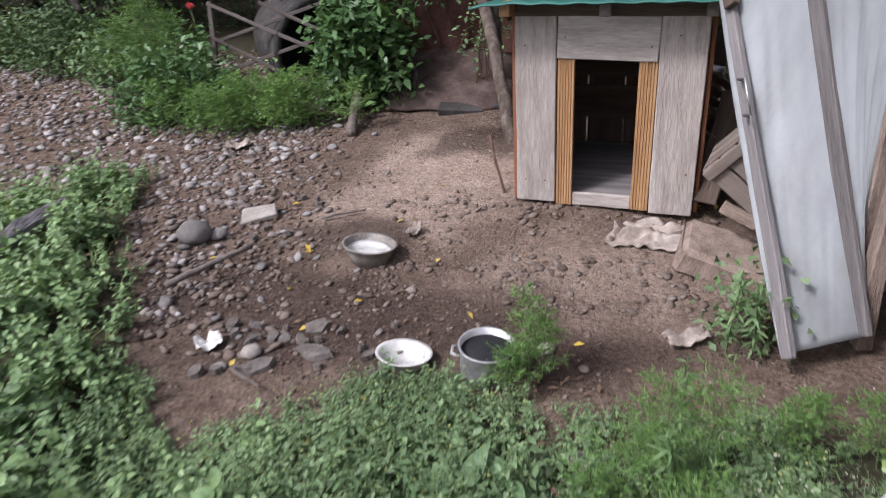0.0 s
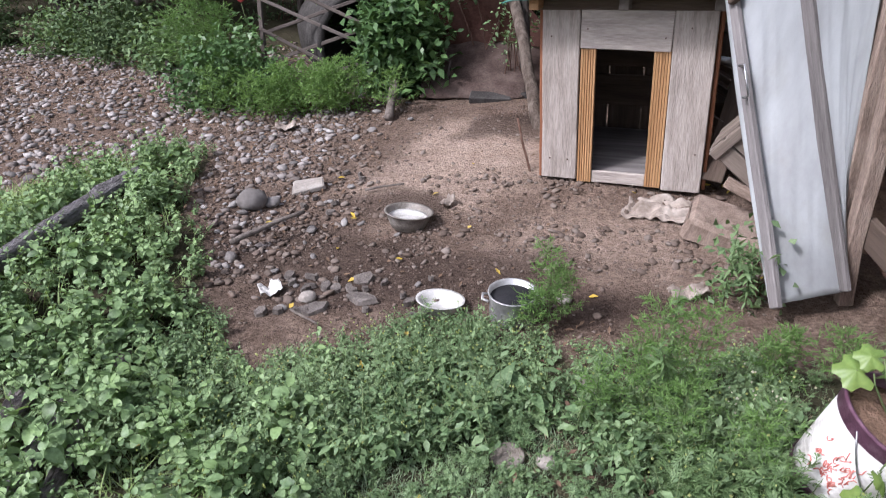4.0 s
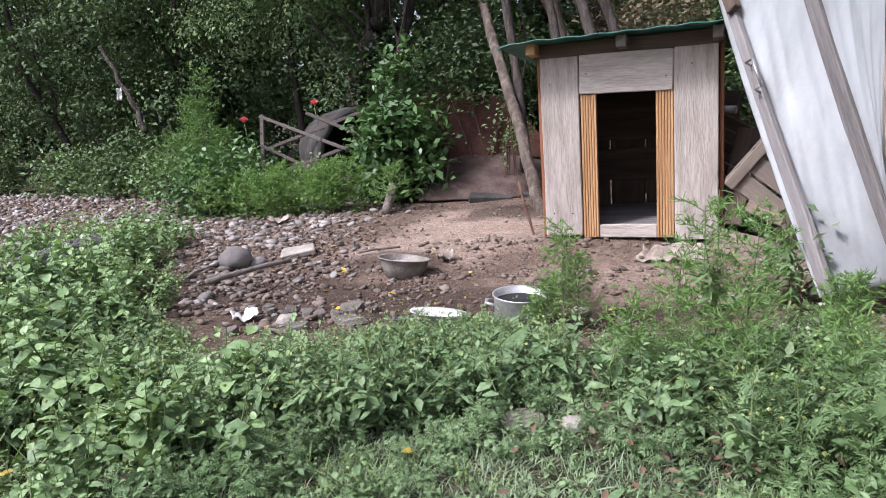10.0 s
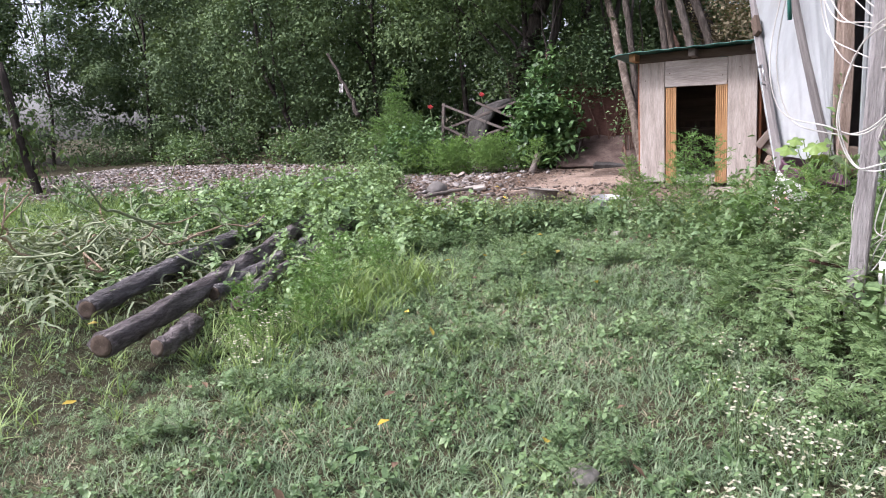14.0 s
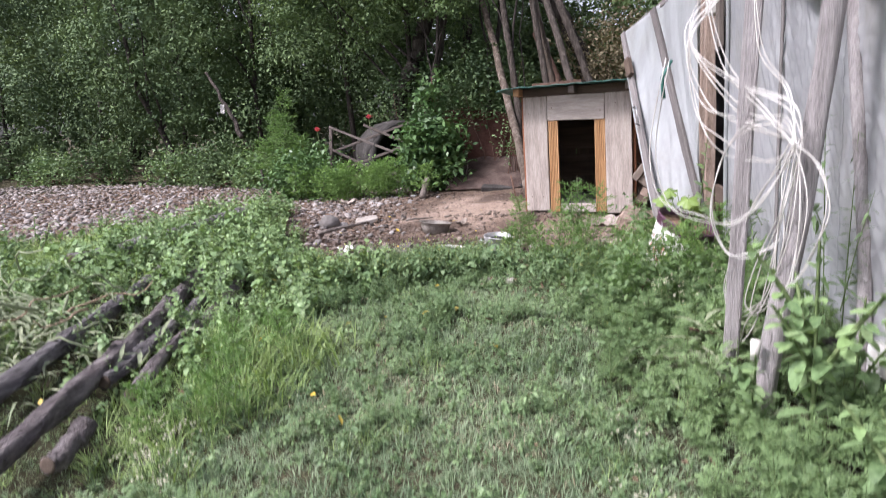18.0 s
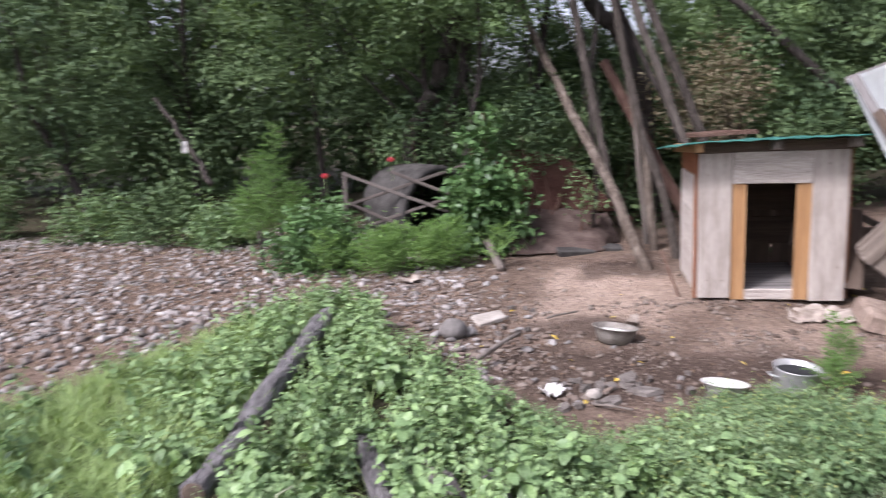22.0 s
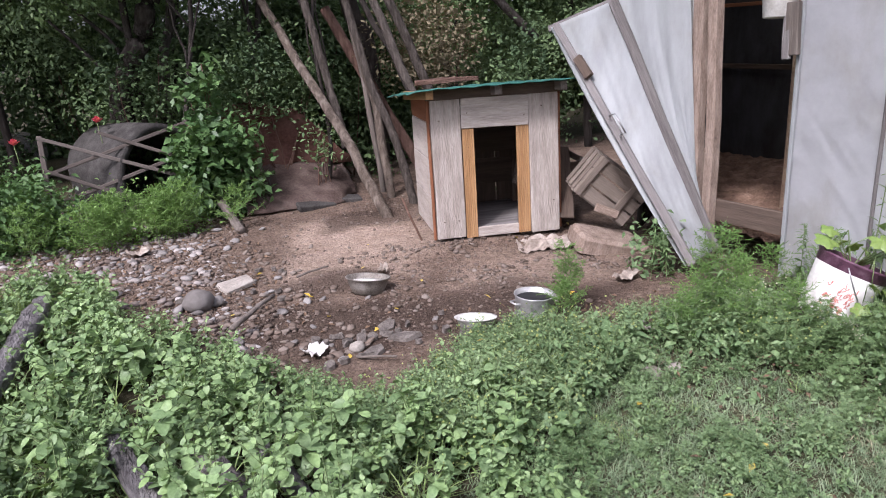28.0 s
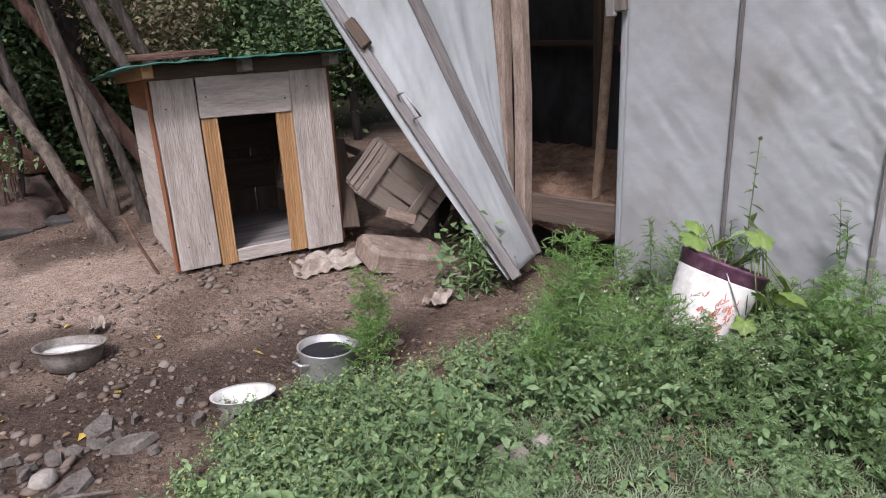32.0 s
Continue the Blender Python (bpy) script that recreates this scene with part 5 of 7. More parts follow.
rough_stone("stone", on_ground(0.14, 1.27, 0.01, 0), 0.035, 0.03, 0.02, PALE_STONE, "small pale pebble in the grass", 6)
rough_stone("stone", on_ground(0.28, -1.1, 0.015, 0), 0.033, 0.03, 0.026, PALE_STONE, "white stone lying in the lawn", 7)


def flake(x, y, sx, sy, rz, tilt, seed):
    """A thin broken flake of stone with an uneven outline."""
    r = np.random.default_rng(seed)
    n = int(r.integers(6, 10))
    bm = bmesh.new()
    rim = [(math.cos(6.283 * k / n) * sx * r.uniform(0.7, 1.1), math.sin(6.283 * k / n) * sy * r.uniform(0.7, 1.1)) for k in range(n)]
    lo = [bm.verts.new((a * 1.05, b * 1.05, 0)) for a, b in rim]
    hi = [bm.verts.new((a * 0.93, b * 0.93, 0.014 + r.uniform(0, 0.012))) for a, b in rim]
    bm.faces.new(hi)
    bm.faces.new(lo[::-1])
    for k in range(n):
        bm.faces.new((lo[k], lo[(k + 1) % n], hi[(k + 1) % n], hi[k]))
    ob = part("stone_flake", bm, SLAB_STONE)
    ob.matrix_world = on_ground(x, y, 0.004, rz, tilt, -tilt * 0.5)
    return tagged(ob, "thin broken flake of grey stone on the earth", "stone", "stone flakes")


flake(-0.66, 2.22, 0.085, 0.045, -20, 3, 597)
flake(-0.86, 2.12, 0.07, 0.045, 40, 5, 598)
r = np.random.default_rng(90)
for i in range(34):
    x, y = (r.uniform(-1.15, -0.35), r.uniform(2.06, 2.42)) if i < 24 else (r.uniform(-1.6, -0.9), r.uniform(2.5, 3.9))
    k = r.uniform(0.014, 0.038) * (1.5 if i % 7 == 0 else 1.0)
    flake(x, y, k, k * r.uniform(0.5, 0.9), r.uniform(0, 360), r.normal(0, 9), 600 + i)
ob = part("wood_block", box(0.5, 0.3, 0.13, 0.03, 0.045, 6), BLOCK_WOOD)
ob.matrix_world = pose(1.05, 2.9, -0.06, 10, 15, -14)
tagged(ob, "worn brown block of wood beside the dog house", "wood block")


def rag():
    def at(u, v):
        x, y = -0.2 + 0.42 * u, -0.14 + 0.26 * v
        z = 0.03 + 0.05 * noise.noise(Vector((u * 4, v * 4, 1))) + 0.03 * noise.noise(Vector((u * 10, v * 9, 5))) - 0.02 * (abs(u - 0.5) + abs(v - 0.5))
        return x + 0.06 * noise.noise(Vector((u * 3, v * 3, 8))), y + 0.05 * noise.noise(Vector((u * 4, v * 3, 12))), max(0.0, z)
    ob = sheet("rag", at, 40, 30, CLOTH, None, "", 0.004)
    ob.matrix_world = on_ground(0.78, 3.18, 0.0, -20)
    return tagged(ob, "crumpled muddy cloth lying before the dog house", "rag")


rag()


def paper(name, x, y, w, h, rz, label, mat=PAPER):
    def at(u, v):
        return (u - 0.5) * w, (v - 0.5) * h, 0.02 + 0.05 * abs(u - 0.45) + 0.035 * noise.noise(Vector((u * 4 + x, v * 4, 1)))
    ob = sheet(name, at, 10, 8, mat, None, "", 0.002)
    ob.matrix_world = on_ground(x, y, 0.0, rz)
    return tagged(ob, label, "paper scrap")


paper("paper_scrap", -1.1, 2.26, 0.1, 0.09, 30, "folded white paper scrap on the earth")
paper("paper_scrap", -1.74, 4.45, 0.15, 0.11, 10, "pale crumpled wrapper on the gravel", CLOTH)
paper("paper_scrap", 0.74, 2.3, 0.16, 0.08, 15, "pale brown scrap of bark or paper by the door", CLOTH)
paper("paper_scrap", -0.4, 3.2, 0.1, 0.05, 60, "small pale scrap on bare earth", CLOTH)


def bowl():
    b = thing("food_bowl", on_ground(-0.585, 2.97, -0.005, 0, -5, 7), "dented dirty aluminium food bowl on bare earth", "bowl")
    part("basin", lathe(((0.085, 0.0), (0.1, 0.008), (0.122, 0.06), (0.134, 0.104), (0.146, 0.108), (0.146, 0.113), (0.132, 0.111), (0.118, 0.062), (0.095, 0.016), (0.07, 0.01), (0.001, 0.01)), 36), ALUMINIUM, b)
    part("residue", lathe(((0.001, 0.058), (0.045, 0.062), (0.075, 0.056), (0.1, 0.068), (0.12, 0.078), (0.112, 0.05), (0.001, 0.012)), 28), ENAMEL, b, "white dried food residue")
    return b


def enamel_dish():
    b = thing("enamel_dish", on_ground(-0.31, 2.16, 0.006, 0, -8, 6), "chipped white enamel basin in the weeds", "dish")
    part("basin", lathe(((0.08, 0.0), (0.1, 0.02), (0.115, 0.07), (0.13, 0.078), (0.13, 0.082), (0.112, 0.074), (0.095, 0.024), (0.075, 0.008), (0.001, 0.008)), 36), ENAMEL, b)
    return b


def cooking_pot():
    b = thing("cooking_pot", on_ground(0.0, 2.12, -0.005, 0, 2, 3), "dull aluminium cooking pot with dark water at the weeds", "pot")
    body = part("body", lathe(((0.08, 0.0), (0.092, 0.006), (0.096, 0.03), (0.098, 0.15), (0.104, 0.158), (0.104, 0.163), (0.096, 0.16), (0.094, 0.03), (0.001, 0.02)), 40), POT_METAL, b)
    part("water", lathe(((0.001, 0.13), (0.0945, 0.13), (0.0945, 0.125), (0.001, 0.12)), 32), BLACK, b, "dark standing water")
    for s in (-1, 1):
        tube("handle", [(s * 0.098, -0.03, 0.12), (s * 0.125, -0.02, 0.125), (s * 0.125, 0.02, 0.125), (s * 0.098, 0.03, 0.12)], 0.006, 0.006, POT_METAL, body, 8, 0.0)
    return b


bowl().scale = (0.9, 0.9, 0.85)
enamel_dish().scale = (0.82, 0.82, 0.65)
cooking_pot().scale = (1.0, 1.0, 0.84)
ob = part("lid", lathe(((0.001, 0.016), (0.026, 0.015), (0.044, 0.01), (0.052, 0.012), (0.056, 0.006), (0.054, 0.0), (0.001, 0.0)), 32), LID)
ob.matrix_world = on_ground(0.017, 1.285, 0.008, 0, 4, -3)
tagged(ob, "round beige lid lying in the grass", "lid")
ob = part("shard", lathe(((0.001, 0.01), (0.03, 0.012), (0.045, 0.03), (0.04, 0.034), (0.001, 0.02)), 12), PALE_STONE)
ob.matrix_world = on_ground(0.28, 1.62, 0.02, 40, 20, 10)
tagged(ob, "grey broken shard among the dock leaves", "shard")


def hanging_bucket():
    b = thing("hanging_bucket", pose(GX - 0.03, 1.87, 1.35, 0, 4, 20), "small white plastic bucket hanging at the doorway", "bucket")
    body = part("body", lathe(((0.085, 0.0), (0.09, 0.004), (0.105, 0.17), (0.11, 0.175), (0.11, 0.19), (0.103, 0.19), (0.1, 0.17), (0.084, 0.01), (0.001, 0.01)), 32), BUCKET_WHITE, b)
    tube("bail", [(0.105 * math.cos(a), 0, 0.185 + 0.16 * math.sin(a)) for a in np.linspace(0, math.pi, 12)], 0.003, 0.003, STEEL, b, 6, 0.0)
    ob = part("label_bar", box(0.035, 0.002, 0.03, 0), CLOTH, body)
    ob.matrix_local = pose(-0.09, -0.05, 0.12, 0, 0, -60)
    return b


hanging_bucket().scale = (0.84, 0.84, 0.84)

# ---- planted bucket ----


def planted_bucket():
    b = thing("planted_bucket", on_ground(0.93, 1.21, -0.01) @ Matrix.Rotation(radians(24), 4, Vector((0.45, 0.89, 0))), "white paint bucket with red print holding a young vine", "bucket")
    body = part("body", lathe(((0.112, 0.0), (0.119, 0.005), (0.122, 0.03), (0.142, 0.24), (0.142, 0.25), (0.136, 0.25), (0.13, 0.22), (0.001, 0.2)), 40), BUCKET_WHITE, b)
    part("base_ring", lathe(((0.118, -0.004), (0.1245, 0.0), (0.127, 0.018), (0.1225, 0.022), (0.11, 0.0)), 40), PURPLE, b, "dark purple band at the foot")
    part("top_band", lathe(((0.1415, 0.246), (0.1455, 0.25), (0.149, 0.285), (0.153, 0.288), (0.153, 0.298), (0.146, 0.298), (0.138, 0.24)), 40), PURPLE, b, "purple plastic band below the rim")
    part("soil", lathe(((0.001, 0.265), (0.1, 0.268), (0.145, 0.262), (0.14, 0.24)), 24), SOIL_DARK, b, "brown soil")
    for z in np.linspace(0.045, 0.222, 11):
        rad = 0.1225 + 0.0945 * (z - 0.03)
        part("ridge", lathe(((rad - 0.001, z - 0.0016), (rad + 0.001, z), (rad - 0.001, z + 0.0016)), 40), BUCKET_WHITE, body)
    r = np.random.default_rng(5)
    for k in range(26):
        a = math.radians(214 + r.uniform(-26, 22))
        z0 = 0.09 + 0.035 * (k % 3) + r.normal(0, 0.008)
        rise, run = r.uniform(-0.03, 0.045), r.uniform(0.06, 0.22)
        pts = []
        for s in np.linspace(0, 1, 7):
            z, an = z0 + rise * s + 0.008 * math.sin(s * 9 + k), a + run * s + 0.04 * math.sin(s * 7 + 2 * k)
            rad = 0.1222 + 0.0953 * (z - 0.03)
            pts.append((rad * math.cos(an), rad * math.sin(an), z))
        tube("print_stroke", pts, 0.0022, 0.0016, RED_PRINT, body, 6, 0.0)
    tube("bail", [(0.147 * math.cos(a), 0.147 * math.sin(a), 0.27 - 0.16 * math.sin((a - 3.6) * 1.2)) for a in np.linspace(3.6, 6.2, 12)], 0.0025, 0.0025, STEEL, b, 6, 0.0)
    # a vine hanging over the rim, and a tall pigweed behind it
    for k in range(20):
        hangs = k < 14
        a = math.radians(240 + 7.5 * k) if hangs else r.uniform(0, 6.28)
        reach = r.uniform(0.16, 0.25) if hangs else r.uniform(0.05, 0.14)
        top = Vector((0.1 * math.cos(a), 0.1 * math.sin(a), 0.33 + r.uniform(0, 0.08)))
        end = Vector((reach * math.cos(a), reach * math.sin(a), 0.33 + (r.uniform(-0.22, 0.04) if hangs else r.uniform(0.02, 0.14))))
        stalk = tube("vine_stalk", [(0.0, 0, 0.26), top, end], 0.003, 0.002, STEM, b, 5, 0.0)
        o = part("vine_leaf", quads("vine_leaf", *put(lobed_leaf(r.uniform(0.07, 0.125), r), (0, 0, 0), turn(a + r.normal(0, 0.5), r.uniform(0.1, 1.0), r.normal(0, 0.4))), VINE_LEAF), None, stalk)
        o.location = end
    l, s = plant_leafy(r, 0.5, 15, 0.085, 0.055, 0.2, 0, 0.004, 4, 0.3)
    for nm, q, mt in (("pigweed_leaves", l, WEED_BROAD), ("pigweed_stem", s, STEM)):
        o = part(nm, quads(nm, *q, mt), None, b)
        o.matrix_local = pose(0.05, -0.06, 0.25, -10, -12, 0)
    return b


planted_bucket()

# ---- pole with a bundle of cable ----
tagged(tube("cable_pole", bent((1.015, -0.26, -0.1), (1.3, -0.26, 2.1), 16, 0.03, 71), 0.034, 0.03, PALE_POLE, None, 12, 0.25, 9), "crooked weathered grey pole standing before the greenhouse", "pole")


def cables():
    r = np.random.default_rng(11)
    c = thing("cable_bundle", Matrix(), "tangled bundle of white cable tied to the pole", "cable")
    knot, away = Vector((1.105, -0.3, 0.765)), Vector((-0.296, 0.955, 0.0))
    front = Vector((-0.6, -0.8, 0.0))

    near = Vector((-0.36, 0.2, 0.0))

    def wire(pts, count=1, name="strand", side=away, low=1.0):
        """Strands through points given along and above the knot, each a little astray."""
        for _ in range(count):
            k = [knot + side * (u + r.normal(0, 0.012)) + Vector((0, 0, z * low + r.normal(0, 0.01))) + front * (0.03 + r.uniform(0, 0.03)) for u, z in pts]
            if side is away and pts[0][1] > 0.3:
                k = [Vector((1.27, k[0].y + 0.35 + r.normal(0, 0.08), 1.56)), k[0].lerp(Vector((1.2, k[0].y + 0.3, 1.5)), 0.45)] + k
            k = [k[0]] + k + [k[-1]]
            line = []
            for a, b, d, e in zip(k, k[1:], k[2:], k[3:]):
                for t in np.linspace(0, 1, 7)[:-1]:
                    line.append(0.5 * ((2 * b) + (d - a) * t + (2 * a - 5 * b + 4 * d - e) * t * t + (3 * b - a - 3 * d + e) * t ** 3))
            tube(name, line + [k[-1]], 0.002, 0.002, CABLE, c, 6, 0.0)

    wire(((0.9, 0.3), (1.02, 0.02), (0.92, -0.17), (0.67, -0.24), (0.41, -0.25), (0.17, -0.15), (0.01, 0.02)), 2, "loop", near, 0.88)
    wire(((0.0, 0.02), (0.21, 0.1), (0.45, 0.02), (0.57, -0.2), (0.45, -0.33), (0.27, -0.34), (0.1, -0.3)), 2, "loop", near, 0.88)
    wire(((0.62, 0.42), (0.6, 0.12), (0.41, 0.0), (0.17, -0.06), (0.0, 0.0)), 2)
    wire(((0.66, 0.36), (0.52, 0.14), (0.3, 0.07), (0.0, 0.02)), 2)
    wire(((0.5, 0.55), (0.38, 0.27), (0.15, 0.09), (0.0, 0.0)), 2)
    wire(((0.24, 0.7), (0.2, 0.3), (0.06, 0.16), (0.0, 0.0)), 2)
    wire(((0.62, 0.34), (0.32, 0.2), (0.05, 0.12), (0.0, 0.02)), 3)
    wire(((0.63, 0.36), (0.28, 0.1), (0.07, 0.08), (0.0, 0.0)), 2)
    wire(((0.0, 0.02), (-0.08, -0.04), (-0.14, -0.15), (-0.1, -0.27), (0.01, -0.38), (0.33, -0.6)), 2, "loop")
    wire(((0.0, 0.0), (0.07, -0.2), (0.12, -0.41), (0.2, -0.56), (0.28, -0.65), (0.33, -0.6)), 2, "loop")
    wire(((0.01, 0.0), (0.2, -0.16), (0.3, -0.3), (0.36, -0.46), (0.36, -0.56)), 2)
    wire(((0.0, 0.0), (0.05, -0.1), (0.08, -0.27), (0.11, -0.45), (0.08, -0.53), (0.02, -0.42), (-0.03, -0.2), (0.0, 0.0)), 2, "loop")
    wire(((0.0, 0.01), (-0.05, -0.13), (-0.02, -0.3), (0.05, -0.45), (0.14, -0.55)), 1)
    wire(((0.0, 0.02), (0.04, -0.14), (0.17, -0.33), (0.22, -0.5), (0.12, -0.48), (0.03, -0.24), (0.0, 0.0)), 2, "loop")
    tube("plug", [(0.99, -0.3, 0.2), (0.985, -0.305, 0.14)], 0.016, 0.012, CABLE, c, 8, 0.0, label="white plug at a cable's end")
    hook = Vector((0.87, 0.4, 1.02))
    tube("cord", [hook + Vector((-0.05, 0, -0.1)), hook + Vector((-0.055, 0, -0.02)), hook + Vector((-0.02, 0, 0.04))], 0.008, 0.006, GREEN_SHEET, c, 6, 0.0, label="green cord")
    return c


cables()
b = thing("washtub", on_ground(1.42, 0.0, 0.0), "grey ribbed plastic tub among the weeds", "tub")
part("wall", lathe([(0.12 + 0.05 * z / 0.13 + (0.002 if i % 2 else 0), z) for i, z in enumerate(np.linspace(0, 0.13, 17))] + [(0.178, 0.134), (0.172, 0.138)] + [(0.164 - 0.05 * (0.13 - z) / 0.13 + (0.002 if i % 2 else 0), z) for i, z in enumerate(np.linspace(0.13, 0.012, 15))] + [(0.001, 0.012)], 40), CONCRETE, b)
ob = part("white_box", box(0.2, 0.12, 0.1, 0.012), ENAMEL)
ob.matrix_world = on_ground(1.42, -0.28, 0.12, 20)
tagged(ob, "white plastic box behind the weeds", "box")
ob = part("white_box_stand", box(0.14, 0.1, 0.13, 0.006), CONCRETE)
ob.matrix_world = on_ground(1.42, -0.28, -0.01, 20)
tagged(ob, "grey block under the plastic box", "block")

# ---- trees ----


def leaf_cloud(points, size, r, out=None):
    """One folded four-cornered leaf at each point, facing out of its clump or turned at random."""
    n = len(points)
    base = np.array(((0, 0, 0), (0.45, 0.27, 0.07), (1.0, 0, -0.14), (0.45, -0.27, 0.07)), np.float32)
    nrm = r.normal(0, 0.5, (n, 3)) + (0, 0, 0.75)
    if out is not None:
        nrm = r.normal(0, 0.33, (n, 3)) + (0, 0, 0.3) + out
    nrm /= np.linalg.norm(nrm, axis=1)[:, None]
    a = np.cross(nrm, r.normal(0, 1, (n, 3)))
    a /= np.linalg.norm(a, axis=1)[:, None]
    m = np.stack((a, np.cross(nrm, a), nrm), 2).astype(np.float32)
    s = (size * r.uniform(0.6, 1.3, n))[:, None, None].astype(np.float32)
    v = np.einsum("nij,kj->nki", m, base) * s + np.asarray(points, np.float32)[:, None, :]
    return v.reshape(-1, 3), np.arange(n * 4, dtype=np.int32).reshape(-1, 4)


def clumps(r, n, cx, cy, z0, z1, rx, ry, hollow=0.5):
    """Middles of leaf clumps inside an uneven crown, most of them near its outside."""
    out = []
    while len(out) < n:
        d = r.normal(0, 1, 3)
        d /= np.linalg.norm(d)
        k = r.uniform(hollow, 1.0) ** 0.7 * (1 + 0.35 * noise.noise(Vector((d[0] * 1.7 + cx, d[1] * 1.7, d[2] * 1.7))))
        out.append((cx + d[0] * rx * k, cy + d[1] * ry * k, (z0 + z1) / 2 + d[2] * (z1 - z0) / 2 * k))
    return np.array(out)


def tree(x, y, height, rx, ry, low, n_clump, per, size, mat, label, seed, trunk_r=0.09, spread=0.2):
    r = np.random.default_rng(seed)
    t = thing("tree", pose(x, y, ground_z(x, y)), label, "tree", "trees of the hedge")
    line = bent((0, 0, -0.1), (r.normal(0, 0.3), r.normal(0, 0.2), height * 0.8), 10, 0.15, seed)
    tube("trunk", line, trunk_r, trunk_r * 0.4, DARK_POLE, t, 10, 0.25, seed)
    cl = clumps(r, n_clump, 0, 0, low, height, rx, ry)
    for k in range(3 if mat is PLUM_LEAF else 7):
        a = line[3 + k % 5]
        c = cl[r.integers(len(cl))]
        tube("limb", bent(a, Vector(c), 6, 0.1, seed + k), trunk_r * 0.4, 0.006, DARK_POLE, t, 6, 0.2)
    d = r.normal(0, 1, (n_clump * per, 3))
    d /= np.linalg.norm(d, axis=1)[:, None]
    out = d.copy()
    d *= r.uniform(0.3, 1.15, (len(d), 1)) * np.repeat(r.uniform(0.55, 1.6, (n_clump, 1)), per, 0) * spread * 1.65
    ragged = np.array([1 + 0.7 * noise.noise(Vector(p * 4.0)) for p in out * 0.6 + np.repeat(cl, per, 0) * 0.37])
    pts = np.repeat(cl, per, 0) + d * ragged[:, None] * np.array((1.1, 1.1, 0.62))
    pts[:, 2] -= 0.25 * (d[:, 0] ** 2 + d[:, 1] ** 2) / spread
    v, f = leaf_cloud(pts, size, r, out)
    me = quads("crown", v, f, mat, True)
    ob = part("crown", me, None, t)
    return t


DARK = "dense dark green tree of the overgrown hedge"
for i, (x, y, h, rx, ry, low, n, size) in enumerate((
        (-19.5, 6.5, 6.5, 2.4, 2.2, 0.1, 170, 0.13), (-17.2, 9.6, 6.8, 2.4, 1.8, 0.1, 190, 0.12), (-14.3, 11.0, 7.0, 2.4, 1.7, 0.1, 220, 0.115), (-11.5, 11.3, 7.0, 2.3, 1.6, 0.2, 260, 0.10), (-8.6, 10.4, 6.6, 2.0, 1.5, 0.2, 280, 0.095), (-6.3, 9.5, 6.4, 1.8, 1.4, 0.7, 300, 0.09),
        (-4.5, 8.7, 6.2, 1.6, 1.3, 0.9, 300, 0.085), (-2.8, 8.3, 6.2, 1.5, 1.2, 1.0, 300, 0.085), (-1.25, 8.1, 6.0, 1.45, 1.2, 0.6, 330, 0.085),
        (0.1, 8.3, 2.3, 1.1, 1.0, 0.2, 220, 0.085), (1.4, 7.9, 2.0, 1.0, 0.9, 0.2, 180, 0.085), (2.9, 7.4, 3.0, 1.4, 1.2, 0.2, 240, 0.085), (4.8, 7.0, 4.2, 1.6, 1.3, 0.2, 200, 0.09), (8.2, 5.2, 5.0, 1.6, 1.4, 0.5, 160, 0.13), (9.2, 2.4, 4.9, 1.6, 1.4, 0.5, 160, 0.13))):
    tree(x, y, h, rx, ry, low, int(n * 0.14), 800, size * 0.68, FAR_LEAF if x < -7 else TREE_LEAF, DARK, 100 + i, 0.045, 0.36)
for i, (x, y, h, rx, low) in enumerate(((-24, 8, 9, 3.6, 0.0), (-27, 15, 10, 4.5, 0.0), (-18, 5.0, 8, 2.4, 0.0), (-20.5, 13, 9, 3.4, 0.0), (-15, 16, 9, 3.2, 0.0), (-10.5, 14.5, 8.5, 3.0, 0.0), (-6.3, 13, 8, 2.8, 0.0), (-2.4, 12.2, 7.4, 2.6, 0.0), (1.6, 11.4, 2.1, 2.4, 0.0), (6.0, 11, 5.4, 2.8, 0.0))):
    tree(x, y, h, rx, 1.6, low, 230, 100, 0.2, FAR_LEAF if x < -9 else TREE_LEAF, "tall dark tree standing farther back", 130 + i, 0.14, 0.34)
tree(-1.5, 6.55, 4.2, 1.9, 0.75, 1.65, 150, 200, 0.046, PLUM_LEAF, "plum tree with light drooping leaves over a forked trunk", 150, 0.05, 0.17)
tree(-1.2, 5.95, 4.0, 1.35, 0.5, 2.0, 70, 200, 0.045, PLUM_LEAF, "light plum boughs hanging before the trunks", 154, 0.03, 0.16)
tree(-0.1, 5.5, 3.6, 0.4, 0.3, 2.3, 26, 150, 0.044, PLUM_LEAF, "plum twigs hanging over the leaning poles", 157, 0.02, 0.14)
tree(5.6, 4.9, 3.5, 1.7, 1.3, 1.2, 70, 110, 0.12, TREE_LEAF, "large-leaved tree behind the greenhouse", 155, 0.06, 0.3)
tree(3.4, 6.2, 3.4, 1.3, 0.9, 0.8, 60, 420, 0.052, TREE_LEAF, "dark tree behind the greenhouse", 156, 0.05, 0.24)
tree(-0.55, 6.3, 4.6, 0.85, 0.7, 2.2, 70, 170, 0.046, PLUM_LEAF, "plum boughs hanging over the leaning poles", 153, 0.04, 0.16)
tree(-5.6, 7.9, 3.6, 1.5, 0.7, 0.9, 130, 110, 0.06, TREE_LEAF, "lighter green bush standing out from the hedge", 151, 0.05, 0.16)
tree(1.75, 6.3, 2.9, 0.9, 0.7, 1.2, 90, 170, 0.05, PLUM_LEAF, "light green small tree behind the greenhouse", 152, 0.04, 0.15)


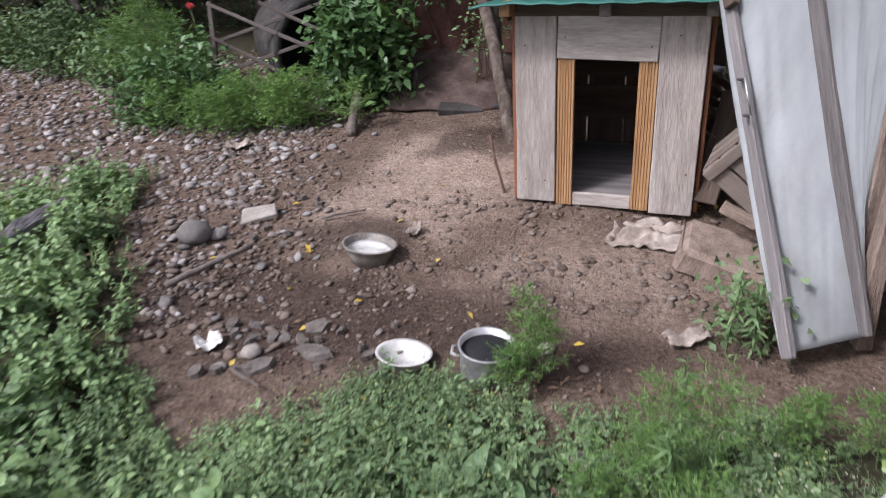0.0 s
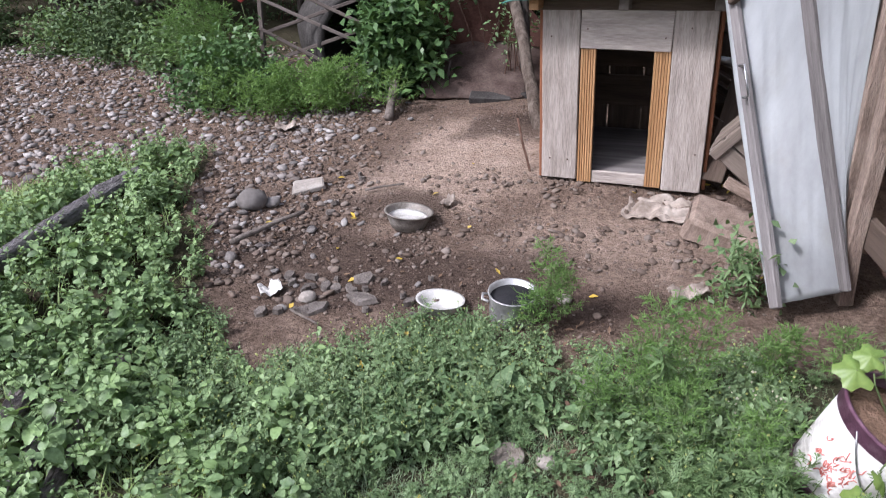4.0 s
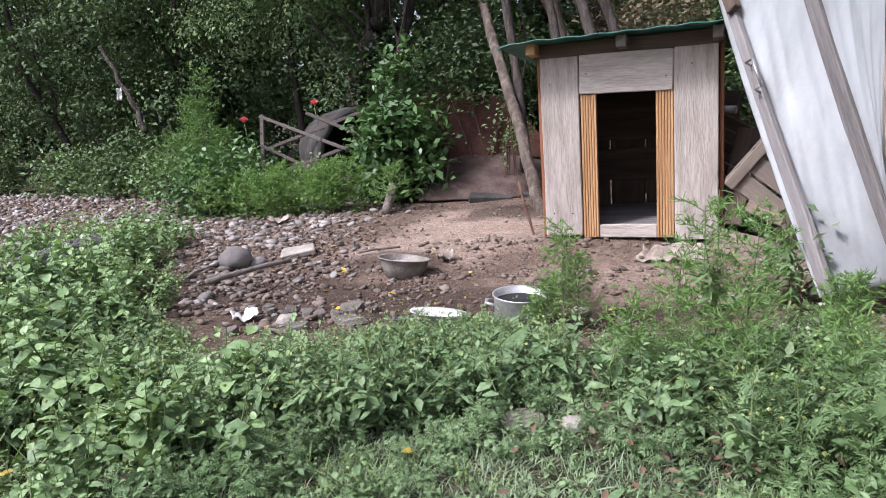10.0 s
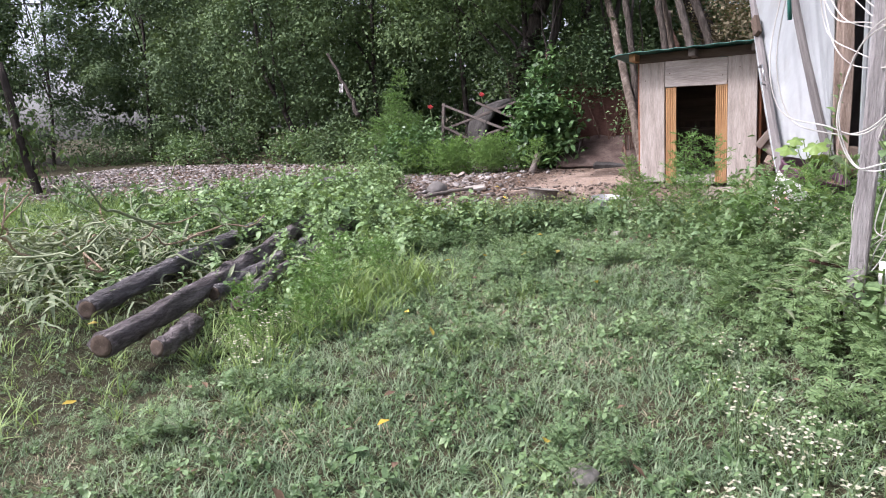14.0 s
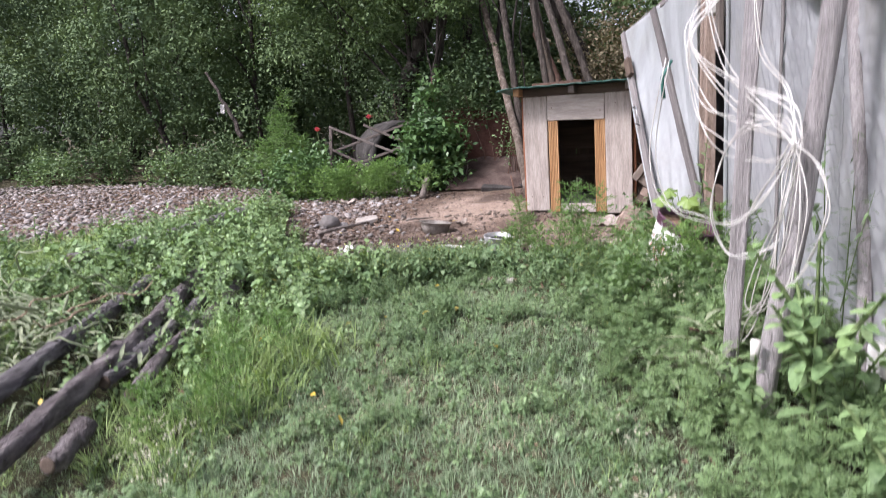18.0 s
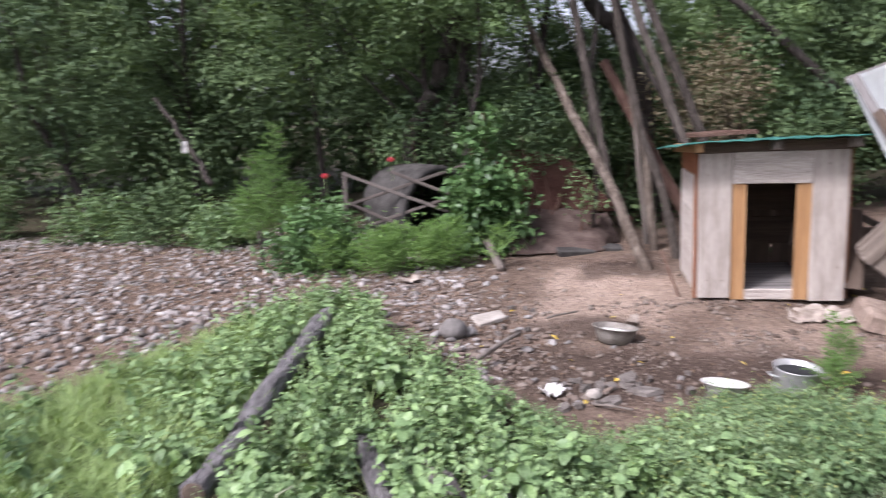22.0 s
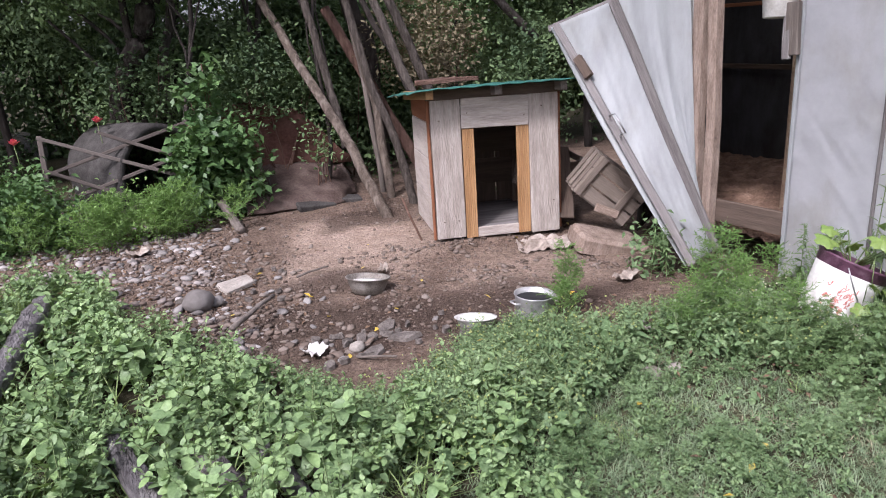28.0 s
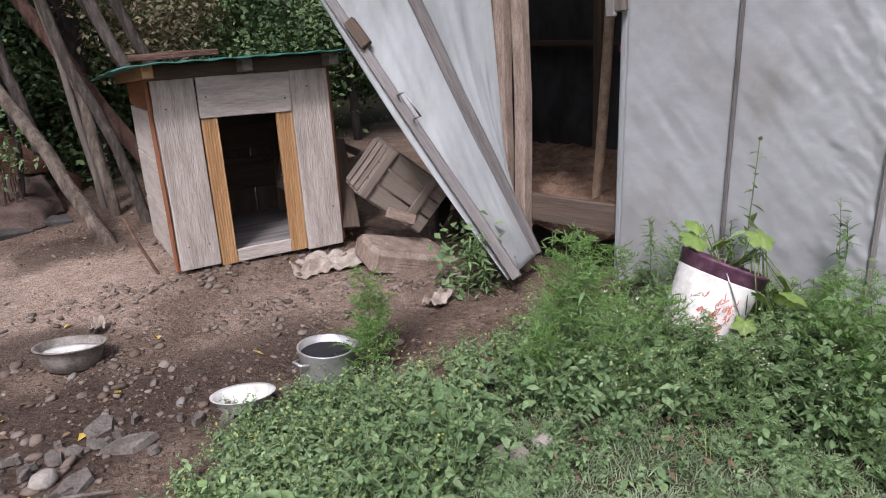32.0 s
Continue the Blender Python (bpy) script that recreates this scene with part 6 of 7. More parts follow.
def bush(name, x, y, h, rx, ry, n, per, size, mat, label, seed, low=0.0, category="bush"):
    r = np.random.default_rng(seed)
    b = thing(name, pose(x, y, ground_z(x, y)), label, category)
    cl = clumps(r, n, 0, 0, low - 0.1, h, rx, ry, 0.2)
    cl[:, 2] = np.maximum(cl[:, 2], 0.03)
    for k in range(6):
        c = cl[r.integers(n)]
        tube("stem", bent((r.normal(0, 0.05), r.normal(0, 0.05), -0.03), Vector(c), 5, 0.04, seed + k), 0.008, 0.003, RED_BARK, b, 5, 0.1)
    pts = np.repeat(cl, per, 0) + r.normal(0, 1, (n * per, 3)) * 0.085
    pts[:, 2] = np.maximum(pts[:, 2], 0.01)
    v, f = leaf_cloud(pts, size, r)
    part("leaves", quads("leaves", v, f, mat, True), None, b)
    return b


for i, (x, y, h, rx) in enumerate(((-11.5, 9.8, 0.9, 1.0), (-8.6, 8.9, 0.6, 0.8), (-6.9, 8.1, 0.8, 0.5), (-5.2, 7.3, 0.5, 0.6), (-4.3, 6.8, 0.75, 0.45), (-3.6, 6.5, 0.5, 0.5), (-0.6, 7.0, 1.3, 0.7), (-2.0, 8.9, 2.0, 1.1), (0.5, 6.4, 1.5, 0.7), (-3.4, 9.2, 1.8, 1.0), (-5.2, 9.9, 1.8, 1.1))):
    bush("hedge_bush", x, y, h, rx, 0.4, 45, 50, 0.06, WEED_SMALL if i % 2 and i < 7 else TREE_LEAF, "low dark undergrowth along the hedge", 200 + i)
bush("bramble", -1.02, 5.4, 0.85, 0.36, 0.3, 70, 50, 0.085, SHRUB_LEAF, "leafy green bush climbing the trellis", 220)
bush("bramble", -1.0, 5.55, 1.35, 0.12, 0.12, 18, 22, 0.08, SHRUB_LEAF, "tall leafy shoot climbing out of the bush", 221, 0.6)
bush("rose_bush", -2.55, 5.7, 0.62, 0.3, 0.25, 34, 30, 0.06, SHRUB_LEAF, "thin rose bush beside the trellis", 222)
bush("weed_clump", -1.75, 5.0, 0.34, 0.62, 0.3, 70, 50, 0.03, FEATHER_LIT, "bright green low weed clump before the trellis", 223, category="weeds")
bush("weed_clump", -2.5, 5.2, 0.5, 0.5, 0.34, 80, 50, 0.055, SHRUB_LEAF, "dark green weeds at the foot of the trellis", 224, category="weeds")
r = np.random.default_rng(61)
for i in range(22):
    x, y = -1.75 + r.normal(0, 0.32), 4.92 + r.normal(0, 0.16)
    t = thing("feathery_weed", on_ground(x, y), "bright green feathery weed before the trellis", "weed", "feathery weeds")
    l, s = feathery(r, r.uniform(0.25, 0.42), 22, 0.16, 1.5)
    part("leaves", quads("leaves", *l, FEATHER_LIT), None, t)
    tagged(part("stem", quads("stem", *s, STEM), None, t), kind="stuff")
for i, (x, y, hgt) in enumerate(((-3.05, 6.15, 1.2), (-2.92, 6.05, 0.95), (-3.2, 6.2, 0.9), (-2.8, 6.1, 0.65), (-3.25, 6.0, 0.6))):
    t = thing("shrub", on_ground(x, y), "light green feathery shrub before the hedge", "shrub", "feathery shrubs")
    l, s = feathery(np.random.default_rng(500 + i), hgt, 50, 0.26, 1.7)
    part("leaves", quads("leaves", *l, FEATHER), None, t)
    tagged(part("stem", quads("stem", *s, STEM), None, t), kind="stuff")
bush("ivy", -1.5, 6.45, 1.5, 0.5, 0.2, 60, 40, 0.055, TREE_LEAF, "dark ivy round the plum trunks", 230, 0.3)
bush("withered_bush", 1.0, 5.3, 1.75, 0.55, 0.4, 80, 40, 0.045, DRY_LEAF, "withered brownish foliage behind the dog house", 226, 0.9)
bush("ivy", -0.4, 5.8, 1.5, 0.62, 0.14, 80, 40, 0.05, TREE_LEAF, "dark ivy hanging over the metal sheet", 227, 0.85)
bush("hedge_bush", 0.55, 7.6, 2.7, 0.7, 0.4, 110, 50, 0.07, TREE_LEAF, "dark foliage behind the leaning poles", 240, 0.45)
# Dark leaves added here for the near-black shade of this gap.
bush("ivy", 1.45, 4.5, 1.5, 0.4, 0.35, 70, 40, 0.05, TREE_LEAF, "dark foliage added to fill the shaded gap by the greenhouse", 231)
bush("nettle", 1.0, 2.35, 0.36, 0.1, 0.09, 14, 18, 0.05, WEED_SMALL, "drooping green weed at the foot of the door", 228, category="weeds")
bush("ivy", -0.12, 5.4, 0.75, 0.14, 0.12, 12, 20, 0.045, WEED_SMALL, "small leafy creeper on the leaning trunk", 229, 0.4)
for x, y, z in ((-1.85, 5.9, 0.87), (-2.47, 5.78, 0.76)):
    f = thing("rose", pose(x, y, z), "deep pink rose in bloom", "flower", "roses")
    r = np.random.default_rng(3)
    ps = [put(leaf(0.055, 0.055, 2, 0.5, -0.3), (0, 0, 0), turn(k * 2.4, -0.3 - 0.08 * k)) for k in range(12)]
    part("petals", quads("petals", *joined(ps), PETAL_PINK), None, f)
    tube("stalk", [(0, 0, 0), (0.02, 0.03, -0.3)], 0.003, 0.003, STEM, f, 5, 0.0)
ob = paper("plastic_scrap", -3.85, 6.2, 0.05, 0.12, 0, "white plastic scrap caught on the dead branch")
ob.matrix_world = pose(-3.83, 6.17, 1.1, 75, 0, 10)

# ---- weeds and grass ----
R = np.random.default_rng(21)
BROAD = [plant_leafy(R, 0.23, 13, 0.062 * k, 0.046 * k, 0.5, 2, 0.0025, 4, 0.35, True) for k in (0.6, 0.7, 0.75, 0.8, 0.85, 0.9, 1.0, 1.1, 0.65)]
SMALL = [plant_leafy(R, 0.18, 10, 0.04, 0.023, 0.65, 3, 0.0018, 2, 0.25, True) for _ in range(8)]
MUG = [plant_cut(R, 0.17, 11, 0.06, 5) for _ in range(8)]
CLOVER = [plant_leafy(R, 0.06, 7, 0.024, 0.018, 0.9, 2, 0.001, 2) for _ in range(5)]


def blade(length, width, droop):
    xs = (0.0, 0.5, 1.0)
    v = [(x * length, s * width * k / 2, -droop * length * x * x) for x, k in zip(xs, (0.8, 1.0, 0.12)) for s in (-1, 1)]
    return np.array(v, np.float32), np.array(((0, 2, 3, 1), (2, 4, 5, 3)), np.int32)


def tuft(r, n, h, w, spread):
    out = []
    for _ in range(n):
        l = h * r.uniform(0.5, 1.2)
        out.append(put(blade(l, w, r.uniform(0.1, 0.7)), (r.normal(0, spread), r.normal(0, spread), 0), turn(r.uniform(0, 6.28), -r.uniform(0.5, 1.35))))
    return joined(out)


TUFTS = [tuft(R, 11, 0.036, 0.003, 0.024) for _ in range(8)]
LONG_TUFTS = [tuft(R, 14, 0.22, 0.007, 0.035) for _ in range(6)]


def weeds(name, kinds, xy, smin, smax, mat, label):
    t = thing(name, Matrix(), label, "weeds", kind="stuff")
    for nm, k, mt in (("leaves", 0, mat), ("stems", 1, STEM)):
        v, f = scattered([q[k] for q in kinds], xy, np.random.default_rng(len(xy)), smin, smax, ground_z)
        tagged(part(nm, quads(nm, v, f, mt), None, t), kind="stuff")
    return t


def stuff(name, templates, xy, smin, smax, mat, label, category="grass"):
    v, f = scattered(templates, xy, np.random.default_rng(len(xy)), smin, smax, ground_z)
    return tagged(part(name, quads(name, v, f, mat), None), label, category, kind="stuff")


LOG_LINES = (((-1.9, 1.4), (-1.46, -0.75), 0), ((-1.55, 1.05), (-1.13, -1.02), 0), ((-2.22, 3.25), (-2.44, 1.2), 0.06), ((-1.075, -0.57), (-1.02, -0.82), 0.0))


def off_logs(x, y):
    """Nought on a lying log, one away from it."""
    near = 9.0
    for (ax, ay), (bx, by), wide in LOG_LINES:
        dx, dy = bx - ax, by - ay
        t = min(1, max(0, ((x - ax) * dx + (y - ay) * dy) / (dx * dx + dy * dy)))
        near = min(near, math.hypot(x - ax - dx * t, y - ay - dy * t) - wide + 0.08 * max(0, noise.noise(Vector((x * 4, y * 4, 2)))))
    return max(step(0.03, 0.08, near), 0.55 * step(0.1, 0.3, noise.noise(Vector((x * 3.3, y * 3.3, 91)))))


left = lambda x, y: step(-0.45, -0.95, x)
broad_spots = spots(R, 2600, -3.2, 0.2, -0.4, 4.1, lambda x, y: (weeds_from(x, y) > 0.02) * left(x + 0.25 * (y - 1.5), y) * step(-3.0, -2.3, x) * (1 - 0.75 * step(0.3, -0.4, y)) * (1 - lawn_part(x, y)) * off_logs(x, y))
weeds("broad_weeds", BROAD, broad_spots, 0.6, 1.25, WEED_BROAD, "dense patch of broad-leaved pale green weeds")
small_spots = spots(R, 2700, -2.4, 1.35, -2.6, 4.0, lambda x, y: (weeds_from(x, y) > 0.0) * (1 - lawn_part(x, y)) * (0.25 + 0.75 * step(0.8, 1.3, y)) * (0.2 if x < -0.9 else 1.0) * (0.6 if x > 0.5 else 1.0) * off_logs(x, y)) + spots(R, 1500, -1.3, 0.9, 1.2, 2.05, lambda x, y: (weeds_from(x, y) > -0.02) * (1 - 0.8 * lawn_part(x, y)) * (0.5 if abs(x) < 0.13 and y > 2.0 else 1.0))
r = np.random.default_rng(44)
small_spots += [(r.uniform(-0.55, 0.12), 1.93 + r.normal(0, 0.05)) for _ in range(70)]
small_spots += [(-0.27 + r.normal(0, 0.09), 2.02 + r.normal(0, 0.035)) for _ in range(26)]
weeds("small_weeds", SMALL, small_spots, 0.45, 1.25, WEED_SMALL, "tangle of small-leaved green weeds")
mug_spots = spots(R, 1250, 0.2, 1.36, -2.4, 1.85, lambda x, y: (weeds_from(x, y) > 0.0) * (1 - lawn_part(x, y)) * step(0.3, 0.7, x) * (1 - 0.78 * step(1.15, 1.4, y)))
weeds("mugwort_weeds", MUG, mug_spots, 0.45, 1.2, MUGWORT, "cut-leaved green weeds along the greenhouse")
weeds("meadow_weeds", SMALL, spots(R, 700, -6.5, -2.2, -1.2, 2.7, lambda x, y: (weeds_from(x, y) > 0.05) * off_logs(x, y) * (0.35 + 0.65 * step(-0.2, 0.3, noise.noise(Vector((x * 1.3, y * 1.3, 17)))))), 0.8, 1.9, MUGWORT, "green weeds mixed into the tall grass")
stuff("lawn_grass", TUFTS, spots(R, 36000, -2.4, 1.4, -3.3, 1.7, lambda x, y: 0.45 + 0.55 * lawn_part(x, y)), 0.5, 1.2, GRASS, "short trodden grey-green grass")
stuff("dead_grass", TUFTS, spots(R, 8500, -2.0, 1.4, -3.3, 1.8, lambda x, y: (0.2 + 0.8 * lawn_part(x, y)) * step(-0.15, 0.35, noise.noise(Vector((x * 2.3, y * 2.3, 31))))), 0.4, 0.95, THATCH, "brown dead grass between the green")
stuff("long_grass", LONG_TUFTS, spots(R, 7600, -6.5, -0.9, -2.6, 3.6, lambda x, y: (weeds_from(x, y) > 0.1) * (1.0 if x < -2.3 else 0.5 if y < 0.6 else 0.18) * (1 - lawn_part(x, y)) * off_logs(x, y)), 0.35, 0.95, TALL_GRASS, "tall light green grass")
weeds("clover", CLOVER, spots(R, 4200, -1.6, 1.2, -3.0, 1.8, lambda x, y: 0.3 + 0.7 * lawn_part(x, y)), 0.45, 1.1, WEED_SMALL, "small low leaves in the lawn")
stuff("lush_grass", LONG_TUFTS, spots(R, 800, -4.3, -2.25, 1.3, 3.5, lambda x, y: (weeds_from(x, y) > 0.05) * off_logs(x, y)) + spots(R, 300, -1.25, -0.45, -0.75, 0.4, lambda x, y: off_logs(x, y) * (1 - step(-0.75, -0.4, x + 0.15 * (0.2 - y)))), 0.35, 0.95, TALL_GRASS, "lush long drooping grass")
stuff("rough_grass", LONG_TUFTS, spots(R, 3400, -9.0, 1.25, -7.0, -2.3, lambda x, y: 1.0 if x < -2.4 else step(-2.6, -3.6, y)), 0.4, 1.0, TALL_GRASS, "rough uncut grass behind the lawn")
stuff("gravel_weeds", LONG_TUFTS[:3], spots(R, 620, -7, -1.4, 2.8, 6.6, lambda x, y: (weeds_from(x, y) < 0) * (0.2 + 0.8 * step(0.1, 0.4, noise.noise(Vector((x * 1.1, y * 1.1, 81)))))), 0.12, 0.4, TALL_GRASS, "stray grass tufts in the gravel")


def buds(name, xy, size, mat, label, seed):
    r = np.random.default_rng(seed)
    base = np.array(((1, 0, 0), (0, 0, 1), (-1, 0, 0), (0, 0, -1), (0, 1, 0), (0, 0, 1), (0, -1, 0), (0, 0, -1)), np.float32)
    face = np.array(((0, 1, 2, 3), (4, 5, 6, 7)), np.int32)
    ps = [(base @ turn(r.uniform(0, 3), r.normal(0, 0.5)).T * size * r.uniform(0.6, 1.3) + np.array((x, y, ground_z(x, y) + r.uniform(0.09, 0.2)), np.float32), face) for x, y in xy]
    tagged(part(name, quads(name, *joined(ps), mat, True), None), label, "flowers", kind="stuff")


buds("white_buds", spots(R, 900, 0.35, 1.36, 0.1, 1.8, lambda x, y: (1 - lawn_part(x, y)) * step(-0.1, 0.3, noise.noise(Vector((x * 3, y * 3, 44))))), 0.0042, PETAL_WHITE, "tiny white flower heads on the weeds", 71)
buds("yellow_buds", spots(R, 1300, -1.1, 0.9, 0.9, 2.0, lambda x, y: (weeds_from(x, y) > 0.05) * (1 - lawn_part(x, y))), 0.0045, FEATHER_TIP, "tiny yellow-green flower heads on the weeds", 72)
stuff("lawn_tufts", LONG_TUFTS, spots(R, 1500, -1.5, 1.2, -2.6, 1.3, lambda x, y: lawn_part(x, y) * step(0.05, 0.45, noise.noise(Vector((x * 2.6, y * 2.6, 51)))) + 0.25 * (1 - lawn_part(x, y))), 0.15, 0.42, TALL_GRASS, "longer grass tufts in the lawn")
weeds("lawn_weeds", SMALL + MUG, spots(R, 900, -1.2, 1.0, -2.2, 1.3, lambda x, y: lawn_part(x, y) * step(0.0, 0.4, noise.noise(Vector((x * 1.9, y * 1.9, 63))))) + spots(R, 620, -0.8, 0.5, 0.55, 1.5, lambda x, y: step(-0.35, 0.25, noise.noise(Vector((x * 2.6, y * 2.6, 71))) + 0.5 * (y - 1.0))), 0.3, 0.7, WEED_SMALL, "low weeds growing through the lawn")
PLANTAIN = [plant_leafy(R, 0.018, 8, 0.045, 0.022, 0.9, 0, 0.002, 4, 0.8, True) for _ in range(4)]
weeds("plantain", PLANTAIN, spots(R, 46, -1.1, 0.9, -2.0, 1.2, lambda x, y: lawn_part(x, y)), 0.5, 1.1, WEED_SMALL, "low plantain rosettes in the lawn")
for x, y, h, n, reach in ((0.46, 1.38, 0.5, 40, 0.16), (0.56, 1.46, 0.46, 38, 0.15), (0.38, 1.44, 0.36, 28, 0.13), (0.52, 1.28, 0.32, 26, 0.12), (0.3, 1.42, 0.26, 20, 0.1), (0.15, 2.02, 0.36, 34, 0.12), (-0.78, -0.3, 0.24, 24, 0.12), (-0.7, -0.42, 0.2, 22, 0.11), (-0.85, 0.0, 0.26, 26, 0.13), (-0.72, 0.2, 0.2, 22, 0.11), (-0.9, -0.5, 0.22, 22, 0.11), (0.2, 2.1, 0.26, 26, 0.1), (0.95, 1.72, 0.2, 22, 0.09), (0.84, 1.6, 0.2, 24, 0.1), (1.1, 1.6, 0.22, 26, 0.1), (0.8, 0.72, 0.28, 32, 0.13), (0.92, 0.62, 0.32, 32, 0.13), (0.7, 0.6, 0.24, 28, 0.12), (1.0, 0.8, 0.3, 30, 0.12), (1.05, 0.35, 0.3, 30, 0.13), (1.2, 1.42, 0.3, 30, 0.12), (0.08, 2.0, 0.2, 22, 0.09), (0.75, 1.2, 0.24, 26, 0.12)):
    r = np.random.default_rng(int(abs(x) * 1000))
    t = thing("feathery_weed", on_ground(x, y), "tall feathery light green weed", "weed", "feathery weeds")
    l, s = feathery(r, h, n, reach)
    part("leaves", quads("leaves", *l, FEATHER), None, t)
    tagged(part("stem", quads("stem", *s, STEM), None, t), kind="stuff")


def big_plant(name, x, y, h, n, ll, lw, label, seed, mat=WEED_BROAD, spread=0.25, branches=1, rows=5, top=0.4, stem_w=0.007):
    r = np.random.default_rng(seed)
    t = thing(name, on_ground(x, y), label, "plant")
    l, s = plant_leafy(r, h, n, ll, lw, spread, branches, stem_w, rows, top, name == "amaranth")
    part("leaves", quads("leaves", *l, mat), None, t)
    part("stem", quads("stem", *s, STEM), None, t)


big_plant("amaranth", 1.08, -0.52, 0.62, 30, 0.075, 0.046, "tall pigweed with a pale stem and large green leaves", 300, WEED_BROAD, 0.3, 4, 5, 0.35, 0.011)
big_plant("amaranth", 1.22, -0.4, 0.42, 20, 0.07, 0.043, "pigweed with large green leaves", 301, WEED_BROAD, 0.3, 3)
big_plant("amaranth", 0.95, -0.44, 0.28, 15, 0.06, 0.038, "pigweed with large green leaves", 302, WEED_BROAD, 0.4, 2)
big_plant("amaranth", 1.16, -0.92, 0.5, 24, 0.07, 0.043, "tall pigweed with large green leaves", 303, WEED_BROAD, 0.3, 3, 5, 0.35, 0.009)
big_plant("amaranth", 1.28, -0.66, 0.4, 19, 0.07, 0.043, "pigweed with large green leaves", 308, WEED_BROAD, 0.3, 2)
bush("weed_clump", 0.76, 0.6, 0.36, 0.16, 0.12, 40, 30, 0.032, MUGWORT, "tall green weeds before the planted bucket", 232, category="weeds")
big_plant("dock", -0.06, 1.5, 0.1, 12, 0.13, 0.06, "dock plant with long broad leaves", 305, WEED_SMALL, 0.9, 0, 5, 0.9)
big_plant("dock", 0.1, 1.5, 0.1, 9, 0.12, 0.055, "dock plant with long broad leaves", 306, WEED_SMALL, 0.9, 0, 5, 0.9)
for i, (x, y, h) in enumerate(((0.495, 1.41, 0.54), (0.52, 1.5, 0.5), (0.87, 2.24, 0.36), (0.95, 2.2, 0.3), (1.28, 0.0, 0.9), (1.3, -0.08, 0.8), (1.3, 0.85, 0.5), (1.28, 1.25, 0.36), (1.15, 1.5, 0.34))):
    big_plant("willowherb", x, y, h, 44, 0.06, 0.014, "slender upright weed with narrow leaves", 310 + i, MUGWORT, 0.3, 1, 3, 0.5, 0.0028)


def flower_cluster(x, y, n, spread, h, label, seed):
    r = np.random.default_rng(seed)
    t = thing("white_flowers", on_ground(x, y), label, "flowers", "white flowering weeds")
    ps, st = [], []
    for _ in range(n):
        px, py, pz = r.normal(0, spread), r.normal(0, spread), h * r.uniform(0.6, 1.1)
        st.append(blade_stem([(px * 0.5, py * 0.5, 0), (px, py, pz)], 0.0016))
        for k in range(5):
            ps.append(put(leaf(0.009, 0.008, 2, 0.3, 0.2, 0.0), (px + r.normal(0, 0.012), py + r.normal(0, 0.012), pz + r.normal(0, 0.006)), turn(r.uniform(0, 6.28), -r.uniform(0.0, 0.6))))
    tagged(part("blossom", quads("blossom", *joined(ps), PETAL_WHITE), None, t), kind="stuff")
    tagged(part("flower_stem", quads("flower_stem", *joined(st), STEM), None, t), kind="stuff")


for i, (x, y, n, s, h) in enumerate(((-0.71, -0.78, 30, 0.045, 0.2), (-0.64, -0.84, 18, 0.05, 0.14), (0.585, -0.6, 10, 0.05, 0.14), (0.71, -1.03, 34, 0.06, 0.13), (0.8, -1.24, 36, 0.06, 0.12), (0.97, -1.2, 18, 0.05, 0.16), (0.59, -0.93, 14, 0.06, 0.16), (0.85, 0.3, 16, 0.05, 0.2), (0.6, -1.3, 16, 0.06, 0.12), (0.72, 0.75, 14, 0.08, 0.2))):
    flower_cluster(x, y, int(n * 0.65), s, h, "cluster of tiny white weed flowers", 330 + i)


def fallen_leaves(name, n, size, mat, label, seed, box_xy):
    r = np.random.default_rng(seed)
    xy = spots(r, n, *box_xy, lambda x, y: 1.0)
    v, f = [], []
    for i, (x, y) in enumerate(xy):
        a, b = put(leaf(size * r.uniform(0.7, 1.3), size * 0.6, 2, 0.4, r.uniform(-0.3, 0.3)), (x, y, ground_z(x, y) + (0.05 if weeds_from(x, y) > 0 else 0.012)), turn(r.uniform(0, 6.28), r.normal(0, 0.25), r.normal(0, 0.3)))
        v.append(a)
        f.append(b)
    tagged(part(name, quads(name, *joined(list(zip(v, f))), mat), None), label, "fallen leaves", kind="stuff")


fallen_leaves("yellow_leaves", 60, 0.04, YELLOW_LEAF, "scattered yellow fallen leaves", 340, (-2.0, 1.3, -1.5, 3.8))
fallen_leaves("brown_leaves", 420, 0.03, BROWN_LEAF, "dry brown fallen leaves on the earth", 341, (-5.5, 1.3, -2.0, 6.2))
fallen_leaves("lawn_litter", 170, 0.026, BROWN_LEAF, "brown leaf litter between the sparse weeds", 344, (0.0, 0.75, 0.8, 2.15))
fallen_leaves("gravel_litter", 2600, 0.034, BROWN_LEAF, "brown leaf litter between the stones", 343, (-6.5, -0.9, 2.6, 6.2))
fallen_leaves("gravel_leaves", 1300, 0.04, BROWN_LEAF, "dry brown leaves on the gravel", 342, (-7.5, -2.0, 4.6, 7.4))
for i, (a, b) in enumerate((((0.78, -0.05, 0.05), (1.2, -0.2, 0.1)), ((0.8, 0.1, 0.08), (1.15, -0.1, 0.03)), ((0.85, 0.0, 0.14), (1.25, 0.1, 0.05)))):
    tagged(tube("dry_stalk", bent(a, b, 6, 0.03, i), 0.006, 0.004, RED_BARK, None, 6, 0.1), "dry brown stalk among the weeds", "stalk")


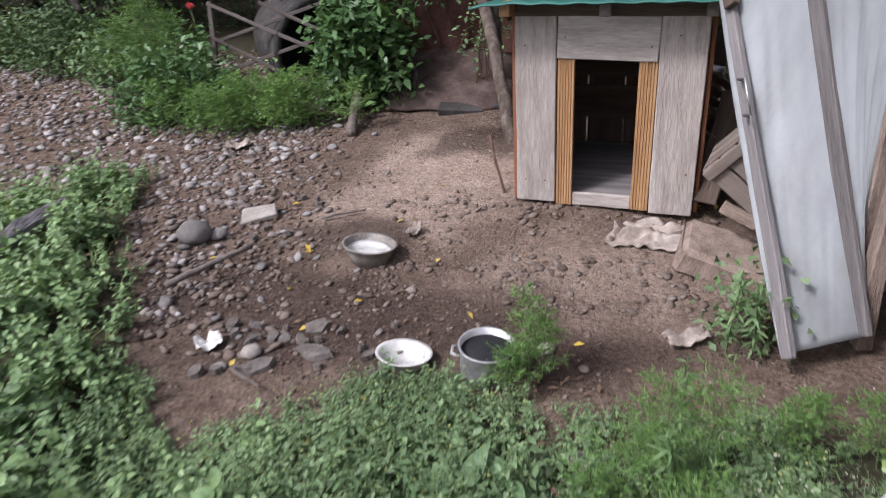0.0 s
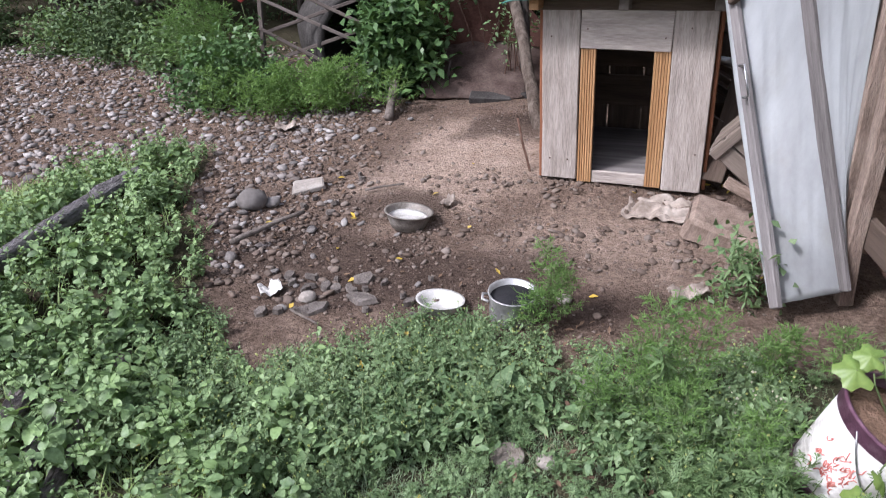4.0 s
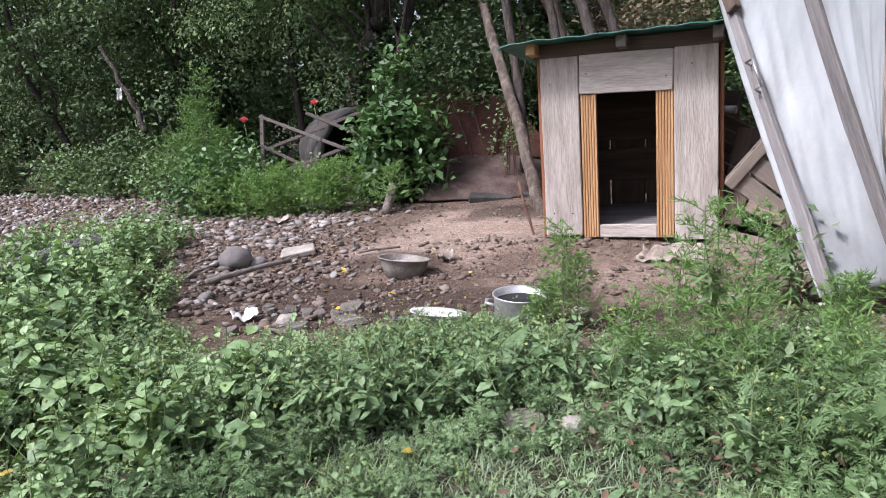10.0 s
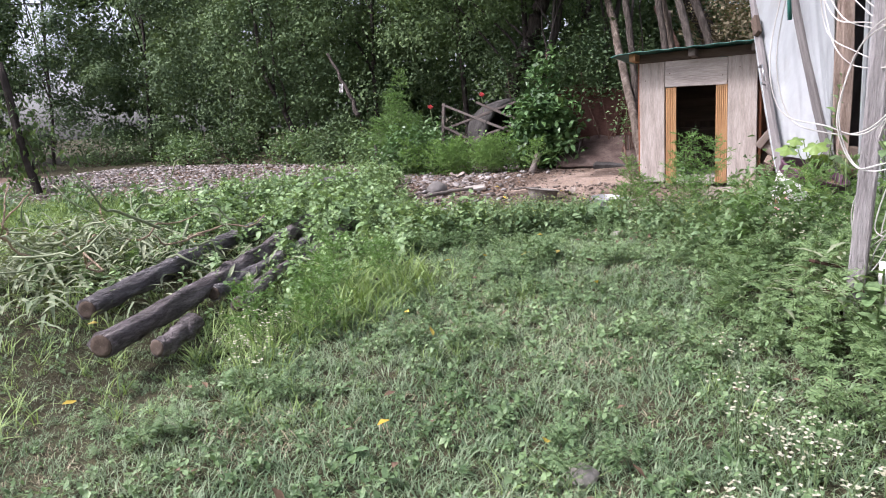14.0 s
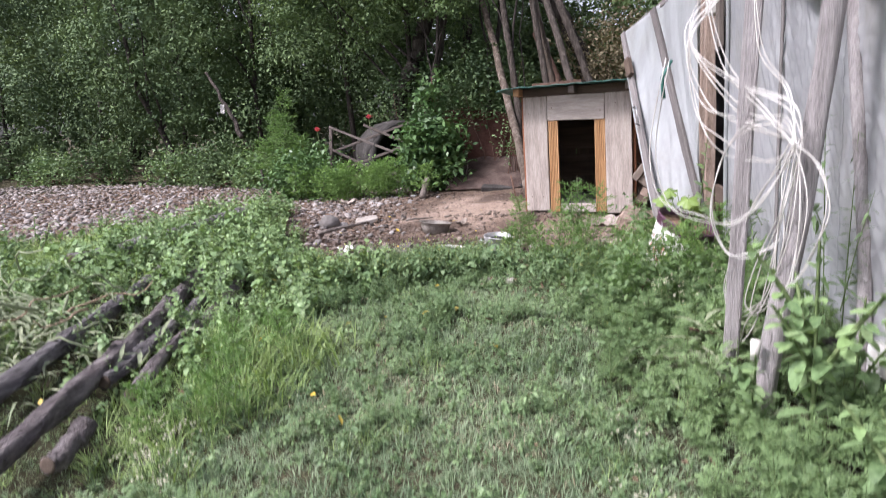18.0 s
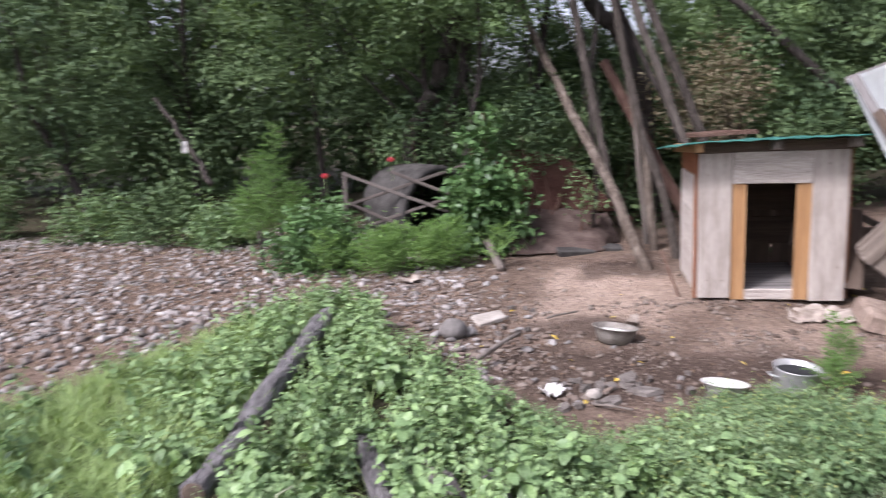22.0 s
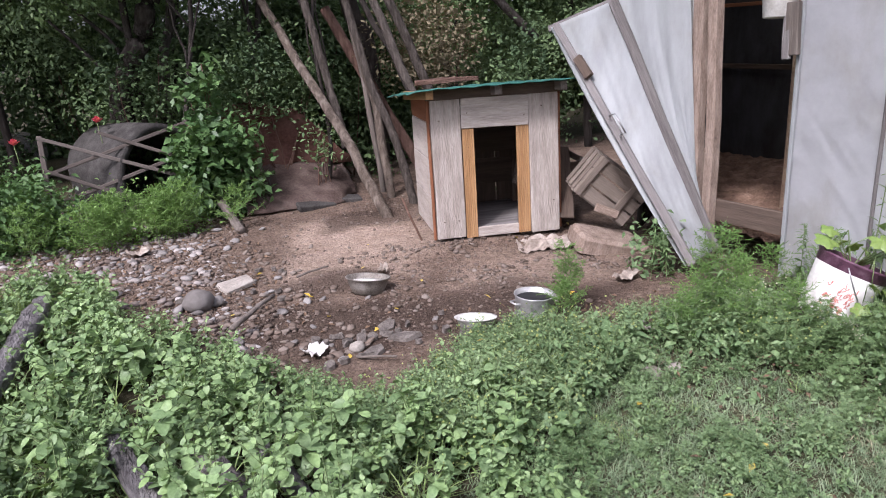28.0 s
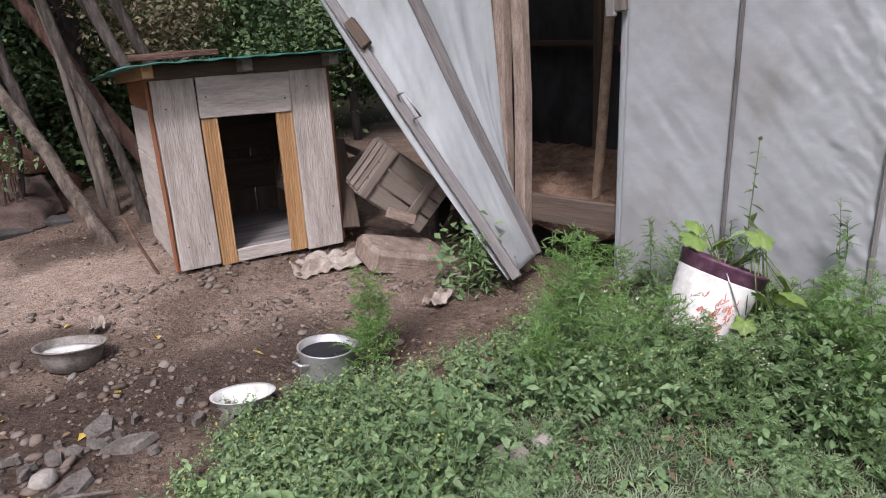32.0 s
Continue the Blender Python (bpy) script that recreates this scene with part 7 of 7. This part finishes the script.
def straw_heap(name, x, y, n, rx, ry, h, label, seed):
    r = np.random.default_rng(seed)
    ps = []
    for _ in range(n):
        k = r.normal(0, 1, 2)
        p = (x + k[0] * rx, y + k[1] * ry, ground_z(x, y) + 0.02 + h * math.exp(-(k @ k) / 2) * r.random())
        ps.append(put(leaf(r.uniform(0.05, 0.13), r.uniform(0.008, 0.022), 3, 0.5, r.uniform(0.2, 1.1)), p, turn(r.uniform(0, 6.28), -r.uniform(-0.2, 0.8))))
    tagged(part(name, quads(name, *joined(ps), STRAW), None), label, "straw", kind="stuff")


straw_heap("pulled_weeds", -2.1, -0.05, 1700, 0.32, 0.34, 0.26, "heap of pulled withered weeds beside the logs", 350)
straw_heap("dry_brush", 0.95, 0.0, 200, 0.12, 0.1, 0.16, "dry brown brush under the cable", 351)

# ---- gravel ----
def pebble_arrays(seed, fine=True):
    bm = bmesh.new()
    bmesh.ops.create_cube(bm, size=1.0)
    if fine:
        bmesh.ops.subdivide_edges(bm, edges=bm.edges[:], cuts=1, use_grid_fill=True)
    v = []
    for p in bm.verts:
        q = p.co.normalized() * (0.5 + 0.24 * noise.noise(p.co * 2.3 + Vector((seed * 5.1, seed, 0))))
        v.append((q.x * 1.3, q.y * 0.95, q.z * 0.52))
    f = [[w.index for w in fc.verts] for fc in bm.faces]
    bm.free()
    return np.array(v, np.float32), np.array(f, np.int32)


PEB = [pebble_arrays(i) for i in range(8)]
CRUMB = [pebble_arrays(i, False) for i in range(8)]


def gravel_part(x, y):
    if weeds_from(x, y) > -0.02:
        return 0.0
    g = 1 - step(-1.25, -0.55, x + 0.12 * (y - 3.5) + 0.25 * noise.noise(Vector((x * 1.5, y * 1.5, 3))))
    return g * (1 - step(6.6, 7.6, y - 0.25 * max(0, -4 - x)))


def pebbles(name, n, area, keep, smin, smax, label, seed, power=2.0, mat=PEBBLES):
    r = np.random.default_rng(seed)
    v, f, k = [], [], 0
    for x, y in spots(r, n, *area, keep):
        a, b = (CRUMB if mat is CRUMBS or r.random() < 0.5 or x < -2.6 or y > 5 else PEB)[r.integers(8)]
        s = (smin + (smax - smin) * r.random() ** power) * (1.25 if x < -2.6 else 1.0)
        m = turn(r.uniform(0, 6.28), r.normal(0, 0.25), r.normal(0, 0.25)) * s
        v.append(a @ m.T + np.array((x, y, ground_z(x, y) + s * 0.12), np.float32))
        f.append(b + k)
        k += len(a)
    tagged(part(name, quads(name, np.concatenate(v), np.concatenate(f), mat, mat is not PEBBLES), None), label, "gravel", kind="stuff")


pebbles("gravel", 26000, (-9.5, -0.8, 2.4, 8.8), lambda x, y: (x < -1.25 + 0.3 * noise.noise(Vector((x * 4, y * 4, 9)))) * gravel_part(x, y) * (0.75 + 0.5 * noise.noise(Vector((x, y, 3)))), 0.012, 0.068, "grey river gravel with rounded stones", 400, 2.4)
pebbles("fine_gravel", 2000, (-2.6, 0.9, 2.0, 5.4), lambda x, y: (weeds_from(x, y) < 0) * (0.25 + 0.75 * noise.noise(Vector((x * 2.2, y * 2.2, 6)))), 0.008, 0.04, "small stones and crumbs on bare earth", 401, 3.0, EARTH_STONES)
pebbles("stony_earth", 7000, (-2.3, 0.0, 2.2, 5.2), lambda x, y: gravel_part(x, y) * (0.6 + 0.6 * noise.noise(Vector((x * 2, y * 2, 5)))), 0.01, 0.052, "earthy stones where the gravel ends", 404, 2.4, EARTH_STONES)
pebbles("earth_crumbs", 24000, (-2.4, 1.1, 1.9, 5.6), lambda x, y: (weeds_from(x, y) < 0.05) * (0.35 + 0.65 * noise.noise(Vector((x * 1.6, y * 1.6, 2)))) * (1 - 0.95 * dry_at(x, y)), 0.005, 0.03, "crumbs of dry brown earth", 403, 3.5, CRUMBS)
pebbles("rubble", 1700, (-0.6, 1.1, 2.5, 3.6), lambda x, y: 0.35 + 0.9 * noise.noise(Vector((x * 3, y * 3, 12))), 0.008, 0.05, "rubble heaped under the dog house front", 402, 3.0, EARTH_STONES)
river = tagged(new("river_stones"), "rounded grey river stones lying on the gravel", "stones", kind="structure")
SHARED = [quads("stone", a, b, STONE) for a, b in PEB]
r = np.random.default_rng(77)
count = 0
for x, y in spots(r, 4000, -4.6, -0.2, 2.1, 5.4, lambda x, y: 0.16 * gravel_part(x, y) + (weeds_from(x, y) < 0) * 0.005):
    if count >= 300:
        break
    s = 0.026 + 0.045 * r.random() ** 2
    ob = new("stone", SHARED[r.integers(8)])
    ob.parent = river
    ob.matrix_world = pose(x, y, ground_z(x, y) + s * 0.16, r.normal(0, 12), r.normal(0, 12), r.uniform(0, 360)) @ Matrix.Diagonal((s, s, s, 1))
    count += 1
